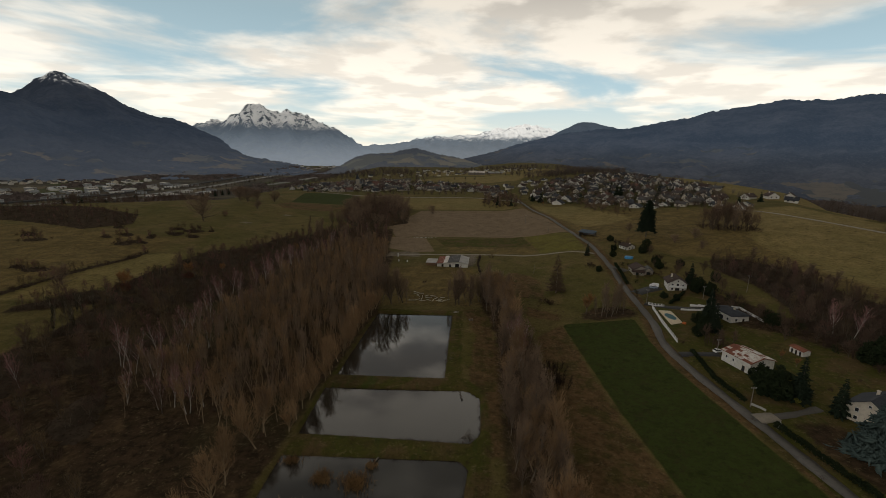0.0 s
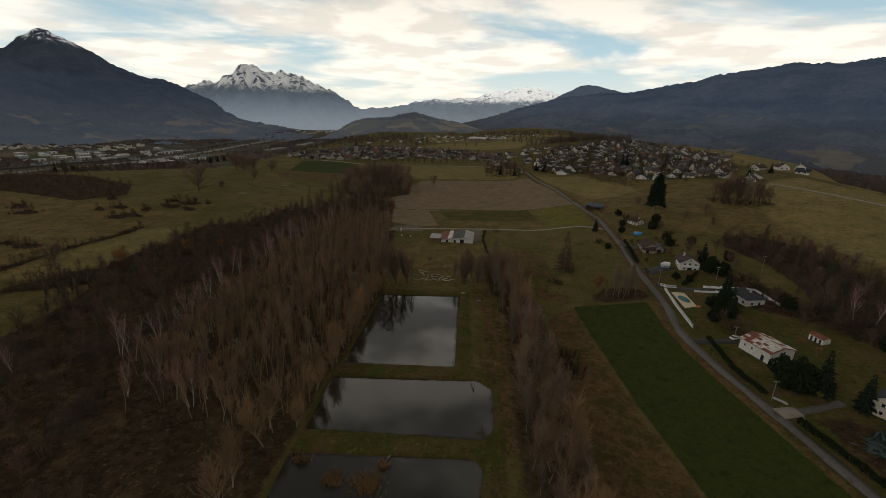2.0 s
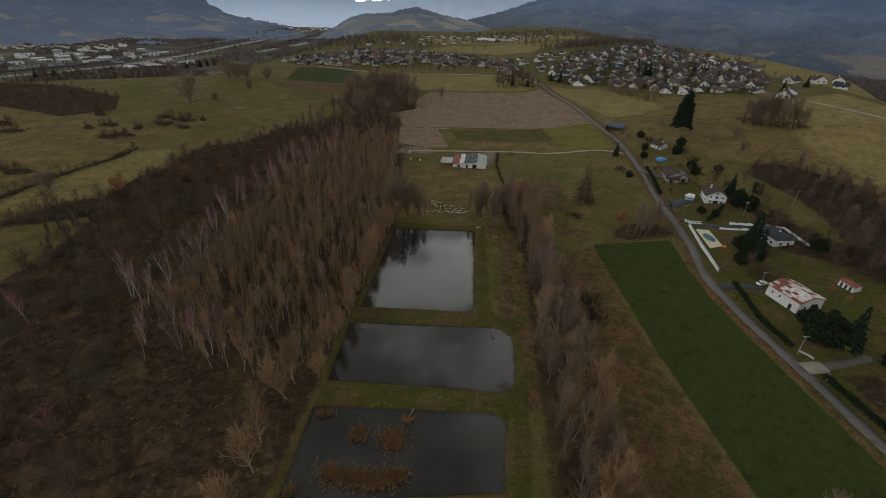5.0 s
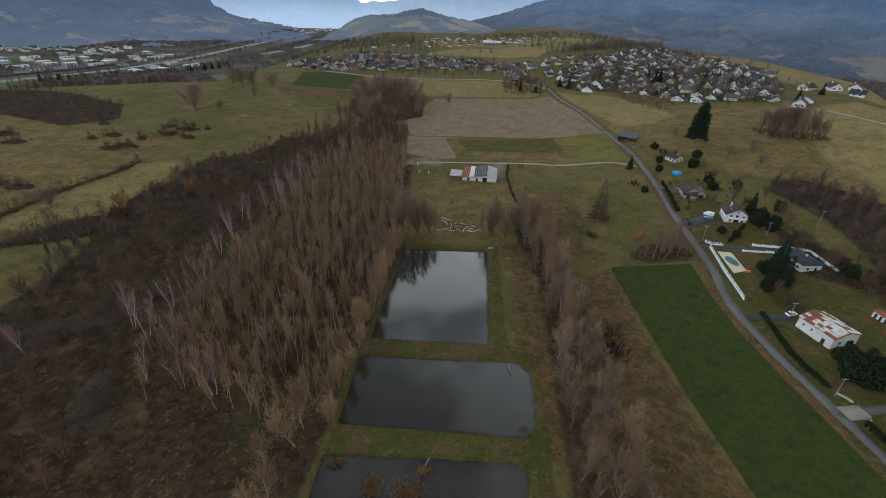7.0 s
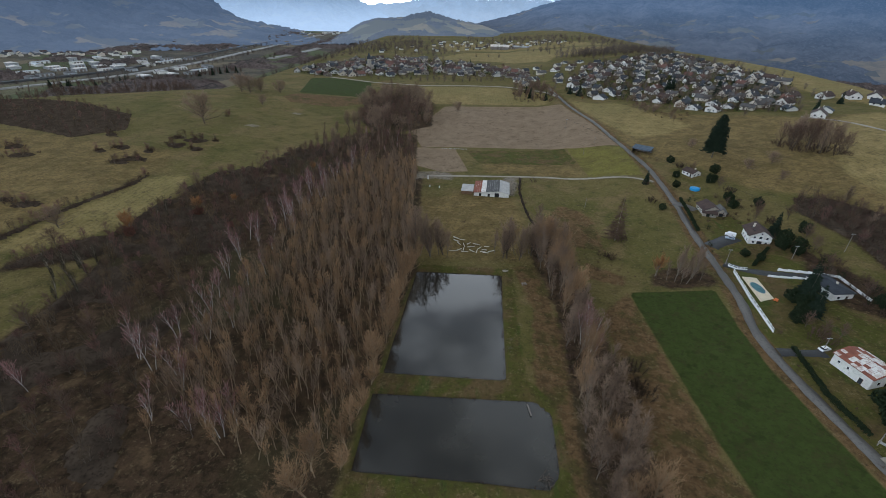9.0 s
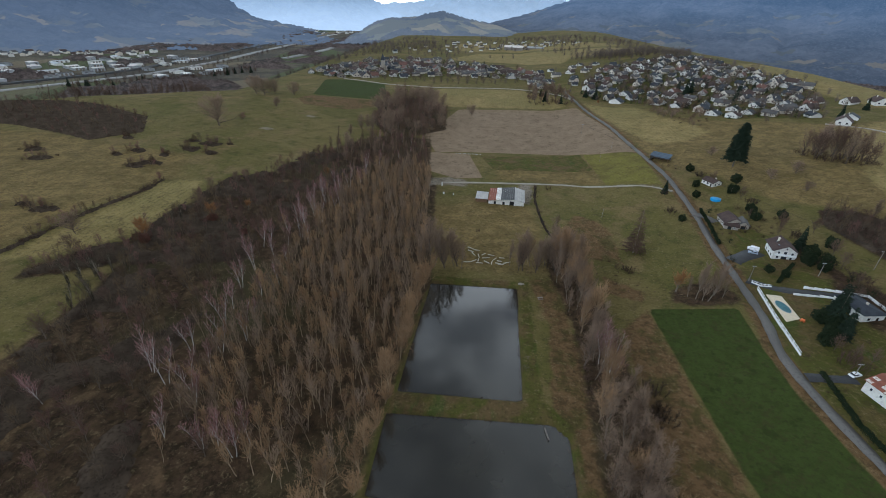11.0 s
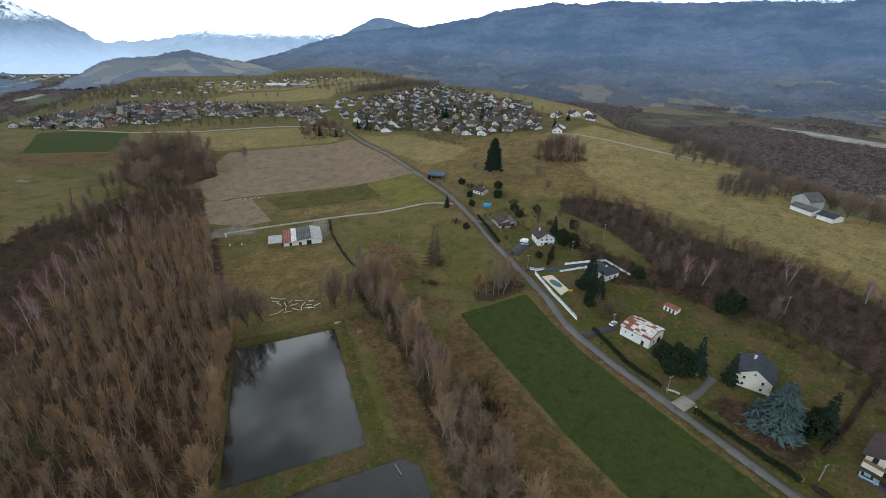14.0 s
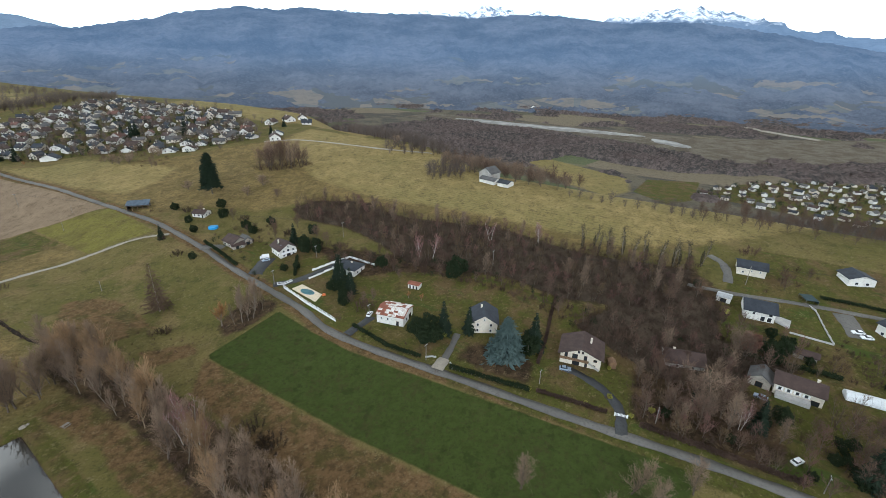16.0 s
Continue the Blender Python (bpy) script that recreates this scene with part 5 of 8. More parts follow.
for x, y, k, s in [(118, 62, 0, 1.05), (122, 60, 2, 1.0), (126, 64, 3, 0.95), (121, 67, 1, 0.8), (130, 70, 4, 0.75)]:
    P["sparse%d" % (k % 3)].put(x, y, x * 5 + y, s * 1.2, "trees by the road")
for x, y, s in [(115.5, 64, 0.7), (120, 60.5, 0.8), (124.5, 66, 0.75), (128.5, 62, 0.8), (122.5, 70, 0.65), (127, 69, 0.7)]:
    P["sparse%d" % (int(x + y) % 3)].put(x, y, x * 2 + y, s * 0.9, "bare clump by the road")
P["larch"].put(104, 104, 0.3, 1.55)
for x, y, s in [(83.5, 7.5, 1.25), (83.0, -3.0, 1.35), (81.5, -1.0, 0.9), (96, 86, 0.85)]:
    P["thorn"].put(x, y, x, s, "thorn bushes on the rough grass")
for x, y, s in [(97, 84, 0.9), (92, 88, 0.7), (71, 189, 1.1), (141, 172, 1.0), (24, 118, 0.6)]:
    P["shrub%d" % (int(x) % 3)].put(x, y, x, s, "lone shrubs")
for x, y, s in [(44, 80, 1.0), (49, 88, 0.95), (52, 79, 1.1), (58, 84, 1.15), (66, 93, 0.9), (69, 82, 1.05), (72, 75, 1.0), (63, 88, 1.0), (67, 70, 0.95)]:
    P["%s%d" % ("full" if int(x) % 2 else "grey", int(x + y) % 3)].put(x, y, x * 3 + y, s, "trees beside the ditch and the log heap")
# overgrown gardens beside the road
for x, y, s in [(146, 171, 0.9), (147, 157, 1.0), (153, 163, 1.1), (156, 144, 0.9), (157, 136, 0.8), (170, 128, 0.8), (180, 147, 1.1), (178, 137, 1.0), (181, 173, 1.2), (173, 200, 1.1), (170, 211, 1.0), (190, 188, 1.2), (187, 115, 1.2), (182, 98, 1.0), (184, 88, 1.1), (139, 137, 0.8), (136, 147, 1.0), (186, 158, 1.1), (192, 138, 1.0), (164, 184, 0.9), (196, 104, 1.2), (190, 76, 1.1)]:
    if min(beside(np.array([x]), np.array([y]), ROAD)) < 8:
        continue
    P["thorn" if int(x + y) % 3 else "bush%d" % (int(x) % 2)].put(x, y, x + y, s, "bushes of the overgrown gardens")
for x, y, s in [(183, 165, 0.75), (186, 128, 0.8), (192, 96, 0.85), (176, 188, 0.7), (198, 120, 0.8)]:
    P["dark%d" % (int(x) % 3)].put(x, y, x * 2 + y, s, "bare trees of the overgrown gardens")

for x, y, s in [(2, 79, 1.7), (9, 78, 1.75), (15, 80, 1.5), (46, 80, 1.5)]:
    P["grey%d" % (int(x) % 3)].put(x, y, x, s * 0.95, "big trees reflected in the far pond")
mass("roadside_scrub", "low brown scrub under the roadside trees", P, kinds(["tuft", "shrub1"], scatter([(110, 62), (118, 57), (131, 57), (134, 66), (128, 74), (116, 72)], 2.8, 163), 0.3, 0.6, 164))
mass("cut_brushwood", "low heaps of cut brushwood and dead stems", P, kinds(SHRUB, scatter([(76, 70), (104, 66), (101, 90), (82, 98)], 3.6, 117), 0.12, 0.3, 118))
# the hanger above the houses
hang = kinds(DARK + ["grey0", "grey2"], scatter(HANGER, 9.0, 28), 0.5, 0.85, 29) + kinds(CARR, scatter(HANGER, 5.4, 224), 0.5, 1.05, 225) + kinds(SHRUB, scatter(HANGER, 5.4, 30), 0.6, 1.2, 31)
hang += kinds(SHRUB, scatter(GULLY, 4.2, 32), 0.5, 1.1, 33) + kinds(DARK, scatter(GULLY, 8.0, 34), 0.5, 0.9, 35)
hang += kinds(SHRUB, scatter([(250, 236), (262, 240), (284, 212), (286, 200), (272, 200), (256, 214)], 4.0, 149), 0.6, 1.3, 150)
hang += kinds(["tuft"], scatter(HANGER, 4.2, 154) + scatter(GULLY, 3.6, 155), 0.5, 1.1, 156)
mass("hillside_woodland", "dense leafless purple-brown hillside copse", P, hang)
for x, y, k, s in [(203, 28, 0, 1.0), (206, 22, 2, 0.9), (250, -20, 1, 0.8), (238, 4, 3, 0.7)]:
    P["birch%d" % k].put(x, y, x, s * 1.3, "pale birches in the hillside copse")

# lone trees on the hill pastures
P["cedar"].put(200, 215, 0.0, 1.0)
for x, y, s, k in [(256, 222, 1.1, 0), (262, 214, 1.2, 1), (268, 220, 1.15, 0), (264, 228, 1.1, 1), (274, 212, 1.0, 0), (254, 232, 1.0, 1), (276, 204, 0.8, 0), (282, 206, 0.75, 1), (270, 226, 1.1, 1), (259, 224, 1.1, 0), (267, 208, 1.0, 1), (272, 218, 1.1, 0), (261, 234, 0.95, 1), (279, 212, 0.85, 0)]:
    P["grey%d" % (int(x + y) % 3) if int(x) % 2 else "dark%d" % (int(y) % 3)].put(x, y, x + y, s * (1.5 if int(x) % 2 else 1.6), "bare clump on the hilltop")
for x, y, s in [(230, 196, 0.6), (212, 190, 0.5), (196, 240, 0.5), (222, 170, 0.45), (-176, 78, 0.8), (-214, 285, 1.9), (-199, 374, 0.75), (-252, 440, 1.5), (-240, 436, 1.4), (-232, 448, 1.2), (-207, 446, 1.1), (12, 400, 0.8), (383, 189, 0.8)]:
    P["oak%d" % (int(abs(x)) % 2)].put(x, y, x, s * 1.3, "lone trees on the pastures")
P["poplar"].put(-95, 250, 0.2, 1.2)
for x, y, s in [(-88, 256, 0.8), (-84, 252, 0.7), (-91, 318, 0.9), (-86, 322, 0.8), (-80, 316, 0.9), (-97, 300, 0.6)]:
    P["grey%d" % (int(abs(y)) % 3)].put(x, y, x, s * 1.25, "trees at the wood's tip")
mass("valley_copse", "dense bare copse beside the ploughed field", P, kinds(["grey0", "dark2", "oak1", "dark1", "dark0"], scatter(FARCOPSE, 9.0, 36), 1.0, 1.65, 37) + kinds(CARR, scatter(FARCOPSE, 8.0, 237), 0.6, 1.1, 238))
for x, y, s in [(-145, 38, 1.0), (-144, 43, 0.9), (-141, 47, 1.0), (-136, 44, 1.1), (-137, 52, 0.9), (-134, 56, 1.0), (-133, 34, 1.1), (-133, 25, 1.0), (-141, 101, 0.7), (-139, 106, 0.75), (-137, 143, 0.7), (-128, 30, 1.0)]:
    P["ivied%d" % (int(abs(y)) % 2)].put(x, y, x + y, s * 0.75, "grey-green trees at the wood's outer edge")
for x, y, s in [(-140, 78, 0.75), (-145, 80, 0.6), (-123, 109, 0.7), (-99, 97, 0.5)]:
    P["russet"].put(x, y, x, s * 0.8, "russet bushes in the scrub")
FENCE = [(-193, 56), (-190, 80), (-187, 101), (-180, 133), (-181, 154)]
bushes = []
CLUMPS = [(-240, 190, 4), (-231, 201, 6), (-207, 180, 8), (-214, 172, 6), (-209, 199, 4), (-207, 235, 6), (-191, 232, 8), (-200, 216, 7), (-183, 213, 6), (-178, 237, 3), (-309, 193, 9), (-284, 175, 9), (-227, 103, 4), (-212, 99, 6), (-207, 315, 4), (-262, 232, 5)]
for cx, cy, r in CLUMPS:
    bushes += [(cx + rng.normal(0, r * 0.5), cy + rng.normal(0, r * 0.35)) for _ in range(int(r * 1.6))]
for (ax, ay), (bx, by) in zip(FENCE, FENCE[1:]):
    bushes += [(ax + (bx - ax) * u + rng.normal(0, 1), ay + (by - ay) * u + rng.normal(0, 1)) for u in np.linspace(0, 1, 14) if rng.random() > 0.3]
mass("meadow_scrub", "dark bramble clumps and a ragged hedge on the meadow", P, kinds(SHRUB + CARR[:2], bushes, 0.5, 0.9, 38))
mass("bramble_field", "wide dark thicket of blackthorn and brambles on the hill", P, kinds(SHRUB, scatter(BRUSHFIELD, 9.0, 39), 0.5, 0.85, 40) + kinds(CARR, scatter(BRUSHFIELD, 9.0, 222), 0.5, 0.85, 223))
EDGE = [(-470, 372), (-427, 378), (-395, 410), (-345, 434), (-322, 452), (-330, 470), (-352, 462), (-402, 432), (-440, 402), (-475, 392)]
mass("slope_woodland", "row of bare trees below the hill's edge", P, kinds(DARK + ["poplar"], scatter(EDGE, 5.5, 41), 0.8, 1.35, 42))

# ---- houses ----


def gable_walls(w, d, eave, rise, along, base=-1.5):
    """Walls up to the roof; along: the ridge's way, 'x' or 'y'."""
    s = Shape()
    x, y = w / 2, d / 2
    if along == "x":
        outline, span = [(-y, base), (y, base), (y, eave), (0, eave + rise), (-y, eave)], x
        a = [(-span, p, z) for p, z in outline]
        b = [(span, p, z) for p, z in outline]
    else:
        outline, span = [(-x, base), (x, base), (x, eave), (0, eave + rise), (-x, eave)], y
        a = [(p, span, z) for p, z in outline]
        b = [(p, -span, z) for p, z in outline]
    n = len(outline)
    s.add(a + b, [tuple(range(n))[::-1], tuple(range(n, 2 * n))] + [(i, (i + 1) % n, n + (i + 1) % n, n + i) for i in range(n)])
    return s


def gable_roof(w, d, eave, rise, along, over=0.6, thick=0.22, shift=0.0):
    """Two slabs with thickness that meet at the ridge and stand out past the walls."""
    s = Shape()
    half, span = (d / 2, w / 2 + over) if along == "x" else (w / 2, d / 2 + over)
    slope = rise / half
    for side in (-1, 1):
        prof = [(0.0, eave + rise), (side * (half + over), eave - slope * over)]
        pts = []
        for lift in (0.03, thick):
            for end in (-span, span):
                for p, z in prof:
                    pts.append((end, p, z + lift) if along == "x" else (p, end, z + lift))
        s.add(pts, [(0, 1, 3, 2), (4, 6, 7, 5), (0, 4, 5, 1), (2, 3, 7, 6), (1, 5, 7, 3), (0, 2, 6, 4)])
    return s


def hip_roof(w, d, eave, rise, over=0.6):
    s = Shape()
    x, y = w / 2 + over, d / 2 + over
    r = max(0.1, x - y)
    low = [(-x, -y, eave), (x, -y, eave), (x, y, eave), (-x, y, eave)]
    mid = [(a, b, z + 0.18) for a, b, z in low]
    s.add(low + mid + [(-r, 0, eave + rise), (r, 0, eave + rise)],
          [(3, 2, 1, 0), (0, 1, 5, 4), (1, 2, 6, 5), (2, 3, 7, 6), (3, 0, 4, 7), (4, 5, 9, 8), (5, 6, 9), (6, 7, 8, 9), (7, 4, 8)])
    return s


def opening(parent, name, x, y, z, w, h, face, frame_mat, pane_mat, shutter=None, detail=True):
    """A window or door set on a wall; face: unit direction out of the wall (one of four)."""
    fx, fy = face
    tx, ty = -fy, fx
    turn = math.atan2(ty, tx)

    def slab(x0, x1, z0, z1, depth, back=-0.12):
        s = Shape()
        s.box(x0, x1, -depth, -back, z0, z1, turn, (x, y, z))
        return s

    ob = part(name, slab(-w / 2, w / 2, 0, h, 0.05), frame_mat, parent)
    if detail:
        part("pane", slab(-w / 2 + 0.09, w / 2 - 0.09, 0.09, h - 0.09, 0.075, -0.02), pane_mat, ob)
        if name == "window":
            part("sill", slab(-w / 2 - 0.1, w / 2 + 0.1, -0.1, -0.01, 0.18, -0.02), M["concrete"], ob)
        if shutter:
            for side in (-1, 1):
                part("shutter", slab(side * (w * 0.77) - w * 0.24, side * (w * 0.77) + w * 0.24, 0, h, 0.08), shutter, ob)
    return ob


def chimney(parent, x, y, z0, z1, mat):
    s = Shape()
    s.box(-0.35, 0.35, -0.3, 0.3, z0, z1, 0, (x, y, 0))
    s.box(-0.45, 0.45, -0.4, 0.4, z1, z1 + 0.15, 0, (x, y, 0))
    return part("chimney", s, mat, parent)


def house(label, a, b, depth, eave, rise, wall, roof, ridge="x", lift=0.0, hip=False, front=(), right=(), left=(), rear=(), shutter=None, over=0.6, stack=None, frame_mat="paint_white", name="house", group=""):
    """A house whose front base runs from a to b; openings are (share along, height, width, tall, is_door)."""
    ax, ay, bx, by = *a, *b
    w = math.hypot(bx - ax, by - ay)
    turn = math.atan2(by - ay, bx - ax)
    cx = (ax + bx) / 2 - math.sin(turn) * depth / 2
    cy = (ay + by) / 2 + math.cos(turn) * depth / 2
    z = min(height(ax, ay), height(bx, by), height(cx, cy)) + lift
    h = thing(name, label, "house", pose(cx, cy, z, 0, 0, math.degrees(turn)), group)
    part("wall", gable_walls(w, depth, eave, 0 if hip else rise, ridge) if not hip else Shape().box(-w / 2, w / 2, -depth / 2, depth / 2, -1.5, eave), M[wall], h)
    top = part("roof", hip_roof(w, depth, eave, rise, over) if hip else gable_roof(w, depth, eave, rise, ridge, over), M[roof], h)
    for rows, face, size, off in ((front, (0, -1), w, depth / 2), (rear, (0, 1), w, depth / 2), (right, (1, 0), depth, w / 2), (left, (-1, 0), depth, w / 2)):
        for share, zz, ww, hh, door in rows:
            u = (share - 0.5) * size
            x, y = (u * -face[1] if face[1] else off * face[0], u * face[0] if face[0] else off * face[1])
            opening(h, "door" if door else "window", x, y, zz, ww, hh, face, M["wood"] if door else M[frame_mat], M["pane"], None if door or not shutter else M[shutter])
    if stack:
        sx, sy, tall = stack
        chimney(top, sx, sy, eave * 0.8, eave + rise + tall, M["render_cream"])
    return h


def slab_on(name, label, pts, thick, material, category, lift=0.0, drop=0.4):
    """A flat level slab laid on the ground, by its outline."""
    z = max(height(x, y) for x, y in pts) + lift
    cx, cy = sum(p[0] for p in pts) / len(pts), sum(p[1] for p in pts) / len(pts)
    ob = thing(name, label, category, pose(cx, cy, z))
    return ob, [(x - cx, y - cy) for x, y in pts]


def wall_line(name, label, pts, tall, thick, material, posts=0.0, post_mat=None, category="wall", rail=None, bars=0.0):
    """A wall or fence along a line that follows the ground, with posts where it has them."""
    x0, y0 = pts[0]
    ob = thing(name, label, category, pose(x0, y0, height(x0, y0)))
    z00 = height(x0, y0)
    for (ax, ay), (bx, by) in zip(pts, pts[1:]):
        n = max(1, round(math.hypot(bx - ax, by - ay) / (posts or 4.0)))
        turn = math.atan2(by - ay, bx - ax)
        size = math.hypot(bx - ax, by - ay) / n
        for i in range(n):
            u = (i + 0.5) / n
            x, y = ax + (bx - ax) * u, ay + (by - ay) * u
            z = height(x, y) - z00
            if tall:
                part("wall_panel", Shape().box(-size / 2, size / 2, -thick / 2, thick / 2, -0.5, tall, turn, (x - x0, y - y0, z)), material, ob)
            if rail:
                for k, rz in enumerate(rail):
                    part("rail", Shape().box(-size / 2, size / 2, -0.05, 0.05, rz, rz + 0.11, turn, (x - x0, y - y0, z)), post_mat, ob)
            if bars:
                s = Shape()
                for k in range(int(size / bars)):
                    s.box(-0.035, 0.035, -0.03, 0.03, tall, (rail[-1] if rail else tall + 0.8), turn, (x - x0 + math.cos(turn) * (k * bars - size / 2), y - y0 + math.sin(turn) * (k * bars - size / 2), z))
                part("balusters", s, post_mat, ob)
            if posts:
                px, py = ax + (bx - ax) * i / n, ay + (by - ay) * i / n
                part("post", Shape().box(-0.14, 0.14, -0.14, 0.14, -0.4, (rail[-1] + 0.25 if rail else tall + 0.15), turn, (px - x0, py - y0, height(px, py) - z00)), post_mat or material, ob)
    return ob


def hedge(label, pts, tall, wide, material="leaf_green", seed=1, dens=64):
    """A clipped hedge of many sprays along a line."""
    r = np.random.default_rng(seed)
    x0, y0 = pts[0]
    out, stems_a, stems_b = [], [], []
    for (ax, ay), (bx, by) in zip(pts, pts[1:]):
        size = math.hypot(bx - ax, by - ay)
        n = int(size * dens)
        u = r.random(n)
        t = np.array([(bx - ax), (by - ay)]) / size
        s = (r.random(n) - 0.5) * wide
        zz = r.random(n) ** 0.6 * tall * (0.92 + 0.12 * np.sin(u * size * 0.8))
        x, y = ax + (bx - ax) * u - t[1] * s, ay + (by - ay) * u + t[0] * s
        out.append(np.c_[x - x0, y - y0, zz + ground_height(x, y) - height(x0, y0)])
        for k in range(int(size / 1.5)):
            q = (k + 0.5) / int(size / 1.5 + 0.01)
            px, py = ax + (bx - ax) * q, ay + (by - ay) * q
            g = height(px, py) - height(x0, y0)
            stems_a.append((px - x0, py - y0, g - 0.3)); stems_b.append((px - x0, py - y0, g + tall * 0.7))
    ob = thing("hedge", label, "hedge", pose(x0, y0, height(x0, y0)))
    part("leaves", array_mesh("leaves", *leafy(seed, np.concatenate(out), 0.55), M[material]), None, ob)
    part("stems", array_mesh("stems", *spikes(stems_a, stems_b, np.full(len(stems_a), 0.06), np.full(len(stems_a), 0.03), 4), M["bark"]), None, ob)
    return ob


def car(label, x, y, turn, paint, van=False, size=1.0):
    """A parked car: body, glasshouse, four wheels, lamps."""
    z = height(x, y) + 0.02
    ob = thing("van" if van else "car", label, "car", pose(x, y, z, 0, 0, turn))
    L, W, H = (4.9, 1.9, 2.0) if van else (4.1 * size, 1.74, 1.45)
    side = [(-L / 2, 0.35), (-L / 2, 0.95), (-L / 2 + 0.15, 1.0), (L * 0.12, 1.0), (L / 2 - 0.12, 0.85), (L / 2, 0.65), (L / 2, 0.35)]
    if van:
        side = [(-L / 2, 0.35), (-L / 2, 1.9), (-L / 2 + 0.15, 2.0), (L * 0.2, 2.0), (L * 0.36, 1.2), (L / 2, 1.0), (L / 2, 0.35)]
    s, n = Shape(), len(side)
    s.add([(px, -W / 2, pz) for px, pz in side] + [(px, W / 2, pz) for px, pz in side],
          [tuple(range(n)), tuple(range(n, 2 * n))[::-1]] + [(i, n + i, n + (i + 1) % n, (i + 1) % n) for i in range(n)])
    body = part("body", s, M[paint], ob)
    if van:
        part("windscreen", Shape().box(-0.03, 0.03, -0.8, 0.8, 1.25, 1.85, 0, (L * 0.285, 0, 0)), M["pane"], ob)
    else:
        s = Shape()
        low, top = (-L * 0.42, L * 0.18), (-L * 0.30, L * 0.04)
        q = [(low[0], -W * 0.46, 0.98), (low[1], -W * 0.46, 0.98), (low[1], W * 0.46, 0.98), (low[0], W * 0.46, 0.98),
             (top[0], -W * 0.38, H - 0.06), (top[1], -W * 0.38, H - 0.06), (top[1], W * 0.38, H - 0.06), (top[0], W * 0.38, H - 0.06)]
        s.add(q, [(0, 1, 5, 4), (1, 2, 6, 5), (2, 3, 7, 6), (3, 0, 4, 7), (4, 5, 6, 7)])
        part("window_glass", s, M["pane"], ob)
        part("roof_panel", Shape().box(top[0] - 0.05, top[1] + 0.05, -W * 0.39, W * 0.39, H - 0.06, H), M[paint], ob)
    for sx in (-1, 1):
        for sy in (-1, 1):
            wheel = part("wheel", Shape().tube((sx * L * 0.31, sy * (W / 2 - 0.2), 0.31), (sx * L * 0.31, sy * (W / 2 + 0.02), 0.31), 0.31, 0.31, 12), M["rubber"], ob)
            part("rim", Shape().tube((sx * L * 0.31, sy * (W / 2), 0.31), (sx * L * 0.31, sy * (W / 2 + 0.035), 0.31), 0.19, 0.19, 10), M["metal_grey"], wheel)
        part("headlight", Shape().box(L / 2 - 0.06, L / 2 + 0.02, sx * W * 0.36 - 0.16, sx * W * 0.36 + 0.16, 0.64, 0.78), M["paint_white"], ob)
    return ob


house("small white bungalow with a brown tiled roof", (170.2, 190.4), (173.6, 182.5), 7.5, 2.7, 1.7, "render_white", "roof_brown", "x", front=((0.2, 0.9, 1.2, 1.2, 0), (0.55, 0.9, 1.6, 1.2, 0), (0.85, 0.0, 1.0, 2.1, 1)), right=((0.3, 0.9, 1.2, 1.2, 0), (0.7, 0.9, 1.2, 1.2, 0)), stack=(1.5, 0.8, 0.5))
old = house("old low farmhouse with a mossy brown roof", (159.5, 140.4), (158.8, 129.6), 9.5, 3.2, 2.6, "stone_wall", "roof_brown", "x", front=((0.3, 0.9, 1.0, 1.2, 0), (0.7, 0.9, 1.0, 1.2, 0)), right=((0.5, 0.0, 2.4, 2.2, 1),))
house("low stone outbuilding with a sagging tiled roof", (158.2, 129.0), (164.5, 126.6), 5.5, 2.3, 1.3, "stone_wall", "roof_brown", "x", front=((0.4, 0.0, 1.8, 2.0, 1), (0.75, 0.9, 0.8, 0.9, 0)))
house("stone barn wing with a grey tiled roof", (165.0, 128.5), (170.0, 127.0), 8, 2.8, 1.8, "stone_wall", "roof_grey", "y", front=((0.5, 0.0, 2.2, 2.2, 1),))
chalet = house("white chalet with a brown roof and a wooden balcony", (166.0, 96.6), (175.3, 94.4), 11, 4.9, 2.9, "render_white", "roof_brown", "y", front=((0.22, 0.8, 1.1, 1.2, 0), (0.5, 0.0, 2.2, 2.1, 1), (0.8, 0.8, 1.1, 1.2, 0), (0.22, 3.2, 1.1, 1.3, 0), (0.5, 3.2, 1.4, 1.5, 0), (0.8, 3.2, 1.1, 1.3, 0), (0.5, 5.6, 0.9, 0.9, 0)),
               left=((0.2, 0.9, 1.1, 1.2, 0), (0.5, 0.9, 1.1, 1.2, 0), (0.8, 0.9, 1.1, 1.2, 0), (0.3, 3.2, 1.0, 1.2, 0), (0.7, 3.2, 1.0, 1.2, 0)), over=0.9, stack=(-2.0, 1.5, 0.6))
part("balcony", Shape().box(-4.4, 4.4, -1.3, 0, 2.75, 2.9, 0, (0, -5.5, 0)).box(-4.4, 4.4, -1.3, -1.2, 2.9, 3.8, 0, (0, -5.5, 0)), M["paint_white"], chalet, "white balcony with a solid parapet")
for sx in (-2.0, 0.5):
    part("skylight", Shape().box(-0.45, 0.45, -0.6, 0.6, 0.0, 0.12, 0, (-2.8, sx * 1.4, 6.55)), M["pane"], chalet)
villa = house("low white villa with a dark slate hipped roof", (170.7, 61.0), (172.6, 47.4), 9.0, 3.4, 1.5, "render_white", "roof_slate", hip=True, front=((0.25, 0.9, 1.6, 1.3, 0), (0.55, 0.0, 2.4, 2.2, 0), (0.85, 0.9, 1.2, 1.2, 0)), right=((0.3, 0.9, 1.3, 1.2, 0), (0.7, 0.0, 1.0, 2.1, 1)), left=((0.5, 0.9, 1.3, 1.2, 0),), stack=(1.5, 1.0, 0.4))
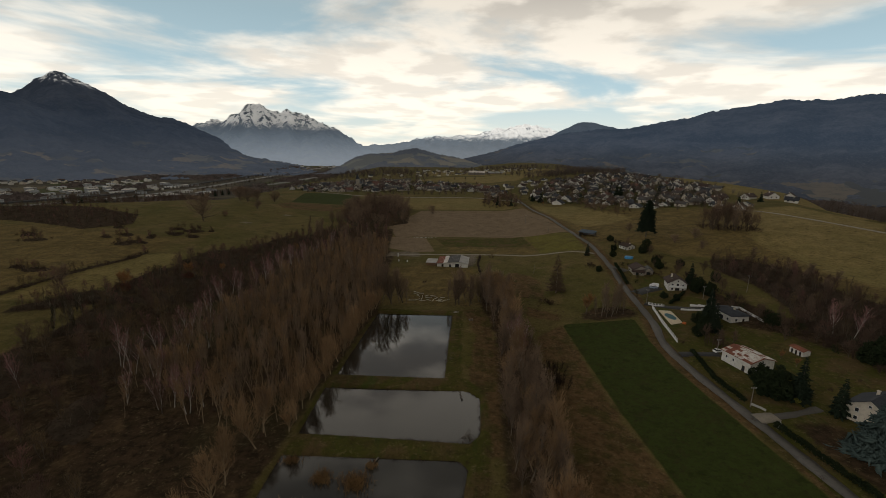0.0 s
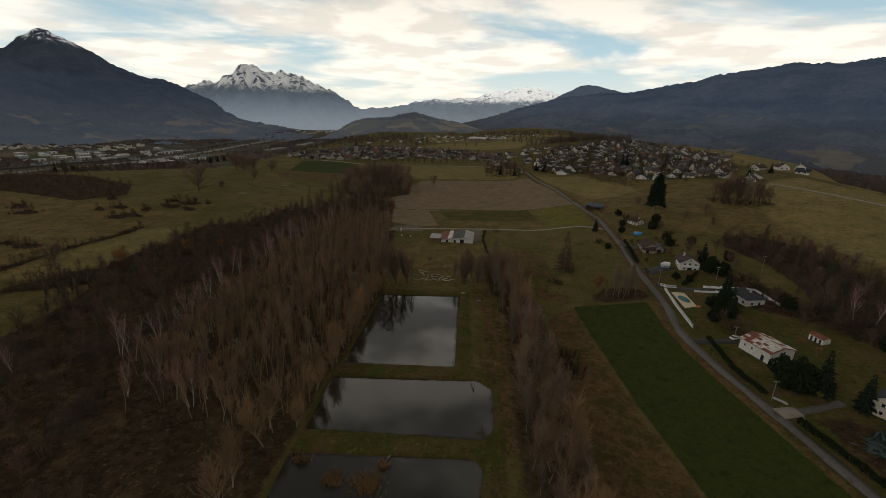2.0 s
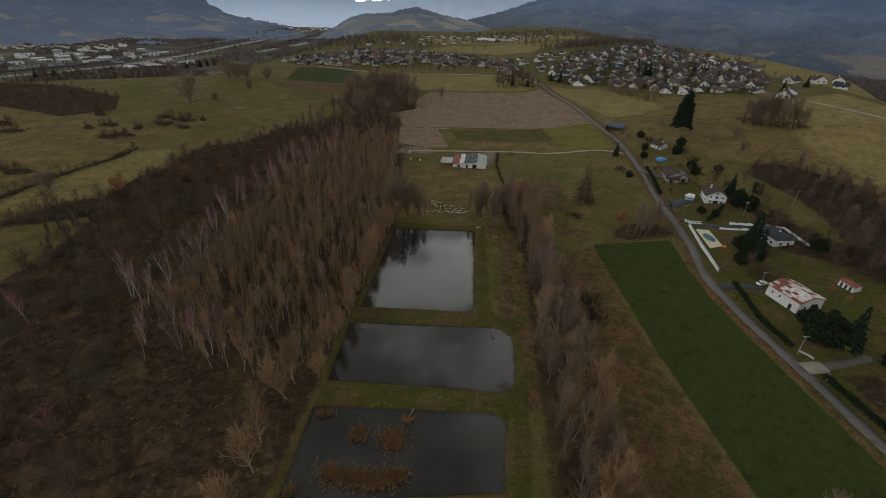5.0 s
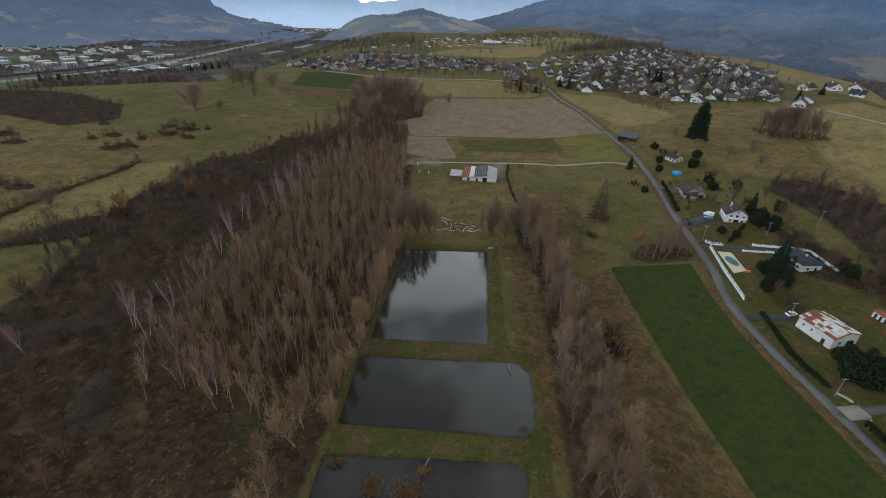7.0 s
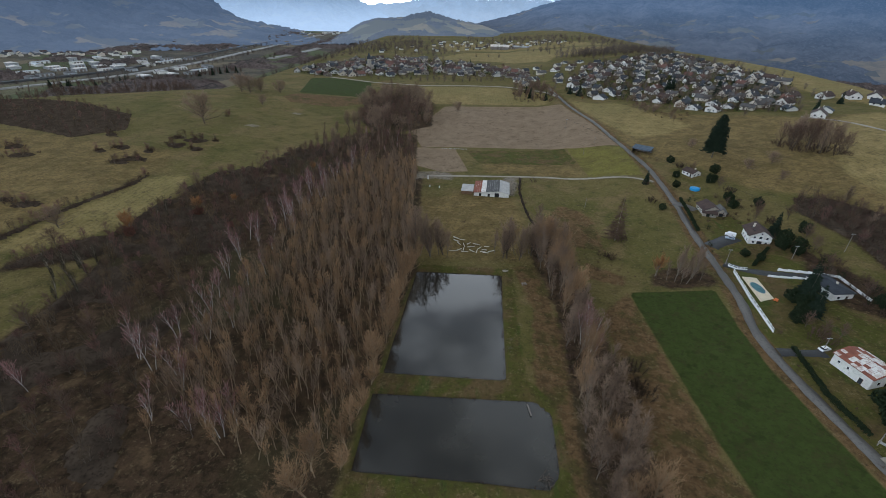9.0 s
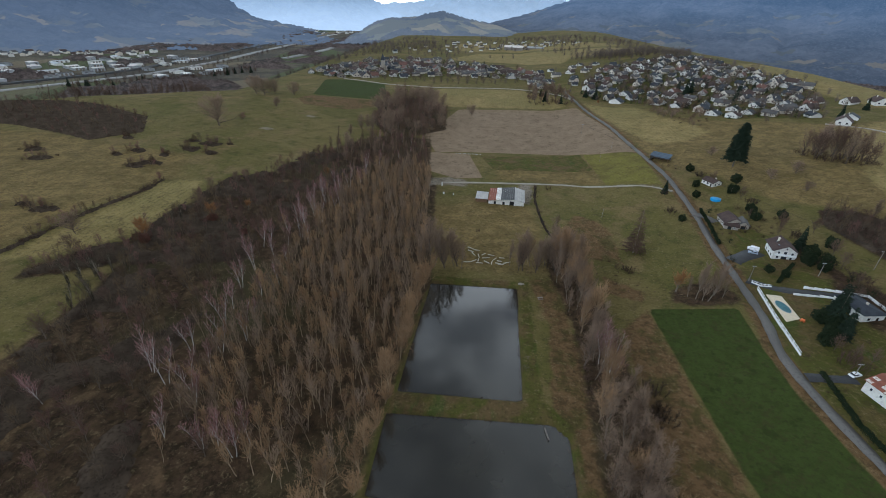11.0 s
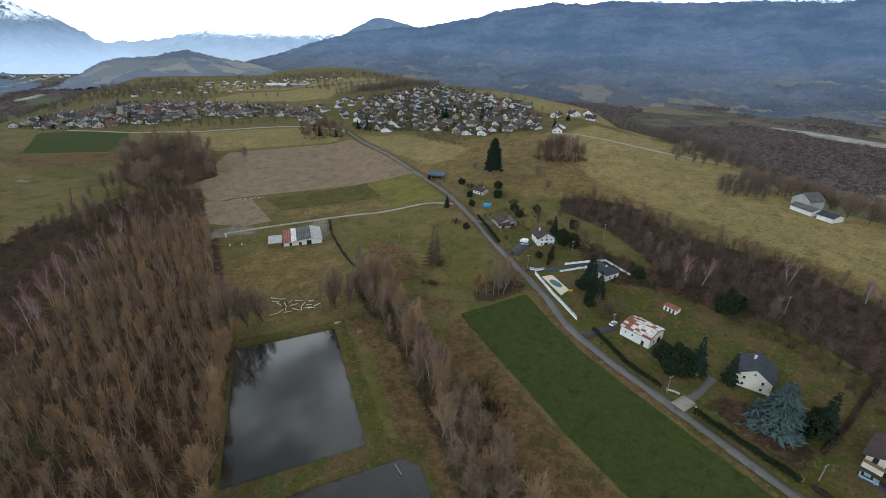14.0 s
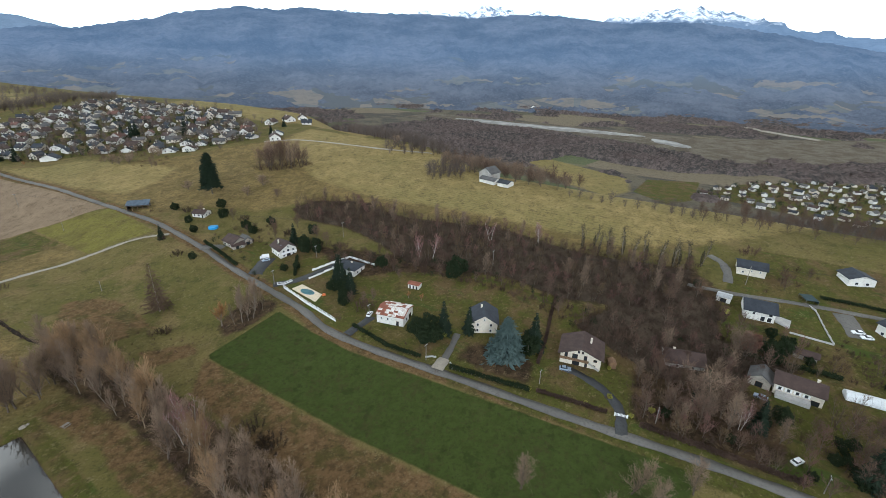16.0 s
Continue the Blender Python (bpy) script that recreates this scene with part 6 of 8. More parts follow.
shabby = house("white house with a low roof of rusty and white metal sheets", (148.1, 11.2), (151.5, -0.5), 11.0, 4.3, 1.5, "render_white", "rust", "x", front=((0.18, 2.0, 0.8, 1.0, 0), (0.42, 2.0, 0.8, 1.0, 0), (0.78, 0.0, 1.2, 2.2, 1)), right=((0.3, 1.4, 1.2, 1.2, 0), (0.7, 0.0, 2.6, 2.4, 1)), left=((0.4, 1.6, 1.0, 1.1, 0),), over=0.5)
rs = np.random.default_rng(5)
for i in range(7):
    for j in range(5):
        # single roofing sheets lie on both slopes
        for side in (-1, 1):
            if rs.random() < (0.25 if i < 2 else 0.72):
                u0 = -6.3 + i * 1.8
                v0 = 0.15 + j * 1.18
                slope = 1.5 / 5.5
                z0, z1 = 5.8 - slope * v0, 5.8 - slope * (v0 + 1.12)
                s = Shape()
                s.add([(u0, side * v0, z0 + 0.24), (u0 + 1.7, side * v0, z0 + 0.24), (u0 + 1.7, side * (v0 + 1.12), z1 + 0.24), (u0, side * (v0 + 1.12), z1 + 0.24),
                       (u0, side * v0, z0 + 0.28), (u0 + 1.7, side * v0, z0 + 0.28), (u0 + 1.7, side * (v0 + 1.12), z1 + 0.28), (u0, side * (v0 + 1.12), z1 + 0.28)],
                      [(3, 2, 1, 0), (4, 5, 6, 7), (0, 1, 5, 4), (1, 2, 6, 5), (2, 3, 7, 6), (3, 0, 4, 7)])
                part("roof_sheet", s, M["tin_white"], shabby)
house("little white garden shed with three doors and a rusty roof", (177.8, 17.1), (178.9, 11.5), 3.4, 2.3, 0.6, "render_white", "rust", "x", front=((0.2, 0.0, 0.8, 1.9, 1), (0.5, 0.0, 0.8, 1.9, 1), (0.8, 0.0, 0.8, 1.9, 1)), over=0.3, name="garden_shed")
house("cream house with a steep blue-grey roof", (163.6, -26.2), (168.8, -35.6), 11.5, 5.0, 3.4, "render_cream", "roof_slate", "y", front=((0.25, 0.9, 1.0, 1.2, 0), (0.75, 0.9, 1.0, 1.2, 0), (0.25, 3.4, 1.0, 1.3, 0), (0.75, 3.4, 1.0, 1.3, 0), (0.5, 6.0, 0.8, 0.8, 0)), right=((0.25, 0.9, 1.0, 1.2, 0), (0.6, 0.9, 1.0, 1.2, 0), (0.6, 3.4, 1.0, 1.3, 0)), left=((0.4, 0.9, 1.0, 1.2, 0),), stack=(-1.2, 2.0, 0.6), over=0.7)
big = house("cream chalet with a brown roof, long balcony and outside stair", (166.2, -63.2), (169.4, -77.3), 11.5, 4.6, 3.0, "render_cream", "roof_brown", "y", front=((0.14, 2.9, 1.2, 2.0, 0), (0.36, 2.9, 2.0, 2.0, 0), (0.62, 2.9, 1.2, 2.0, 0), (0.86, 3.0, 1.3, 1.1, 0), (0.44, 5.5, 0.8, 1.0, 0), (0.54, 5.5, 0.8, 1.0, 0), (0.4, 0.0, 2.6, 2.1, 1), (0.65, 0.0, 1.0, 2.0, 1), (0.85, 0.8, 1.0, 0.9, 0)), right=((0.4, 3.0, 1.2, 1.2, 0),), left=((0.3, 3.0, 1.2, 1.2, 0), (0.7, 3.0, 1.2, 1.2, 0)), over=1.0, stack=(3.0, 1.0, 0.9), frame_mat="wood")
part("balcony", Shape().box(-7.4, 3.0, -1.2, 0, 2.55, 2.7, 0, (0, -5.75, 0)).box(-7.4, 3.0, -1.2, -1.1, 2.7, 3.6, 0, (0, -5.75, 0)), M["wood"], big, "dark wooden balcony")
stair = Shape()
for i in range(13):
    stair.box(3.0 + i * 0.3, 3.3 + i * 0.3, -1.3, -0.1, 2.35 - i * 0.18, 2.53 - i * 0.18, 0, (0, -5.75, 0))
part("stair", stair, M["concrete"], big)
house("low wooden outhouse beside the chalet", (172.5, -79.8), (173.5, -82.0), 3.0, 2.2, 0.8, "wood", "wood", "y", name="outhouse", over=0.2)
house("brown-roofed house behind a screen of bare trees", (184.5, -97.0), (188.5, -109.5), 9.0, 2.8, 2.4, "render_grey", "roof_brown", "x", front=((0.3, 0.9, 1.2, 1.2, 0), (0.7, 0.9, 1.2, 1.2, 0)), stack=(-3.5, 0.5, 0.6))
long = house("long cream house with a brown roof and white shutters", (189.6, -129.8), (189.0, -143.2), 8.5, 4.2, 2.2, "render_cream", "roof_brown", "x", front=((0.12, 2.0, 1.0, 1.3, 0), (0.3, 2.0, 1.0, 1.3, 0), (0.48, 2.0, 1.0, 1.3, 0), (0.66, 2.0, 1.0, 1.3, 0), (0.85, 0.0, 2.4, 2.0, 1)), right=((0.5, 2.0, 1.0, 1.2, 0),), shutter="paint_white", stack=(4.5, 0.8, 0.7))
part("terrace", Shape().box(-6.0, 3.5, -2.6, 0, 0.0, 1.5, 0, (0, -4.25, 0)), M["concrete"], long)
house("tiled side wing with a stone gable", (190.5, -122.5), (189.6, -129.0), 7.0, 3.0, 2.2, "stone_wall", "roof_grey", "y", front=((0.5, 0.0, 2.2, 2.2, 1),))
white = house("white house with a dark slate roof and a paved terrace", (230.5, -119.4), (231.8, -130.0), 11.0, 4.4, 2.3, "render_white", "roof_slate", "x", front=((0.3, 2.6, 1.0, 1.0, 0), (0.62, 0.2, 1.6, 2.1, 0), (0.84, 0.2, 1.6, 2.1, 0), (0.84, 2.8, 1.4, 1.1, 0)), right=((0.3, 0.5, 1.2, 1.3, 0), (0.7, 2.6, 1.2, 1.2, 0)), over=0.9)
house("cream house with a dark slate roof and roof panels", (267.5, -114.8), (268.4, -126.4), 9.5, 4.0, 2.0, "render_cream", "roof_slate", "x", front=((0.2, 1.0, 1.0, 1.0, 0), (0.5, 2.2, 0.6, 0.8, 0), (0.8, 2.2, 0.8, 0.8, 0)), over=0.8)
house("white house with a dark roof beside a parking yard", (246.0, -163.5), (236.0, -172.0), 10.0, 5.0, 1.8, "render_white", "roof_slate", "x", front=((0.2, 1.0, 1.2, 1.3, 0), (0.5, 1.0, 1.2, 1.3, 0)), left=((0.3, 0.9, 1.2, 1.2, 0), (0.6, 3.0, 1.2, 1.2, 0)), over=0.6)
house("white house with a slate roof behind a long hedge", (280.0, -158.0), (284.0, -168.0), 9.0, 3.6, 1.9, "render_white", "roof_slate", "y", front=((0.3, 0.9, 1.4, 1.3, 0), (0.7, 0.9, 1.4, 1.3, 0)))
house("dark-roofed shed under bare trees", (183.0, -160.0), (183.5, -172.0), 8.0, 2.8, 1.6, "render_grey", "roof_slate", "x", front=((0.3, 0.9, 1.0, 1.0, 0),))
house("grey garden hut among bushes", (213.0, -136.0), (212.5, -143.0), 4.0, 2.2, 1.0, "wood_grey", "roof_brown", "x", front=((0.5, 0.0, 1.0, 1.9, 1),), name="garden_hut")
house("small white garage with a metal roof", (238.5, -108.5), (238.0, -114.0), 5.0, 2.4, 0.4, "render_white", "metal_grey", "x", front=((0.5, 0.0, 2.4, 2.0, 1),), name="garage", over=0.2)

# open blue-grey barn by the road
barn = thing("field_barn", "open timber barn with a blue-grey metal roof", "barn", pose(158.5, 236.5, height(157, 234), 0, 0, -36))
part("wall", Shape().box(-6.5, 6.5, 3.6, 3.8, -1, 4.0).box(-6.5, -6.3, -3.8, 3.8, -1, 3.8), M["wood_grey"], barn)
for i in range(5):
    part("post", Shape().box(-0.14, 0.14, -0.14, 0.14, -1, 3.3, 0, (-6.3 + i * 3.15, -3.7, 0)), M["wood"], barn)
s = Shape()
s.add([(-7, -4.6, 3.2), (7, -4.6, 3.2), (7, 4.4, 4.6), (-7, 4.4, 4.6), (-7, -4.6, 3.36), (7, -4.6, 3.36), (7, 4.4, 4.76), (-7, 4.4, 4.76)], [(3, 2, 1, 0), (4, 5, 6, 7), (0, 1, 5, 4), (1, 2, 6, 5), (2, 3, 7, 6), (3, 0, 4, 7)])
part("roof", s, M["sheet_blue"], barn)

# farm shed of three bays
z = height(38, 172)
shed = thing("farm_shed", "low farm shed with rusty red, white and grey fibre roofs", "shed", pose(29.5, 159.0, z, 0, 0, -4))


def shed_roof(q):
    return 2.3 + 2.0 * q / 16.5 if q < 16.5 else 4.3 - 1.7 * (q - 16.5) / 6.5


side = [(0.4, -0.5), (22.6, -0.5), (22.6, 2.55), (16.5, 4.15), (0.4, 2.2)]
s = Shape()
s.add([(q, 0.4, h) for q, h in side] + [(q, 20.6, h) for q, h in side], [(0, 1, 2, 3, 4), (9, 8, 7, 6, 5)] + [(i, 5 + i, 5 + (i + 1) % 5, (i + 1) % 5) for i in range(5)])
part("wall", s, M["render_white"], shed)
for mat, x0, x1 in (("rust", 0, 4.9), ("tin_white", 4.9, 8.0), ("roof_grey", 8.0, 16.5), ("concrete", 16.5, 23)):
    n = max(2, int((x1 - x0) / 1.2))
    for k in range(n):
        a, b = x0 + (x1 - x0) * k / n, x0 + (x1 - x0) * (k + 1) / n - 0.05
        for y0, y1 in ((-0.5, 6.9), (7.0, 13.9), (14.0, 21.2)):
            s = Shape()
            low = [(a, y0, shed_roof(a)), (b, y0, shed_roof(b)), (b, y1, shed_roof(b) + 0.05), (a, y1, shed_roof(a) + 0.05)]
            s.add(low + [(p, q, h + 0.09) for p, q, h in low], [(3, 2, 1, 0), (4, 5, 6, 7), (0, 1, 5, 4), (1, 2, 6, 5), (2, 3, 7, 6), (3, 0, 4, 7)])
            part("roof_panel", s, M[mat], shed)
for share in (0.2, 0.45):
    opening(shed, "door", share * 22, 0.4, 0, 1.5, 1.9, (0, -1), M["wood"], M["pane"])
# open doorway: a near-black slab on the wall, painted as the unlit inside
opening(shed, "doorway", 15.0, 0.4, 0, 2.8, 2.6, (0, -1), M["rubber"], M["rubber"], None, False)
annex = thing("lean_to", "flat pale-roofed lean-to beside the farm shed", "shed", pose(21.5, 161.0, z, 0, 0, -4))
part("wall", Shape().box(0.3, 7.2, 0.4, 12, -0.5, 2.2), M["wood"], annex)
part("roof", Shape().box(0, 7.8, 0, 12.5, 2.2, 2.4), M["concrete"], annex)

# hilltop farm
house("long low farm building with a grey tiled roof", (329.5, 62.0), (327.0, 48.0), 8.0, 3.0, 1.6, "render_white", "roof_grey", "x", name="farm_building")
house("farm barn with a steep grey roof", (340.0, 68.0), (338.0, 56.0), 12.0, 5.0, 4.0, "render_grey", "roof_grey", "y", name="farm_barn")
house("white farm shed with a dark roof", (327.0, 45.0), (326.0, 36.0), 9.0, 3.0, 1.6, "render_white", "roof_slate", "x", name="farm_shed_dark")

# ---- villages ----


def village_house(i):
    """A small house for the villages; windows and chimney are parts of it."""
    r = np.random.default_rng(200 + i)
    w, d, e, rise = r.uniform(10, 15), r.uniform(9, 11.5), r.uniform(2.3, 3.6), r.uniform(2.8, 4.2)
    wall = ["render_white", "render_white", "render_cream", "render_white", "stone_wall", "render_cream", "render_white", "render_grey"][i % 8]
    roof = ["roof_slate", "roof_brown", "roof_slate", "roof_slate", "roof_brown", "roof_grey", "roof_brown", "roof_red"][i % 8]
    words = {"render_white": "white", "render_cream": "cream", "render_grey": "grey", "stone_wall": "old stone"}[wall]
    rw = {"roof_slate": "dark slate", "roof_brown": "brown tiled", "roof_grey": "grey tiled", "roof_red": "red tiled"}[roof]
    h = thing("village_house", "%s village house with a %s roof" % (words, rw), "house", None, "village houses")
    along = "x" if i % 3 else "y"
    part("wall", gable_walls(w, d, e, rise, along, -3.0), M[wall], h)
    top = part("roof", gable_roof(w, d, e, rise, along, 0.9), M[roof], h)
    chimney(top, w * 0.18, d * 0.15, e, e + rise + 0.7, M["render_cream"])
    for face, size, off in (((0, -1), w, d / 2), ((1, 0), d, w / 2), ((-1, 0), d, w / 2)):
        for share in (0.28, 0.72):
            u = (share - 0.5) * size
            x, y = (u * -face[1] if face[1] else off * face[0], u * face[0] if face[0] else off * face[1])
            opening(h, "window", x, y, 0.9 if e < 4 else 2.9, 1.4, 1.4, face, M["pane"], M["pane"], None, False)
    return h


protos = [village_house(i) for i in range(8)]
VALLEY_LEFT = [(-1230, 900), (-1080, 1000), (-900, 1090), (-900, 1180), (-1040, 1130), (-1200, 1020)]
used = set()


def settle(poly, gap, seed, picks, base_turn, limit=400, scale=(0.85, 1.1), clear=()):
    r = np.random.default_rng(seed)
    for x, y in scatter(poly, gap, seed, limit, clear):
        if min(beside(np.array([x]), np.array([y]), ROAD)) < 9:
            continue
        i = picks[r.integers(len(picks))]
        m = pose(x, y, height(x, y) + 0.1, 0, 0, base_turn + r.choice([0, 90, 180, 270]) + r.normal(0, 14))
        s = r.uniform(*scale)
        if i not in used:
            used.add(i)
            protos[i].matrix_basis = m
            protos[i].scale = (s, s, s)
        else:
            k = s / protos[i].scale[0]
            copy_thing(protos[i], m @ Matrix.Diagonal((k, k, k, 1)))


settle(VILLAGE_RIGHT, 17.0, 301, [0, 1, 2, 3, 0, 6, 0, 1, 2, 5, 2, 3, 5, 7], 35, 215, (0.78, 1.04))
settle([(110, 600), (150, 520), (180, 620), (235, 700), (190, 740), (120, 700), (92, 650)], 22, 313, [0, 1, 2, 3, 5], 35, 30, (0.7, 0.95))
settle(VILLAGE_OLD, 13.5, 302, [0, 1, 2, 5, 3, 4, 5, 7, 4, 1], 20, 150, (0.78, 1.12))
settle([(330, 300), (372, 330), (345, 352), (322, 322)], 20, 303, [0, 1, 6], 60)
settle([(385, 395), (425, 360), (445, 400), (410, 425)], 20, 309, [0, 1], 60)


def far_houses(name, label, spots, seed, lo=0.9, hi=1.2):
    """Houses too far off to count, as one mesh with walls and roofs."""
    r = np.random.default_rng(seed)
    me_v, me_f, slot = [], [], []
    for x, y in spots:
        w, d, e, rise, a = r.uniform(9, 14), r.uniform(8, 10), r.uniform(3, 5.5), r.uniform(2, 3), r.uniform(0, 3.1)
        k = r.uniform(lo, hi)
        z = height(x, y)
        for shape, which in ((gable_walls(w, d, e, rise, "x", -3), r.integers(0, 2)), (gable_roof(w, d, e, rise, "x"), 2 + r.integers(0, 3))):
            base = len(me_v)
            c, s2 = math.cos(a), math.sin(a)
            me_v += [(x + k * (c * p - s2 * q), y + k * (s2 * p + c * q), z + k * t) for p, q, t in shape.v]
            me_f += [tuple(i + base for i in f) for f in shape.f]
            slot += [int(which)] * len(shape.f)
    me = bpy.data.meshes.new(name)
    me.from_pydata(me_v, [], me_f)
    for mat in ("render_white", "render_cream", "roof_slate", "roof_brown", "roof_grey"):
        me.materials.append(M[mat])
    me.polygons.foreach_set("material_index", slot)
    return tagged(new(name, me), label, "far houses", kind="stuff")


far_houses("far_houses_plateau", "distant hamlet houses on the plateau", scatter(HAMLET, 34, 304, 60) + scatter([(-180, 960), (20, 1060), (60, 1130), (-120, 1200), (-220, 1100)], 40, 236, 16), 1, 0.6, 0.85)
far_houses("far_houses_right", "distant valley village with white walls", scatter(VALLEY_RIGHT, 15.5, 305, 260), 2, 0.55, 0.85)
far_houses("far_houses_left", "distant pale houses at the mountain's foot", scatter(VALLEY_LEFT, 24, 306, 150) + scatter([(-1000, 1900), (-700, 2000), (-500, 2300), (-900, 2400)], 60, 307, 60) + scatter([(-1700, 700), (-1300, 500), (-1250, 900), (-1600, 1000)], 40, 312, 60), 3, 1.0, 1.4)
far_houses("far_houses_across", "distant pale houses across the right-hand valley", scatter([(1500, 500), (1700, 0), (1850, -100), (1800, 700)], 90, 308, 50), 4, 1.2, 1.8)

tower = thing("church", "old stone church tower with a pointed slate spire", "church", pose(-150, 700, height(-150, 700)))
part("tower", Shape().box(-3, 3, -3, 3, -2, 17), M["stone_wall"], tower)
part("nave", gable_walls(9, 20, 8, 4, "y").box(-0.1, 0.1, -0.1, 0.1, 0, 1), M["stone_wall"], tower).location = (0, 13, 0)
part("nave_roof", gable_roof(9, 20, 8, 4, "y"), M["roof_slate"], tower).location = (0, 13, 0)
s = Shape()
s.add([(-3.4, -3.4, 17), (3.4, -3.4, 17), (3.4, 3.4, 17), (-3.4, 3.4, 17), (0, 0, 28)], [(3, 2, 1, 0), (0, 1, 4), (1, 2, 4), (2, 3, 4), (3, 0, 4)])
part("spire", s, M["roof_slate"], tower)

hall = house("large farm hall with a pale metal roof", (70, 1120), (115, 1112), 28, 7, 4, "wood_grey", "tin_white", "x", name="farm_hall")
house("open cattle barn with a pale roof", (125, 1118), (165, 1112), 16, 5, 3, "wood_grey", "metal_grey", "x", name="cattle_barn")

# the works in the left-hand valley
WORKS = [(-900, 480), (-800, 640), (-690, 860), (-690, 1080), (-860, 1080), (-1010, 860), (-1120, 640), (-1050, 500)]
WORKS_NEAR = [(-625, 730), (-585, 740), (-545, 860), (-560, 960), (-610, 980), (-618, 860)]


def works_hall(i):
    r = np.random.default_rng(400 + i)
    w, d, e = r.uniform(18, 40), r.uniform(12, 20), r.uniform(4, 6.5)
    roof = ["tin_white", "metal_grey", "tin_white", "concrete", "roof_grey"][i % 5]
    h = thing("works_hall", "large pale flat-roofed works hall in the valley", "warehouse", None, "works halls")
    part("wall", Shape().box(-w / 2, w / 2, -d / 2, d / 2, -1, e), M["render_white" if i % 2 else "metal_grey"], h)
    part("roof", gable_roof(w, d, e, 1.2, "x", 0.3), M[roof], h)
    for k in range(3):
        opening(h, "door", (k - 1) * w * 0.28, -d / 2, 0, 4, 4.5, (0, -1), M["wood_grey"], M["pane"], None, False)
    return h


halls = [works_hall(i) for i in range(5)]
r = np.random.default_rng(9)
for k, (x, y) in enumerate(scatter(WORKS, 38, 310, 90) + scatter(WORKS_NEAR, 38, 311, 20)):
    m = pose(x, y, height(x, y), 0, 0, 62 + r.normal(0, 4) + r.choice([0, 90]))
    if k < 5:
        halls[k].matrix_basis = m
    else:
        copy_thing(halls[k % 5], m @ Matrix.Diagonal((1, 1, 1, 1)))


def bent(points, radius, n=4):
    """One continuous bent rod through the points."""
    s = Shape()
    pts = [Vector(p) for p in points]
    rings = []
    for i, p in enumerate(pts):
        d = (pts[min(i + 1, len(pts) - 1)] - pts[max(i - 1, 0)]).normalized()
        u = d.cross(Vector((0.31, 0.17, 0.93))).normalized()
        w = d.cross(u)
        rings += [p + (u * math.cos(6.2832 * k / n) + w * math.sin(6.2832 * k / n)) * radius for k in range(n)]
    faces = [(i * n + k, i * n + (k + 1) % n, (i + 1) * n + (k + 1) % n, (i + 1) * n + k) for i in range(len(pts) - 1) for k in range(n)]
    return s.add(rings, faces)


# ---- valleys: rivers, roads, far woods ----
ribbon("river", [(-1000, 120), (-880, 340), (-760, 560), (-655, 800), (-640, 1050), (-655, 1300), (-662, 1700), (-700, 2300), (-760, 3200)], 18, 1.0, M["river"], "pale wide river in the valley", 25.0, 2.0)
ribbon("motorway", [(-1070, 120), (-950, 340), (-830, 560), (-725, 800), (-712, 1050), (-728, 1300), (-735, 1700), (-780, 2300)], 15, 2.2, M["asphalt_dark"], "dual carriageway along the river", 25.0, 3.0)
ribbon("canal", [(-520, 1150), (-490, 1400), (-500, 1700)], 22, 1.2, M["river"], "pale side channel in the valley", 25.0, 2.0)
ribbon("lake", [(1108, 560), (1112, 500), (1101, 398), (1103, 300), (1108, 200), (1115, 97), (1112, 70)], 70, 1.0, M["river"], "shallow silvery lake among reed beds", 20.0, 2.0, 0.25)
ribbon("pool_far", [(1085, 50), (1050, 15), (1010, -30)], 50, 1.0, M["river"], "small shallow pool beside the lake", 12.0, 2.0, 0.35)
ribbon("embankment", [(1500, -100), (1380, -180), (1320, -260)], 18, 1.5, M["gravel"], "pale gravel road in the far valley", 25.0, 2.0)

for i in range(3):
    P["far%d" % i] = Plant("far_tree", "far bare trees", "tree", puff(120 + i, 9, 13, 170, 2.6), M["scrub"], M["twig_far"])
    P["vale%d" % i] = Plant("far_tree", "far bare trees", "tree", puff(130 + i, 12, 13, 44, 4.8), M["twig_valley"], M["twig_valley"])


FAR = ["far0", "far1", "far2"]
def field(x, y, scale, seed):
    return np.array([noise.noise(Vector((a * scale, b * scale, seed))) + 0.45 * noise.noise(Vector((a * scale * 2.7, b * scale * 2.7, seed + 5))) for a, b in zip(x.ravel(), y.ravel())]).reshape(x.shape)


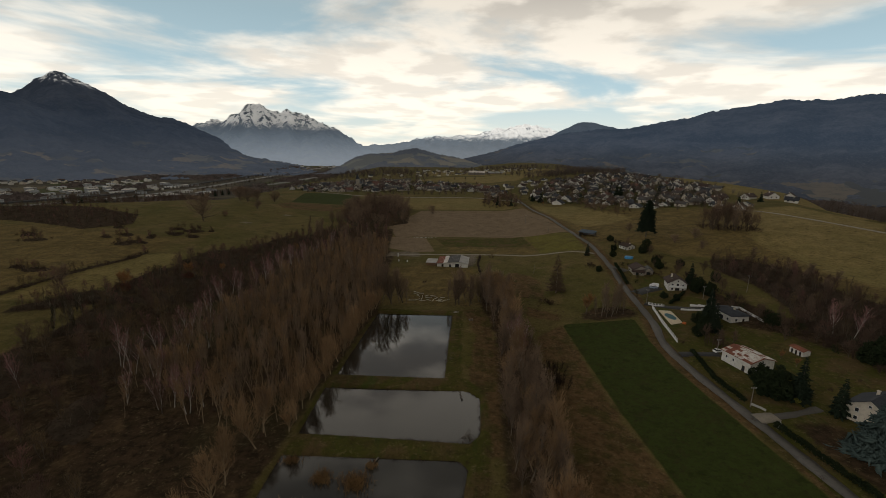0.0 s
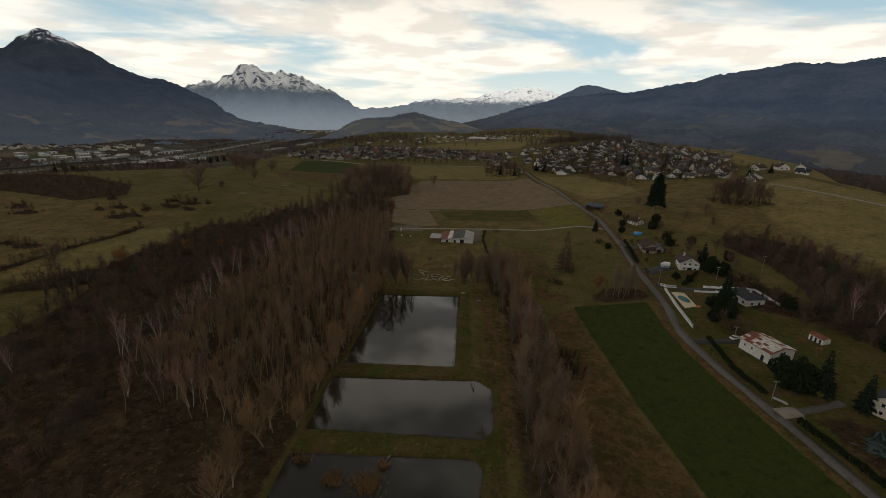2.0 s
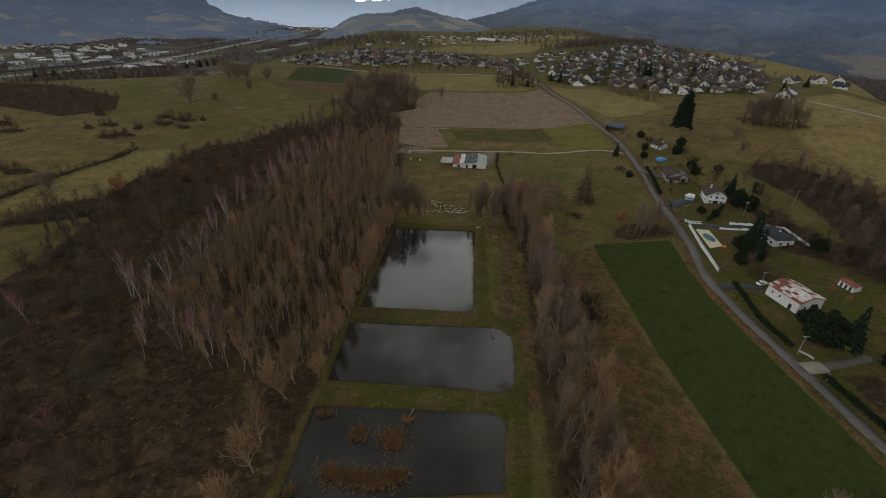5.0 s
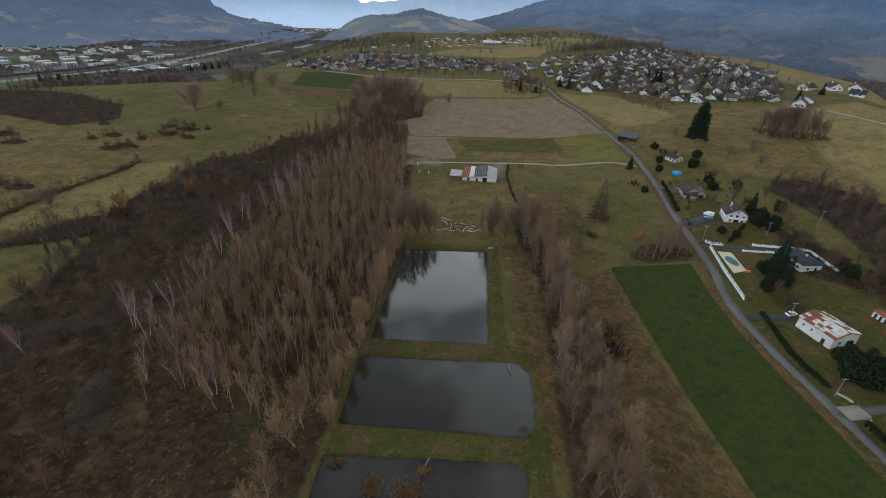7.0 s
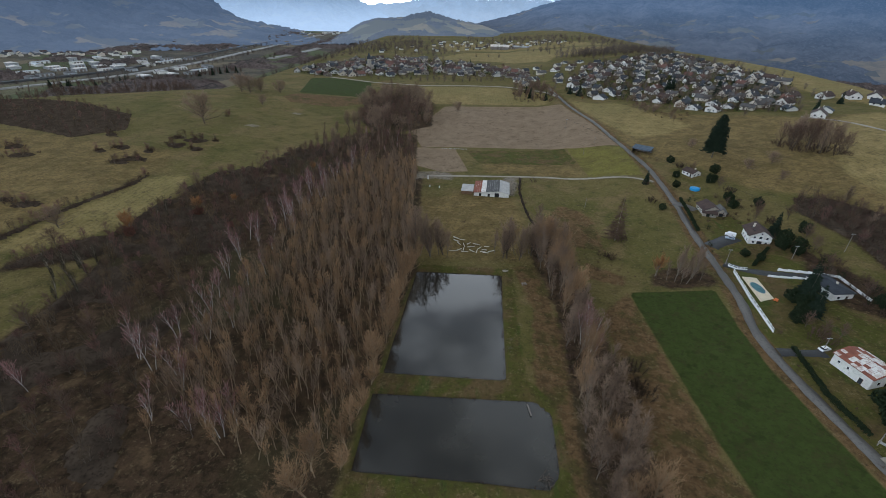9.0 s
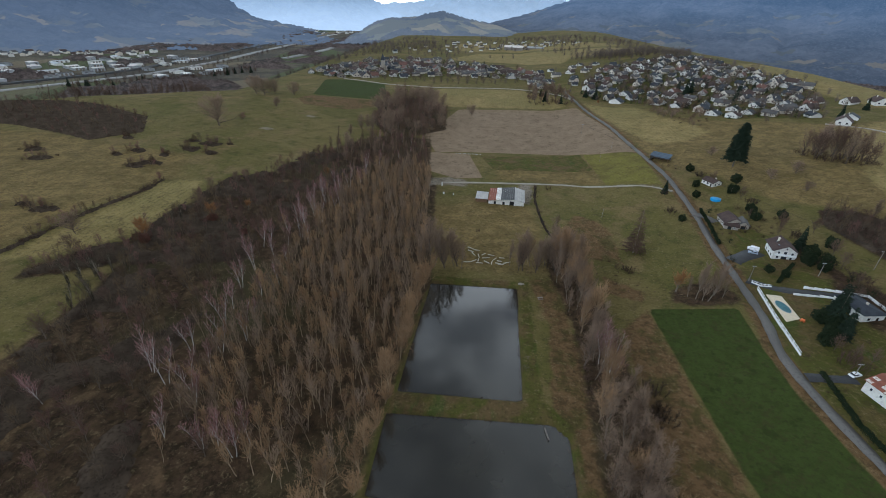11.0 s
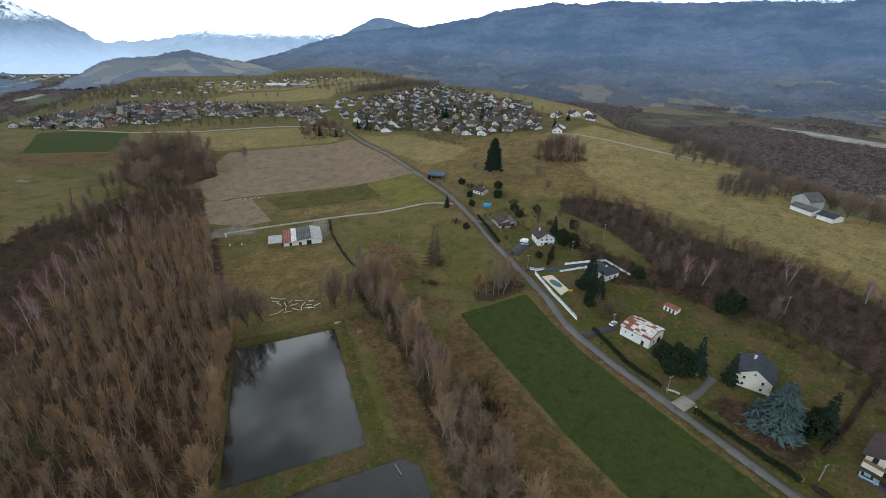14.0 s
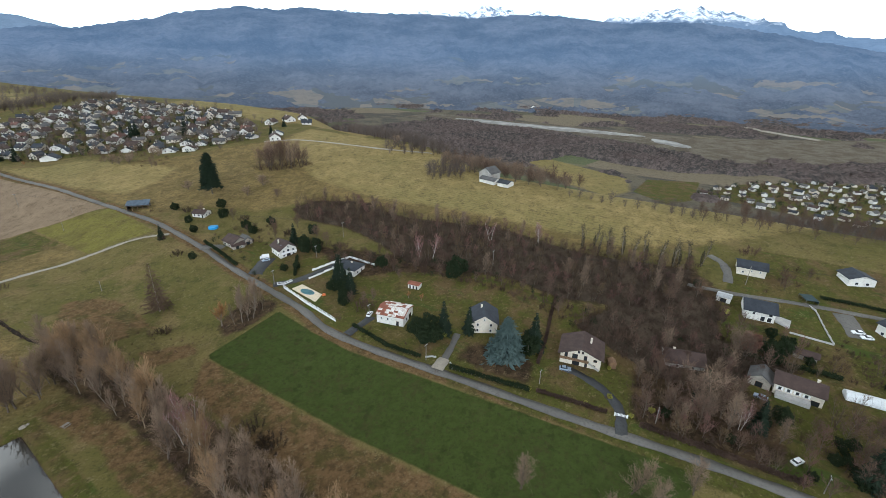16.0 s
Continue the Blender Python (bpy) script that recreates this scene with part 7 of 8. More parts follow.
def canopy(name, label, x0, x1, y0, y1, cell, tall, where, seed, material="twig_valley"):
    """Woods too far off to count: one uneven sheet of crowns that comes down to the land at every edge, with single crowns standing out of it."""
    r = np.random.default_rng(seed)
    X, Y = np.meshgrid(np.arange(x0, x1, cell), np.arange(y0, y1, cell))
    X, Y = X + r.uniform(-0.4, 0.4, X.shape) * cell, Y + r.uniform(-0.4, 0.4, X.shape) * cell
    w = np.clip(where(X, Y), -1, 1)
    w[0], w[-1], w[:, 0], w[:, -1] = -1, -1, -1, -1
    Z = ground_height(X, Y) + np.where(w > 0, np.minimum(1, 0.25 + w) * tall * (0.32 + 0.62 * r.random(X.shape) ** 1.4 + 0.25 * field(X, Y, 0.02, seed)), -1.0)
    k = np.arange(X.size).reshape(X.shape)
    q = np.stack([k[:-1, :-1], k[:-1, 1:], k[1:, 1:], k[1:, :-1]], -1).reshape(-1, 4)
    q = q[(w.ravel()[q] > 0).any(1)]
    keep, flat = np.unique(q, return_inverse=True)
    verts = np.stack([X, Y, Z], -1).reshape(-1, 3)[keep]
    tagged(new(name, array_mesh(name, verts, flat.reshape(-1, 4), M[material], True)), label, "far woods", kind="stuff")
    inner = np.argwhere(w > 0.05)
    pick = inner[r.random(len(inner)) < min(0.18, (cell / 20.0) ** 2)]
    return [("vale%d" % r.integers(3), float(X[i, j]), float(Y[i, j]), r.uniform(0, 6.28), r.uniform(0.5, 0.95) * tall / 11) for i, j in pick]


LAKE = [(1120, 640), (1112, 500), (1101, 398), (1103, 300), (1115, 97), (1066, 36), (1000, -40)]
BAND = [(1030, 440), (1030, 330), (1010, 190), (960, 40), (900, -60), (800, -110), (760, -40), (765, 40), (790, 130), (720, 200), (680, 420), (780, 600), (950, 600)]
MARSH_EDGE = [(640, -430), (860, -440), (900, -260), (870, -200), (990, -330), (1150, -470), (900, -900), (560, -900), (560, -500)]


def woods_right(x, y):
    w = (field(x, y, 0.0050, 61.0) - 0.10) / 0.10
    far = np.clip((x - 1150) / 250, 0, 1)
    w = w + far * 0.5
    for poly in (BAND, MARSH_EDGE):
        w = np.maximum(w, inside(x, y, poly) / 12)
    w = np.minimum(w, np.where(beside(x, y, LAKE) < 46, -1, 1))
    for poly in (VALLEY_RIGHT, VALLEY_GOLD, VALLEY_GREEN):
        w = np.minimum(w, -inside(x, y, poly) / 12)
    w = np.minimum(w, np.maximum(-inside(x, y, REEDS) / 10, (field(x, y, 0.011, 7.0) - 0.42) / 0.1))
    return np.minimum(w, (-22 - land(x, y)) / 4)


def woods_beyond(x, y):
    return np.minimum((field(x, y, 0.0030, 65.0) + 0.16) / 0.12, 1)


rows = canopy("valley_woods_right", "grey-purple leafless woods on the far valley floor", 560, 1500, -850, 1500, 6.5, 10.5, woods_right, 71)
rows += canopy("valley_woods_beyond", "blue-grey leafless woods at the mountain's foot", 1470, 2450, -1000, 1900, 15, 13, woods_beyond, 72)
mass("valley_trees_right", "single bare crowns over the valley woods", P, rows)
RIVER = [(-1000, 120), (-880, 340), (-760, 560), (-655, 800), (-640, 1050), (-655, 1300), (-662, 1700), (-700, 2300), (-760, 3200)]


def woods_left(x, y):
    w = (field(x, y, 0.0040, 63.0) + 0.02) / 0.10
    w = np.minimum(w, (beside(x, y, RIVER) - 100) / 10)
    for poly in (WORKS, WORKS_NEAR, VALLEY_LEFT):
        w = np.minimum(w, np.maximum(-inside(x, y, poly) / 12, (field(x, y, 0.022, 6.0) - 0.04) / 0.1))
    return np.minimum(w, (-22 - land(x, y)) / 4)


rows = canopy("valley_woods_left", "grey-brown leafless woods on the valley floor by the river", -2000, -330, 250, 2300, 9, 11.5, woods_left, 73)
for side in (-34, 36, 120):
    line = [(-1000, 120), (-880, 340), (-760, 560), (-655, 800), (-640, 1050), (-655, 1300), (-662, 1700)]
    for (ax, ay), (bx, by) in zip(line, line[1:]):
        n = int(math.hypot(bx - ax, by - ay) / 13)
        rows += kinds(FAR, [(ax + (bx - ax) * k / n + side + rng.normal(0, 5), ay + (by - ay) * k / n + rng.normal(0, 5)) for k in range(n) if rng.random() > 0.15], 0.5, 1.0, 65 + side)
mass("river_trees", "rows of bare trees along the river", P, rows)
rows_works = kinds(FAR, scatter(WORKS, 22, 151) + scatter(WORKS_NEAR, 22, 152), 0.35, 0.75, 153)
rows_works += kinds(DARK + ["fir0", "poplar"], scatter([(-690, 640), (-662, 628), (-560, 694), (-505, 800), (-470, 900), (-480, 915), (-520, 830), (-575, 720)], 8, 154), 0.7, 1.2, 155)
mass("works_trees", "bare trees between the works halls", P, rows_works)
# closed sheets under the twigs, coloured as dark as the growth's shaded inside
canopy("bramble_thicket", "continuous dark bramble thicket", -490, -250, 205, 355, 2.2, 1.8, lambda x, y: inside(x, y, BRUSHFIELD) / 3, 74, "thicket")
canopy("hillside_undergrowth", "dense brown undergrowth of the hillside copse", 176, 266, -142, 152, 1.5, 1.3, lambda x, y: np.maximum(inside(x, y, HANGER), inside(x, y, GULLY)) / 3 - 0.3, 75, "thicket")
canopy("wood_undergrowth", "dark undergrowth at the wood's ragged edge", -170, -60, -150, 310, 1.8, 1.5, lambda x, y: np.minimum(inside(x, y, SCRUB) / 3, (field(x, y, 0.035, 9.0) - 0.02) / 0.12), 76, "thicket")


def clumps(x, y):
    w = np.full(x.shape, -1.0)
    for cx, cy, size in CLUMPS:
        w = np.maximum(w, (size - np.hypot(x - cx, (y - cy) * 1.5) + 5 * field(x, y, 0.12, cx)) / 3)
    return np.maximum(w, (1.6 - beside(x, y, FENCE) + 1.6 * field(x, y, 0.09, 3.0)) / 2)


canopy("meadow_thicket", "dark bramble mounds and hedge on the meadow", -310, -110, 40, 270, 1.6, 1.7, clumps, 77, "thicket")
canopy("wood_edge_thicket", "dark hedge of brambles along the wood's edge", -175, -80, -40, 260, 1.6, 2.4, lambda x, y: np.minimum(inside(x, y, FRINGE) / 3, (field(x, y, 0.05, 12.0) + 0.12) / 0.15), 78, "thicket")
brow = [(-300, 600), (-285, 760), (-250, 900), (-180, 1000), (-100, 1100), (-120, 1300), (-330, 1300), (-400, 800)]
rows = kinds(FAR, scatter(brow, 12, 66), 0.5, 1.0, 67)
east = [(398, 200), (384, 140), (404, 126), (440, 170), (456, 260), (430, 330), (408, 250)]
rows += kinds(FAR, scatter(east, 7.0, 68), 0.7, 1.3, 69)
rows += kinds(FAR, scatter([(500, 330), (540, 480), (560, 680), (580, 680), (560, 480), (520, 330)], 7, 70), 0.6, 0.95, 71)
rows += kinds(FAR, scatter([(420, -60), (440, -160), (440, -300), (620, -330), (560, -120), (480, -40)], 6.5, 72), 0.75, 1.25, 73)
rows += kinds(FAR, scatter([(250, 760), (340, 790), (380, 770), (400, 830), (260, 860), (180, 820)], 7, 74), 0.7, 1.25, 75)
rows += kinds(FAR, scatter([(20, 1320), (300, 1330), (380, 1200), (440, 1500), (0, 1600)], 26, 76), 0.7, 1.1, 77)
rows += kinds(FAR, [(x, y) for x, y in scatter([(-250, 940), (400, 880), (440, 1200), (420, 1560), (-230, 1560)], 17, 78) if noise.noise(Vector((x * 0.009, y * 0.009, 3.3))) > 0.16], 0.5, 1.1, 79)
rows += kinds(FAR, scatter([(-20, 585), (60, 590), (90, 630), (20, 660), (-100, 610), (-170, 600), (-120, 590)], 11, 80), 0.45, 0.75, 81)
FARMWOOD = [(344, 54), (348, 96), (366, 126), (392, 120), (400, 40), (376, -6), (342, -8), (336, 18), (343, 36)]
rows += kinds(["oak0", "oak1", "dark0", "dark2"], scatter(FARMWOOD, 8.5, 131), 0.8, 1.45, 132)
rows += kinds(FAR, scatter([(312, 96), (338, 122), (364, 100), (348, 80), (330, 74)], 4.5, 133), 0.5, 0.95, 134)
rows += kinds(["dark0", "dark2", "carr1", "carr3", "dark1"], scatter([(326, -92), (333, -180), (338, -260), (380, -270), (376, -190), (352, -90)], 6.4, 135), 0.6, 1.0, 136)
rows += kinds(FAR, scatter([(324, -8), (328, -50), (329, -92), (335, -92), (334, -50), (330, -8)], 5.5, 137), 0.4, 0.8, 138)
rows += kinds(FAR, scatter([(372, 150), (352, 176), (376, 196), (400, 190), (398, 156)], 7, 139), 0.5, 0.9, 140)
mass("plateau_woods", "leafless copses round the plateau villages", P, rows)

# trees among the village houses
for kind, x, y, turn, size in kinds(["fir0", "fir1", "bush0", "dark0", "dark1", "oak0", "bush1"], scatter(VILLAGE_RIGHT, 24, 82, 90), 0.4, 0.8, 83):
    P[kind].put(x + 6, y + 5, turn, size, "village garden trees")
for kind, x, y, turn, size in kinds(["fir0", "bush0", "dark0", "dark1", "oak0"], scatter(VILLAGE_OLD, 40, 84, 30), 0.5, 0.95, 85):
    P[kind].put(x + 6, y + 5, turn, size, "village garden trees")
for x, y, s in [(262, 470, 1.3), (270, 478, 1.2), (256, 480, 1.1), (306, 440, 1.3), (160, 478, 1.15), (150, 488, 0.9), (345, 335, 0.9), (392, 372, 0.9)]:
    P["fir%d" % (int(x) % 2)].put(x, y, x, s, "dark firs in the village")
rows = kinds(SHRUB + ["dark0", "oak1"], scatter([(194, 425), (200, 376), (213, 316), (232, 330), (246, 380), (226, 430), (204, 446)], 6.5, 86), 0.5, 0.85, 87)
rows += kinds(SHRUB + ["dark0"], scatter([(78, 458), (129, 456), (127, 500), (118, 560), (104, 585), (82, 540)], 6.0, 88), 0.7, 1.2, 89) + kinds(["grey0", "grey2", "fir0"], scatter([(84, 462), (129, 460), (127, 500), (112, 560), (90, 530)], 11, 230), 0.7, 1.0, 231)
rows += kinds(["far0", "far1", "far2"], scatter(VILLAGE_RIGHT, 13, 111), 0.45, 1.0, 112) + kinds(["far0", "far1", "far2"], scatter([(100, 560), (150, 500), (240, 380), (262, 322), (330, 310), (380, 370), (430, 500), (420, 660), (330, 790), (200, 740), (90, 700)], 19, 232), 0.4, 0.95, 233) + kinds(["far0", "far1", "far2"], scatter(VILLAGE_OLD, 24, 113), 0.4, 0.8, 114) + kinds(["far0", "far1", "far2"], [(x, y) for x, y in scatter([(-300, 620), (-215, 585), (-110, 600), (-30, 630), (110, 700), (60, 800), (-60, 900), (-260, 900)], 17, 234) if noise.noise(Vector((x * 0.013, y * 0.013, 7.1))) > 0.14], 0.4, 1.1, 235)
for i in range(2):
    P["yard%d" % i] = Plant("far_tree", "far garden shrubs", "shrub", puff(165 + i, 5, 4.5, 64, 1.7), M["scrub"], M["leaf_green" if i else "scrub"])
rows += kinds(["yard0", "yard1", "yard1"], scatter(VILLAGE_RIGHT, 7.2, 141), 0.5, 1.25, 142) + kinds(["yard0", "yard1", "yard1"], scatter(VILLAGE_OLD, 8, 143), 0.4, 0.95, 144)
rows += kinds(["yard0", "yard1"], scatter(VALLEY_RIGHT, 10, 239), 0.7, 1.6, 240) + kinds(FAR, scatter(VALLEY_RIGHT, 24, 241), 0.4, 0.8, 242)
mass("orchard_scrub", "bare orchard trees and scrub at the village edge", P, rows)
P["willow"].put(158, 452, 0.5, 0.55, "", "round orange-brown shrub beside the lane")

# ---- gardens along the road ----
for x, y, s, k in [(164, 50, 1.1, "spruce"), (161, 45, 1.05, "fir0"), (160, 38, 0.8, "fir1"), (151, -16, 1.0, "bush0"), (154, -12, 1.15, "bush1"), (148, -14, 0.85, "bush0"), (157, -17, 0.9, "fir1"),
                   (163.0, -25.5, 0.85, "spruce"), (168, -52, 0.95, "fir0"), (171, -50, 0.8, "bush1"), (196, 3, 1.0, "bush0"), (182, 104, 0.75, "fir0"), (178, 90, 0.8, "bush1"), (181, 84, 0.7, "bush0"),
                   (188, 42, 0.8, "bush1"), (172, -110, 0.8, "fir1"), (168, -126, 0.7, "fir0"), (176, -132, 0.75, "bush0"), (205, -130, 0.7, "bush1"), (158, 168, 0.6, "bush0"), (141, 173, 0.55, "fir1"), (185, 176, 0.5, "bush1"), (172, -160, 0.9, "fir0"), (162, -152, 1.0, "fir1"), (176, -172, 1.0, "bush0")]:
    P[k].put(x, y, x * 3.1 + y, s * (1.5 if "bush" in k else 1.25), "garden evergreens")
P["spruce_blue"].put(158.5, -44.5, 0.4, 1.25)
for x, y, s in [(146, -59.5, 0.8), (150, -78, 0.7), (157, -84, 0.9), (155.5, -18.5, 0.9), (152, -92, 0.8), (158, -97, 1.0), (172, -80, 0.8)]:
    P["bush_yellow"].put(x, y, x, s, "yellow garden bushes")
for x, y, s, k in [(152, 30, 0.55, "dark0"), (156, 26, 0.5, "dark1"), (160, 24, 0.5, "dark2"), (182, 26, 0.5, "dark0"), (190, 40, 0.55, "dark1"), (160, -102, 0.95, "dark0"), (166, -108, 1.0, "dark1"), (158, -110, 0.9, "dark2"), (167, -112, 1.15, "oak1"),
                   (168, -116, 0.95, "dark0"), (162, -118, 0.85, "grey1"), (176, -104, 0.85, "dark2"), (156, -104, 0.6, "grey0"), (174, -96, 0.8, "dark1"), (205, -118, 0.8, "oak0"), (181, 120, 0.45, "dark1"), (186, 126, 0.5, "dark0"), (176, 140, 0.4, "dark2"), (200, -128, 0.7, "dark1"), (216, -118, 0.8, "dark2"),
                   (166, -150, 0.8, "dark0"), (176, -148, 0.8, "dark2"), (112, -72, 0.75, "grey1"), (126, -98, 0.8, "grey0"), (120, -104, 0.85, "grey2"), (134, -112, 0.75, "grey1"), (116, -96, 0.7, "grey0")]:
    P[k].put(x, y, x * 2.3 + y, s * 1.15, "bare garden trees")
rows = kinds(["dark0", "carr2", "dark2", "carr0", "grey1"], scatter(GARDEN_WOOD, 5.6, 91, avoid=[([(182, -94), (196, -98), (192, -114), (182, -110)], 0.5)]), 0.6, 1.0, 92) + kinds(["tuft", "shrub0"], scatter(GARDEN_WOOD, 3.4, 93, avoid=[([(182, -94), (196, -98), (192, -114), (182, -110)], 0.5)]), 0.5, 1.1, 94)
CORNER = [(150, -140), (158, -146), (176, -142), (186, -150), (188, -180), (152, -180)]
rows += kinds(["dark0", "dark1", "bush0", "dark2"], scatter(CORNER, 7.5, 95), 0.6, 1.0, 96) + kinds(SHRUB, scatter(CORNER, 5.5, 97), 0.5, 1.0, 98)
UPPER = [(176, 62), (188, 100), (196, 60), (206, 8), (206, -40), (198, -70), (188, -66), (196, -30), (194, 6), (186, 30)]
rows += kinds(SHRUB, scatter(UPPER, 4.2, 99), 0.5, 1.0, 100) + kinds(["dark0", "dark2"], scatter(UPPER, 9, 101), 0.5, 0.8, 102)
rows += kinds(SHRUB, scatter(GARDENS, 13, 103, avoid=[([(144, 44), (156, 44), (156, 68), (144, 68)], 3)]), 0.2, 0.45, 104)
rows += kinds(SHRUB, scatter([(158, 120), (176, 116), (190, 136), (180, 152), (168, 150)], 5, 105), 0.4, 0.8, 106)
rows += kinds(SHRUB, scatter([(150, 226), (168, 206), (176, 196), (182, 200), (172, 218)], 6, 107), 0.3, 0.6, 108)
rows += kinds(SHRUB, scatter([(206, -100), (222, -104), (224, -134), (206, -140), (196, -130)], 5.5, 109), 0.4, 0.9, 110)
rows += kinds(["tuft", "shrub1", "yard1"], scatter(UPPER, 3.4, 157), 0.4, 0.9, 158) + kinds(["tuft", "yard1"], scatter([(142, 76), (158, 118), (172, 150), (160, 160), (152, 120)], 4.5, 159), 0.3, 0.7, 160)
rows += kinds(["tuft", "dark0", "tuft", "tuft"], scatter([(150, -134), (178, -132), (186, -146), (176, -150), (158, -148), (150, -142)], 4.0, 161), 0.5, 0.9, 162)
NEST = [(150, -94), (204, -94), (226, -112), (226, -132), (212, -150), (228, -186), (152, -186), (150, -140)]
LOTS = [([(160, -140), (186, -142), (186, -128), (160, -130)], 0.0), ([(186, -120), (200, -120), (200, -146), (186, -146)], 1.0), ([(182, -94), (198, -98), (198, -114), (182, -112)], 0.5), ([(192, -148), (206, -148), (206, -162), (192, -162)], 1.0), ([(181, -158), (194, -158), (194, -174), (181, -174)], 1.0)]
rows += kinds(CARR, scatter(NEST, 7.0, 226, avoid=LOTS), 0.45, 1.0, 227) + kinds(["bush0", "bush1"], scatter(NEST, 15.0, 228, avoid=LOTS), 0.35, 0.8, 229)
mass("garden_scrub", "tangled bare shrubs between the gardens", P, rows)
P["birch1"].put(165, -121, 0.4, 0.95, "", "pale bare birch in the garden copse")
P["willow"].put(172, 5, 0.6, 0.4, "", "small round orange garden shrub")
IVIED = [(257, -42.6, 1.0), (260, -48, 0.9), (257.5, -56, 1.05), (260, -63, 1.1), (258, -69, 0.9), (259, -74.5, 1.05), (258, -81.5, 0.95), (260, -87.5, 1.1), (261.5, -94, 1.05), (266.5, -99.5, 1.0), (255, -52, 0.8), (262, -90, 0.8)]
for i, (x, y, s) in enumerate(IVIED):
    P["ivied%d" % (i % 2)].put(x, y, x * 3 + y, s, "ivied trees at the pasture's edge")
for x, y, s, k in [(157.5, 47, 0.9, "bush0"), (159.5, 43, 1.0, "bush1"), (150.5, 33, 0.8, "bush0"), (153.5, 36, 0.9, "bush1"), (179, 92, 0.9, "bush0"), (183, 97, 1.0, "bush1"), (186, 90, 0.8, "bush0"), (158, 84, 0.6, "bush1"), (163, 80, 0.6, "bush0"), (149.8, -12.7, 1.2, "bush1"), (151, -8, 1.2, "bush0"), (200, 2.8, 1.5, "bush0"), (164.2, -51.3, 1.25, "bush1"), (246, -100, 0.6, "bush0"), (213, -133, 0.9, "bush1"), (210.5, -129, 1.0, "bush0"), (216, -134, 0.9, "bush0")]:
    P[k].put(x, y, x * 1.7 + y, s * 1.25, "garden evergreens")
for x, y, s in [(170.9, 11.6, 0.38), (209.5, -122.3, 0.85)]:
    P["willow" if s < 0.5 else "russet"].put(x, y, x, s, "", "small round orange garden shrub" if s < 0.5 else "")
for x, y, s, k in [(151, 23, 1.5, 0), (153.5, 25, 1.3, 1), (155.5, 21, 1.2, 2), (293, -120, 1.5, 0), (290, -117, 1.2, 1), (194, -77, 1.7, 2), (188, -73, 1.4, 0), (191, -81, 1.5, 1)]:
    P["shrub%d" % k].put(x, y, x + y, s, "large round bare shrubs")
rows = kinds(SHRUB + ["dark1"], scatter([(266, -130), (284, -134), (290, -146), (276, -148), (258, -134), (254, -126)], 4.0, 121), 0.4, 0.8, 122)
rows += kinds(SHRUB, scatter([(206, -142), (222, -140), (226, -176), (208, -178)], 3.4, 123), 0.4, 0.8, 124)
rows += kinds(SHRUB + ["dark1", "dark2"], scatter([(176, -148), (206, -148), (212, -180), (186, -190), (170, -180)], 4.6, 145, avoid=[([(192, -148), (206, -148), (206, -162), (192, -162)], 1.0), ([(181, -158), (194, -158), (194, -174), (181, -174)], 1.0)]), 0.4, 0.8, 146)
rows += kinds(SHRUB, scatter([(212, -144), (226, -150), (232, -150), (232, -182), (222, -182)], 3.2, 147), 0.35, 0.6, 148)
rows += kinds(SHRUB, scatter(DIRT, 5.5, 125), 0.2, 0.55, 126) + kinds(SHRUB, scatter([(252, -40), (262, -42), (268, -98), (256, -98)], 3.4, 127), 0.35, 0.75, 128)
rows += kinds(SHRUB + ["dark2", "carr0"], scatter([(196, -96), (208, -96), (216, -114), (206, -128), (196, -116)], 4.0, 129), 0.5, 0.9, 130)
mass("lane_thicket", "reddish-brown bare thicket round the lane and new houses", P, rows)

hedge("clipped green hedge along a garden", [(140.0, 17.5), (137.5, -4), (139.5, -18)], 1.5, 1.4, seed=21)
hedge("dark evergreen hedge behind a garden wall", [(140.5, -30.5), (143.0, -46), (145.5, -60)], 1.8, 1.6, seed=22)
hedge("low brown-green hedge along the road", [(146.5, -62), (148.5, -76), (149.5, -85)], 1.2, 1.4, "scrub", 23)
hedge("dark overgrown hedge along the road bank", [(149.6, -95), (151.0, -118), (152.6, -137)], 1.5, 1.8, "scrub", 31)
hedge("tall dark evergreen hedge beside a lawn", [(176, -146), (166, -148), (158, -150)], 2.2, 2.0, "leaf_green", 32)
hedge("dark evergreen hedge behind the long house", [(205, -122), (206, -136), (207, -150)], 1.8, 1.8, "leaf_green", 33)
hedge("dark hedge between two gardens", [(157, 74), (164, 82), (172, 90)], 1.6, 1.4, seed=24)
hedge("dark evergreen hedge beside the road", [(148, 110), (152, 132), (154, 150)], 1.7, 1.5, seed=25)
hedge("brown hedge between two lawns", [(160, -57), (176, -54), (192, -50), (206, -47)], 1.3, 1.2, "scrub", 26)
hedge("tall dark evergreen hedge below the new houses", [(209, -125), (212, -131), (214.5, -137)], 3.0, 2.6, seed=27)
hedge("long low clipped hedge behind the new houses", [(262, -147), (263.5, -160), (264, -182)], 1.3, 1.4, seed=28)

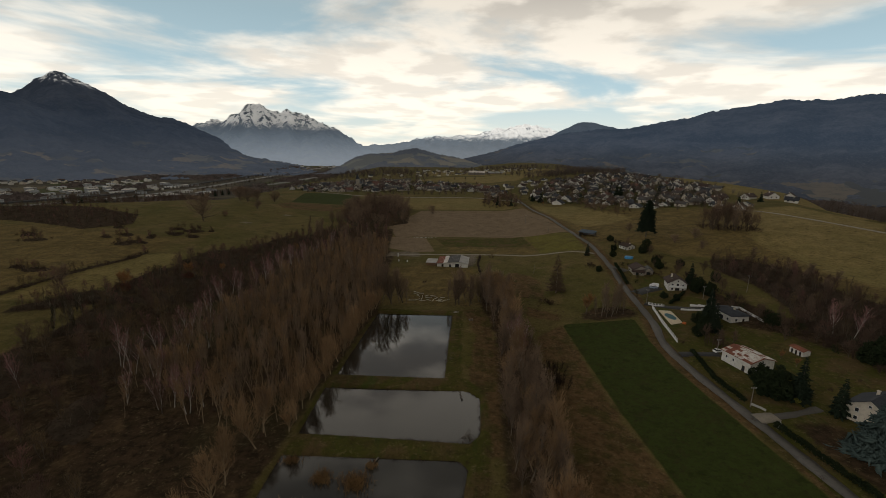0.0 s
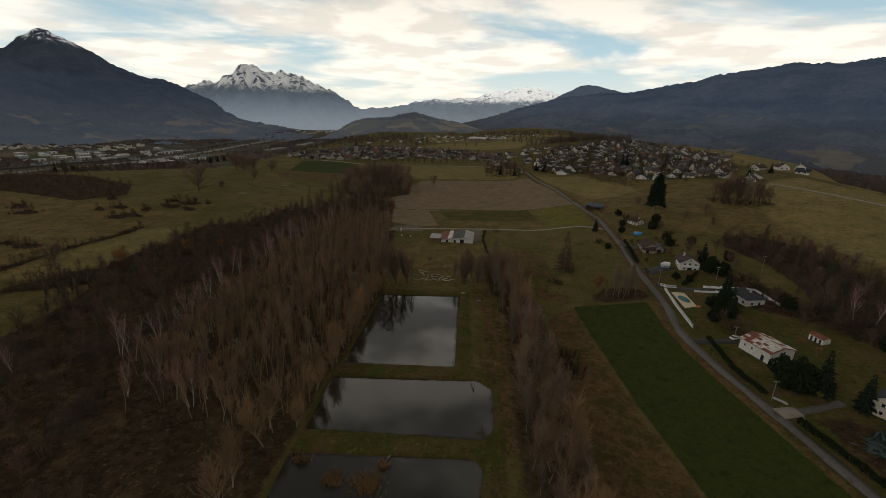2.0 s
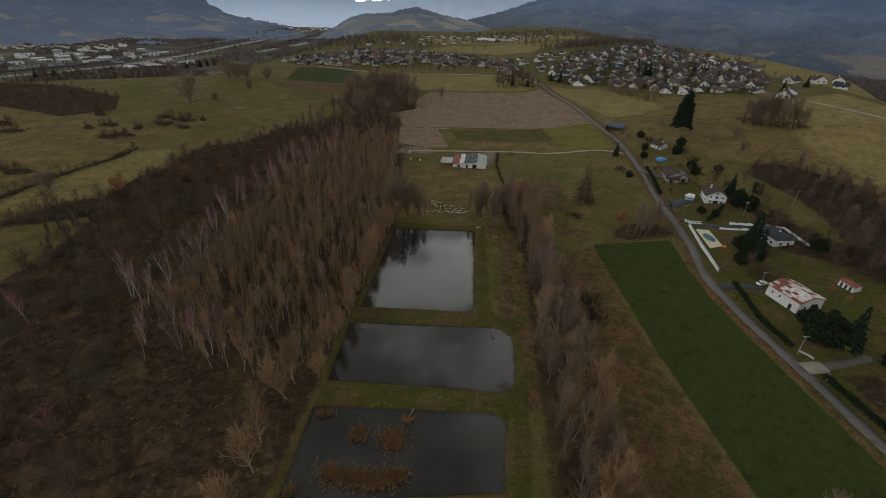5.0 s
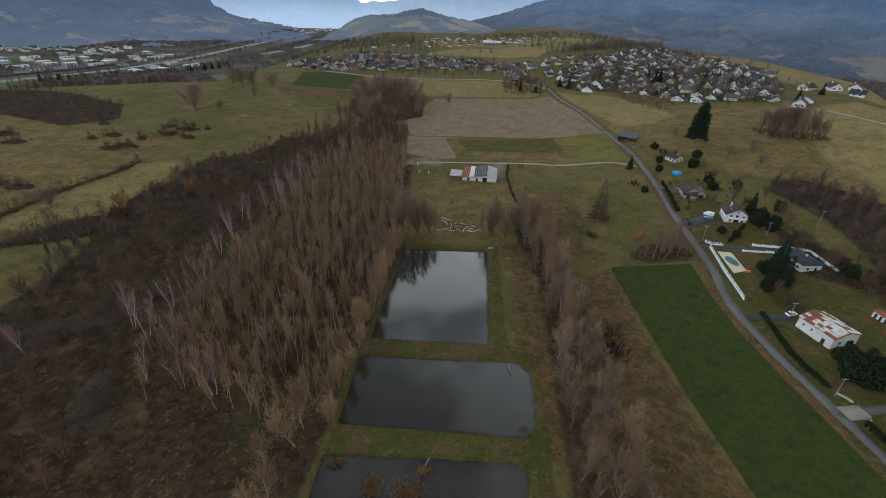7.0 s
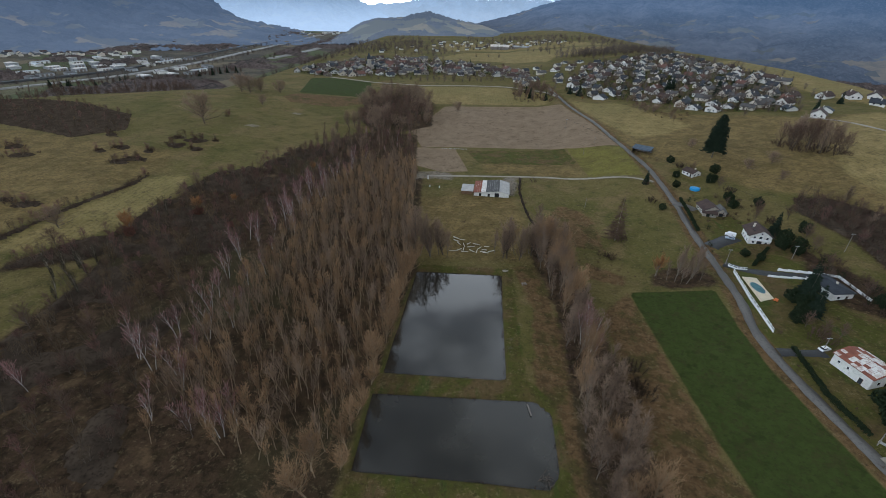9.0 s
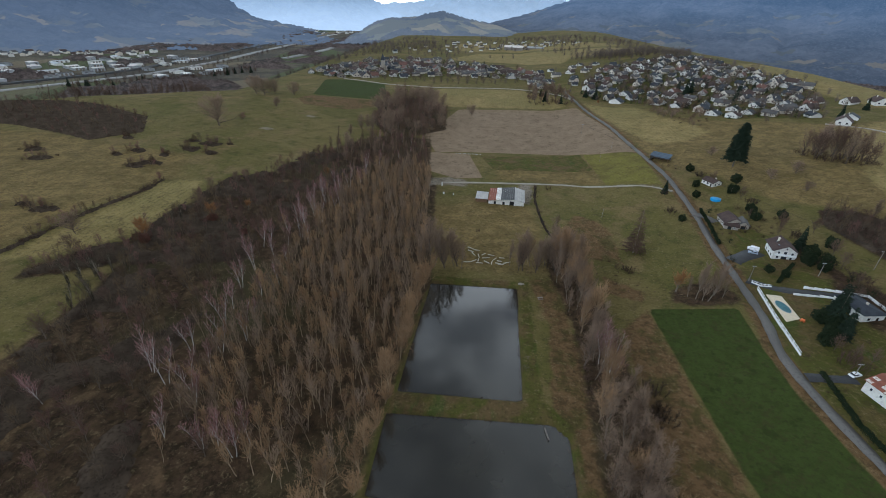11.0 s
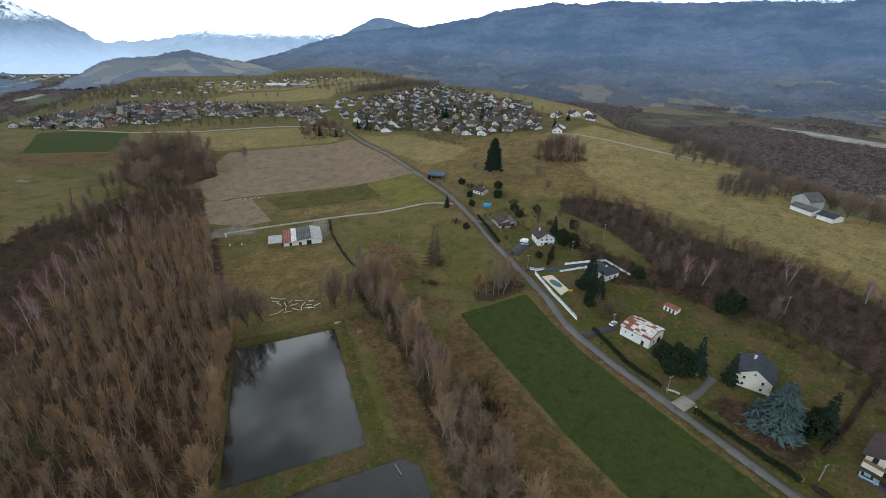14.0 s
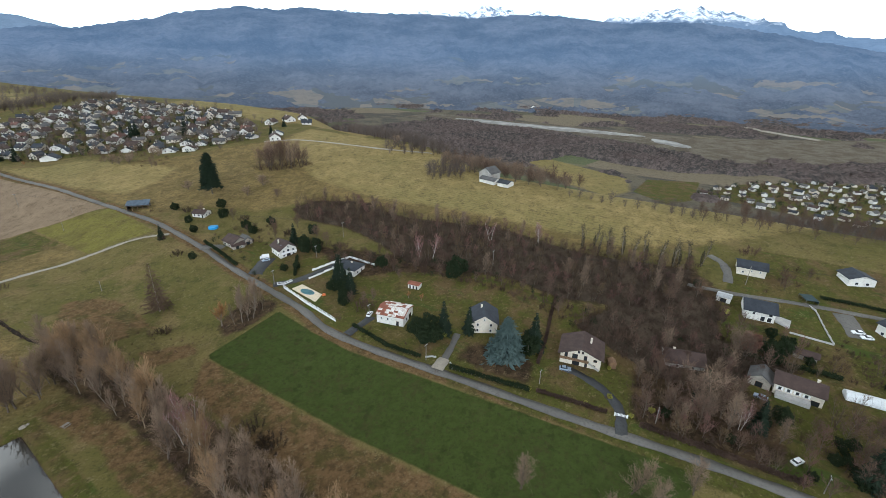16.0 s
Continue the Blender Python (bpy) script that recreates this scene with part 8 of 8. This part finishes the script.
# swimming pool on a pale terrace
deck, outline = slab_on("pool_terrace", "pale cream paved terrace with an oval covered pool", [(147.0, 64.3), (152.8, 63.8), (151.2, 48.0), (144.6, 45.4)], 0.3, None, "terrace", 0.12)
part("paving", Shape().prism(outline[::-1], -0.8, 0.0), M["paving"], deck)
oval = [(0.0 + 2.2 * math.cos(a), 0.2 + 4.3 * math.sin(a)) for a in np.linspace(0, 6.2832, 28)[:-1]]
part("pool_cover", Shape().prism(oval, 0.01, 0.05), M["pool_cover"], deck, "grey-blue pool cover")
edge = Shape()
for (ax, ay), (bx, by) in zip(oval, oval[1:] + oval[:1]):
    edge.tube((ax, ay, 0.05), (bx, by, 0.05), 0.14, 0.14, 5, False)
part("coping", edge, M["concrete"], deck)
toy = thing("inflatable_toy", "orange inflatable heap beside the pool", "toy", pose(151.0, 46.4, height(151, 46.4) + 0.1))
part("tube_ring", Shape().tube((-0.8, 0, 0.4), (0.8, 0.3, 0.5), 0.45, 0.4, 8).tube((0, -0.8, 0.4), (0.2, 0.9, 0.6), 0.4, 0.35, 8), M["plastic_orange"], toy)
wall_line("pool_wall", "long white garden wall with a balustrade", [(145.6, 68.5), (141.6, 48), (138.3, 25.9)], 0.7, 0.25, M["paint_white"], 3.4, M["paint_white"], "wall", (1.45,), 0.45)
wall_line("gate_wall", "white gate pillars and railings", [(145.8, 73.7), (148.2, 71.0), (152.5, 70.6)], 0.6, 0.25, M["paint_white"], 1.6, M["paint_white"], "wall", (1.3,), 0.4)
wall_line("ramp_wall", "white retaining wall beside a driveway ramp", [(158.5, 65.5), (168, 64.2), (173.5, 62.8)], 0.9, 0.25, M["paint_white"])
wall_line("ramp_wall", "white retaining wall above the driveway ramp", [(165.7, 70.9), (176, 67.5), (186, 63.5), (186.5, 46)], 1.1, 0.25, M["paint_white"])
wall_line("terrace_wall", "low pale wall round a lawn terrace", [(228, -135.3), (227.6, -149.2), (238, -147), (249.3, -144.9), (253.0, -142.7)], 0.7, 0.25, M["concrete"])
wall_line("garden_wall", "curved pale wall at a driveway's mouth", [(140.5, -19.5), (142.2, -21.5), (142.8, -23)], 0.6, 0.3, M["concrete"])
wall_line("garden_wall", "curved pale wall beside a driveway's mouth", [(140.6, -31.6), (142.4, -30.2), (143.0, -29)], 0.6, 0.3, M["concrete"])
ribbon("driveway", [(134.5, 15.8), (142.8, 15.2), (149.8, 15.6)], 3.6, 0.1, M["asphalt_dark"], "dark driveway to the white house", 1.5, 0.4)
ribbon("driveway", [(143.0, -91.2), (153.7, -88.4), (160.3, -81.5), (163.6, -71), (163.8, -65)], 3.4, 0.12, M["asphalt_dark"], "dark curved driveway to the chalet", 1.5, 0.4)
ribbon("driveway", [(137.4, -26.8), (144, -26)], 4.4, 0.12, M["gravel"], "pale gravel driveway mouth", 1.5, 0.4)
ribbon("driveway", [(144, -26), (149.8, -25.0), (160, -22.0)], 2.6, 0.1, M["asphalt"], "worn grey garden drive", 1.5, 0.4)
ribbon("driveway", [(145, 76), (153, 69.5), (166, 67.2), (176, 64.5)], 4.5, 0.12, M["asphalt_dark"], "dark driveway between white walls", 1.5, 0.4)
ribbon("driveway", [(147, 93), (156, 99), (163.5, 103)], 8, 0.1, M["asphalt_dark"], "dark parking yard at the chalet", 1.5, 0.4)
ribbon("driveway", [(148, 146), (155, 143), (158, 136)], 6, 0.12, M["asphalt"], "grey yard of the old farmhouse", 1.5, 0.4)
ribbon("driveway", [(243, -70), (246, -92), (246.5, -104), (248, -118), (251.5, -132), (254.5, -147), (257.5, -168), (259, -200)], 3.2, 0.15, M["asphalt"], "narrow lane behind the new houses", 2.0, 0.5)
ribbon("driveway", [(253, -154), (246, -156), (237, -158)], 7.0, 0.12, M["asphalt"], "grey parking yard beside the house", 1.5, 0.4)
ribbon("driveway", [(281.4, -101.9), (276.2, -108.7), (265.1, -111.6), (256, -112)], 4.0, 0.15, M["asphalt"], "grey drive beside the cream house", 1.5, 0.4)
net = thing("trampoline_net", "dark teal netted pen on a lawn", "netting", pose(257.5, -142.5, height(257.5, -142.5), 0, 0, 20))
for x in (-3.2, 0.0, 3.2):
    for y in (-2.4, 2.4):
        part("post", Shape().tube((x, y, -0.3), (x, y, 1.6), 0.05, 0.05, 5), M["wood_grey"], net)
part("netting", Shape().box(-3.25, 3.25, -2.45, 2.45, 1.45, 1.55).box(-3.25, 3.25, -2.46, -2.42, 0.05, 1.5), M["net"], net)
digger = thing("mini_digger", "small yellow digger on a dirt plot", "digger", pose(229.7, -113.1, height(229.7, -113.1), 0, 0, 40))
part("cab", Shape().box(-0.9, 0.5, -0.7, 0.7, 0.6, 1.2).box(-0.8, 0.2, -0.6, 0.6, 1.2, 2.3), M["leaf_yellow"], digger)
for y in (-0.75, 0.75):
    part("track", Shape().box(-1.1, 1.1, -0.2, 0.2, 0.0, 0.55, 0, (0, y, 0)), M["rubber"], digger)
part("arm", bent([(0.4, 0, 1.0), (1.4, 0, 2.2), (2.5, 0, 1.5), (2.7, 0, 0.5)], 0.13), M["leaf_yellow"], digger)

deck, outline = slab_on("house_terrace", "pale paved terrace beside the white house", [(232.5, -130.6), (238.5, -130.2), (236.5, -136.0), (229.5, -135.0)], 0.3, None, "terrace", 0.15)
part("paving", Shape().prism(outline[::-1], -0.6, 0.0), M["concrete"], deck)
# arched white gate
gate = thing("arched_gate", "white arched wooden gate across a driveway", "gate", pose(150.4, -89.2, height(150.4, -89.2), 0, 0, 105))
for k in range(9):
    x = -1.6 + k * 0.4
    part("slat", Shape().box(-0.08, 0.08, -0.03, 0.03, 0.1, 0.95 + 0.35 * math.cos(x * 0.9), 0, (x, 0, 0)), M["paint_white"], gate)
part("rail", Shape().box(-1.8, 1.8, -0.05, 0.05, 0.3, 0.45).box(-1.8, 1.8, -0.05, 0.05, 0.75, 0.88), M["paint_white"], gate)
for x in (-1.9, 1.9):
    part("pillar", Shape().box(-0.18, 0.18, -0.18, 0.18, -0.5, 1.3, 0, (x, 0, 0)), M["paint_white"], gate)

car("white hatchback parked on a driveway", 150.4, 17.4, 20, "car_white")
car("white van parked in the chalet yard", 161.9, 105.2, 150, "car_white", True)
car("silver-blue car parked in the chalet yard", 160.0, 101.5, 160, "car_blue")
car("silver-blue car parked below the chalet", 162.8, -66.6, -70, "car_blue")
car("white car parked on a lawn", 160.1, -135.5, -35, "car_white", False, 0.95)
car("silver-blue car parked beside the long house", 184.6, -126.6, 80, "car_blue")
car("white car parked in a concrete yard", 240.5, -157.5, 110, "car_white")
car("white car parked beside another", 238.3, -160.0, 110, "car_white")

# plastic tunnel
tun = thing("polytunnel", "white plastic garden tunnel on hoops", "greenhouse", pose(199.2, -155.0, height(199, -155), 0, 0, -85))
s = Shape()
arc = [(2.4 * math.cos(a), 2.4 * math.sin(a)) for a in np.linspace(0, math.pi, 11)]
n = len(arc)
s.add([(-5.5, p, q) for p, q in arc] + [(5.5, p, q) for p, q in arc], [(i, i + 1, n + i + 1, n + i) for i in range(n - 1)] + [tuple(range(n)), tuple(range(n, 2 * n))[::-1]])
part("sheet", s, M["foil"], tun)
for k in range(6):
    part("hoop", bent([(-5.4 + k * 2.16, p * 1.01, q * 1.01) for p, q in arc], 0.04), M["metal_grey"], tun)

tarp = thing("covered_pool", "round garden pool under a bright blue tarpaulin", "pool", pose(168.5, 164.5, height(168.5, 164.5)))
part("tarpaulin", Shape().tube((0, 0, -0.3), (0, 0, 1.1), 3.0, 2.9, 16).tube((0, 0, 1.1), (0, 0, 1.5), 2.9, 0.3, 16), M["paint_blue"], tarp)
part("ladder", Shape().box(-0.3, 0.3, -0.05, 0.05, -0.2, 1.4, 0, (2.9, 0, 0)), M["metal_grey"], tarp)

# ---- round the ponds ----
sedge_a, sedge_b = [], []
rsd = np.random.default_rng(31)
for poly in POND_SIDES.values():
    for (ax, ay), (bx, by) in zip(poly, poly[1:] + poly[:1]):
        n = int(math.hypot(bx - ax, by - ay) * 9)
        u = rsd.random(n)[:, None]
        q = np.array([[ax, ay]]) + u * np.array([[bx - ax, by - ay]]) + rsd.normal(0, 0.28, (n, 2)) + 0.25 * np.sin(u * 40 + ax)
        a = np.c_[q, np.full(n, -0.15)]
        sedge_a.append(a)
        sedge_b.append(a + np.c_[rsd.normal(0, 0.25, (n, 2)), 0.35 + 0.5 * rsd.random(n)])
tagged(new("pond_sedge", array_mesh("pond_sedge", *slivers(np.concatenate(sedge_a), np.concatenate(sedge_b), 0.09, 5), M["scrub"])), "dark dead sedge along the ponds' edges", "sedge", kind="stuff")

rl = np.random.default_rng(21)
logs = [(19.5, 84.4, 5), (22.6, 86.0, 40), (25.5, 84.2, -3), (24.8, 86.8, 85), (29.0, 85.4, -40), (31.5, 85.6, 80), (34.5, 85.0, -8), (35.2, 87.2, -12), (38.8, 86.2, 28), (21.0, 95.5, -30),
        (24.0, 96.8, -12), (22.4, 92.5, -60), (25.0, 91.0, -80), (27.4, 93.0, 45), (28.6, 89.6, 12), (31.2, 92.6, -18), (33.0, 89.0, 55), (36.5, 90.5, -4), (20.8, 98.6, -35), (35.8, 84.2, -4)]
beam = Shape()
beam.tube((-1.7, 0, 0.2), (1.7, 0, 0.24), 0.26, 0.2, 8)
beam_mesh = beam.mesh("log", M["log"])
for k, (x, y, turn) in enumerate(logs):
    ob = tagged(new("log", beam_mesh), "pale barked log lying on the grass", "log", "scattered logs")
    ob.matrix_basis = pose(x, y, height(x, y) - 0.02, 0, 0, turn) @ Matrix.Diagonal((rl.uniform(0.7, 1.15), 1, 1, 1))


def reeds(x, y, wide, deep, n, seed, tall=1.5):
    """Stalks and bent blades of one dense patch of reeds standing in the water."""
    r = np.random.default_rng(seed)
    a = np.c_[r.normal(0, wide / 2.9, n) + x, r.normal(0, deep / 2.9, n) + y, np.full(n, -0.6)]
    lean = r.normal(0, 0.45, (n, 3)) * np.array([1, 1, 0])
    b = a + lean + np.c_[np.zeros(n), np.zeros(n), 0.6 + tall * (0.6 + 0.5 * r.random(n))]
    c = b - (b - a) * 0.35
    tip = c + r.normal(0, 0.55, (n, 3)) * np.array([1, 1, 0.6])
    return [spikes(a, b, np.full(n, 0.06), np.full(n, 0.03)), spikes(c, tip, np.full(n, 0.09), np.zeros(n))]


bed = []
for x, y, w, d, n, s in [(0.6, -47.6, 3.6, 1.8, 150, 1), (10.6, -53.4, 3.4, 3.6, 260, 2), (19.4, -54.6, 5.0, 4.6, 420, 3), (22.6, -48.6, 2.0, 2.4, 100, 4), (6.5, -64.6, 4.8, 3.6, 340, 5), (10.5, -65.4, 4.8, 3.8, 380, 6), (15.0, -65.8, 4.8, 4.0, 380, 7), (19.5, -65.4, 4.8, 4.0, 380, 8), (22.5, -64.2, 3.2, 3.2, 200, 9), (-1.6, -69.4, 2.4, 2.4, 110, 10)]:
    bed += reeds(x, y, w, d, n, s)
tagged(new("reed_bed", array_mesh("reed_bed", *joined(bed), M["reed"])), "tan dry reed patches standing in the pond", "reeds", kind="stuff")
pipe = thing("outlet_post", "short pale sluice post at the pond's edge", "post", pose(3.2, -70.8, 0.0))
part("shaft", Shape().tube((0, 0, -1.2), (0, 0, 0.7), 0.35, 0.35, 10), M["paint_white"], pipe)
part("cap", Shape().tube((0, 0, 0.7), (0, 0, 0.85), 0.42, 0.42, 10), M["rubber"], pipe)
slab = thing("sand_heap", "small heap of pale sand at the pond corner", "heap", pose(44.5, 68.2, height(44.5, 68.2)))
part("heap", Shape().tube((0, 0, -0.3), (0.2, 0, 0.5), 1.4, 0.3, 9).tube((1.1, 0.2, -0.3), (1.2, 0.2, 0.35), 0.9, 0.2, 8), M["gravel"], slab)
for x, y, turn in [(46.8, -10.6, 10), (23.5, -45.8, -20)]:
    jetty = thing("sluice_board", "weathered grey sluice board standing out into the pond", "board", pose(x, y, 0.0, 0, 0, turn))
    part("plank", Shape().box(-0.22, 0.22, -3.2, 1.2, 0.32, 0.40), M["wood_grey"], jetty)
    for sy in (-2.9, -1.2):
        for sx in (-0.2, 0.2):
            part("post", Shape().tube((sx, sy, -1.3), (sx, sy, 0.75), 0.07, 0.06, 6), M["wood_grey"], jetty)
for x, y, turn, size in [(49.0, -33.0, 0.3, 1.0), (46.5, -34.6, 1.9, 0.8), (41.0, 20.0, 1.2, 0.9), (41.5, 12.5, 2.6, 0.8)]:
    snag = thing("fallen_branches", "dark fallen branches lying in the water at the bank", "branch", pose(x, y, -0.1, 0, 0, math.degrees(turn)))
    wood, twigs = bare_tree(int(x * 10), 5.0 * size, 0.09, 0.2, 0.8, 2.4, 10, 60, 160, thick=1.2, spread=0.6)
    lay = Matrix.Rotation(radians(76), 3, "X")
    for piece, (v, t) in (("limb", wood), ("spray", twigs)):
        part(piece, array_mesh(piece, np.asarray(v) @ np.array(lay).T, t, M["bark_dark"]), None, snag)
table = thing("picnic_table", "weathered grey picnic table on the grass", "table", pose(52.0, 57.5, height(52, 57.5), 0, 0, 15))
part("tabletop", Shape().box(-1.1, 1.1, -0.4, 0.4, 0.72, 0.78), M["wood_grey"], table)
for y in (-0.85, 0.85):
    part("bench", Shape().box(-1.1, 1.1, y - 0.14, y + 0.14, 0.42, 0.47), M["wood_grey"], table)
for x in (-0.8, 0.8):
    part("leg_frame", Shape().box(x - 0.05, x + 0.05, -0.9, 0.9, 0.33, 0.42).box(x - 0.05, x + 0.05, -0.5, -0.4, -0.1, 0.72).box(x - 0.05, x + 0.05, 0.4, 0.5, -0.1, 0.72), M["wood_grey"], table)
for x, y, w in [(48.6, 78.5, 1.0), (36.5, 103.5, 1.3), (30.0, 107.5, 1.8)]:
    heap = thing("debris_heap", "dark heap of rotting brushwood", "heap", pose(x, y, height(x, y)))
    part("branches", array_mesh("branches", *shrub(int(x), 0.7, w * 2, 40, 60, 2.0)[1], M["scrub"]), None, heap)
ditch = [(63, 196), (61.5, 184), (60, 172), (60.5, 150), (62, 128), (66, 112)]
ribbon("ditch", ditch, 1.5, 0.03, M["mud"], "narrow dark muddy ditch across the meadow", 2.0, 0.4)
pebble = Shape()
pebble.tube((0, 0, -0.2), (0.06, 0.03, 0.5), 0.75, 0.35, 7)
pebble_mesh = pebble.mesh("stone", M["concrete"])
for i in range(11):
    ob = tagged(new("stone", pebble_mesh), "pale field stone at the ploughland's edge", "stone", "row of field stones")
    ob.matrix_basis = pose(3 + i * 2.0 + 0.5 * math.sin(i * 2.7), 262.5 + 0.4 * math.sin(i * 1.9), height(3 + i * 2, 262.5), 0, 0, i * 47) @ Matrix.Diagonal((1.0 + 0.3 * math.sin(i * 3.1), 0.9, 0.8, 1))
for x, y, tall in [(-2.0, 186.0, 2.4), (0.5, 171.0, 1.2), (7.0, 170.0, 1.2)]:
    stone = thing("gate_post", "short white-painted gate post at the yard", "post", pose(x, y, height(x, y)))
    part("shaft", Shape().box(-0.35, 0.35, -0.35, 0.35, -0.4, tall), M["paint_white"], stone)
    part("cap", Shape().box(-0.42, 0.42, -0.42, 0.42, tall, tall + 0.12), M["concrete"], stone)
rows = []
for (ax, ay), (bx, by) in zip(ditch, ditch[1:]):
    rows += [(ax + (bx - ax) * u + rng.normal(0, 0.7), ay + (by - ay) * u) for u in np.linspace(0, 1, 9)]
mass("ditch_brambles", "low brambles along a ditch", P, kinds(SHRUB, rows, 0.2, 0.4, 90))
for x, y in [(118, 250), (98, 148), (132, 274)]:
    pole = thing("field_post", "thin grey pole standing in a field", "pole", pose(x, y, height(x, y)))
    part("shaft", Shape().tube((0, 0, -0.5), (0.1, 0, 6.0), 0.11, 0.08, 6), M["wood_grey"], pole)


def pole_line(spots, tall):
    tops = []
    for x, y in spots:
        z = height(x, y)
        pole = thing("utility_pole", "grey utility pole with a short crossarm", "pole", pose(x, y, z), "utility poles")
        part("shaft", Shape().tube((0, 0, -0.8), (0, 0, tall), 0.16, 0.11, 8), M["wood_grey"], pole)
        part("crossarm", Shape().box(-0.9, 0.9, -0.07, 0.07, tall - 0.5, tall - 0.34), M["metal_grey"], pole)
        for k in (-0.8, 0, 0.8):
            part("insulator", Shape().tube((k, 0, tall - 0.34), (k, 0, tall - 0.1), 0.06, 0.05, 6), M["concrete"], pole)
        tops.append(Vector((x, y, z + tall - 0.1)))
    return tops


def wires(tops, offset=0.8):
    for a, b in zip(tops, tops[1:]):
        for k in (-offset, 0, offset):
            pts = [a.lerp(b, i / 12) + Vector((k * 0.5, k * 0.5, -1.6 * 4 * (i / 12) * (1 - i / 12))) for i in range(13)]
            s = bent(pts, 0.02, 3)
            tagged(new("overhead_wire", s.mesh("overhead_wire", M["rubber"])), "thin dark overhead wire between poles", "wire", "overhead wires")


wires(pole_line([(118, 330), (202, 84), (214, -10), (258, -119), (292, -210)], 9.5))
for x, y, t in [(139.6, -20.5, 7), (149.6, 16.8, 6), (145.4, 75.5, 8), (150.6, -61.5, 6), (177, 80, 7), (153.5, -99, 6), (152.5, -141, 6)]:
    pole_line([(x, y)], t)
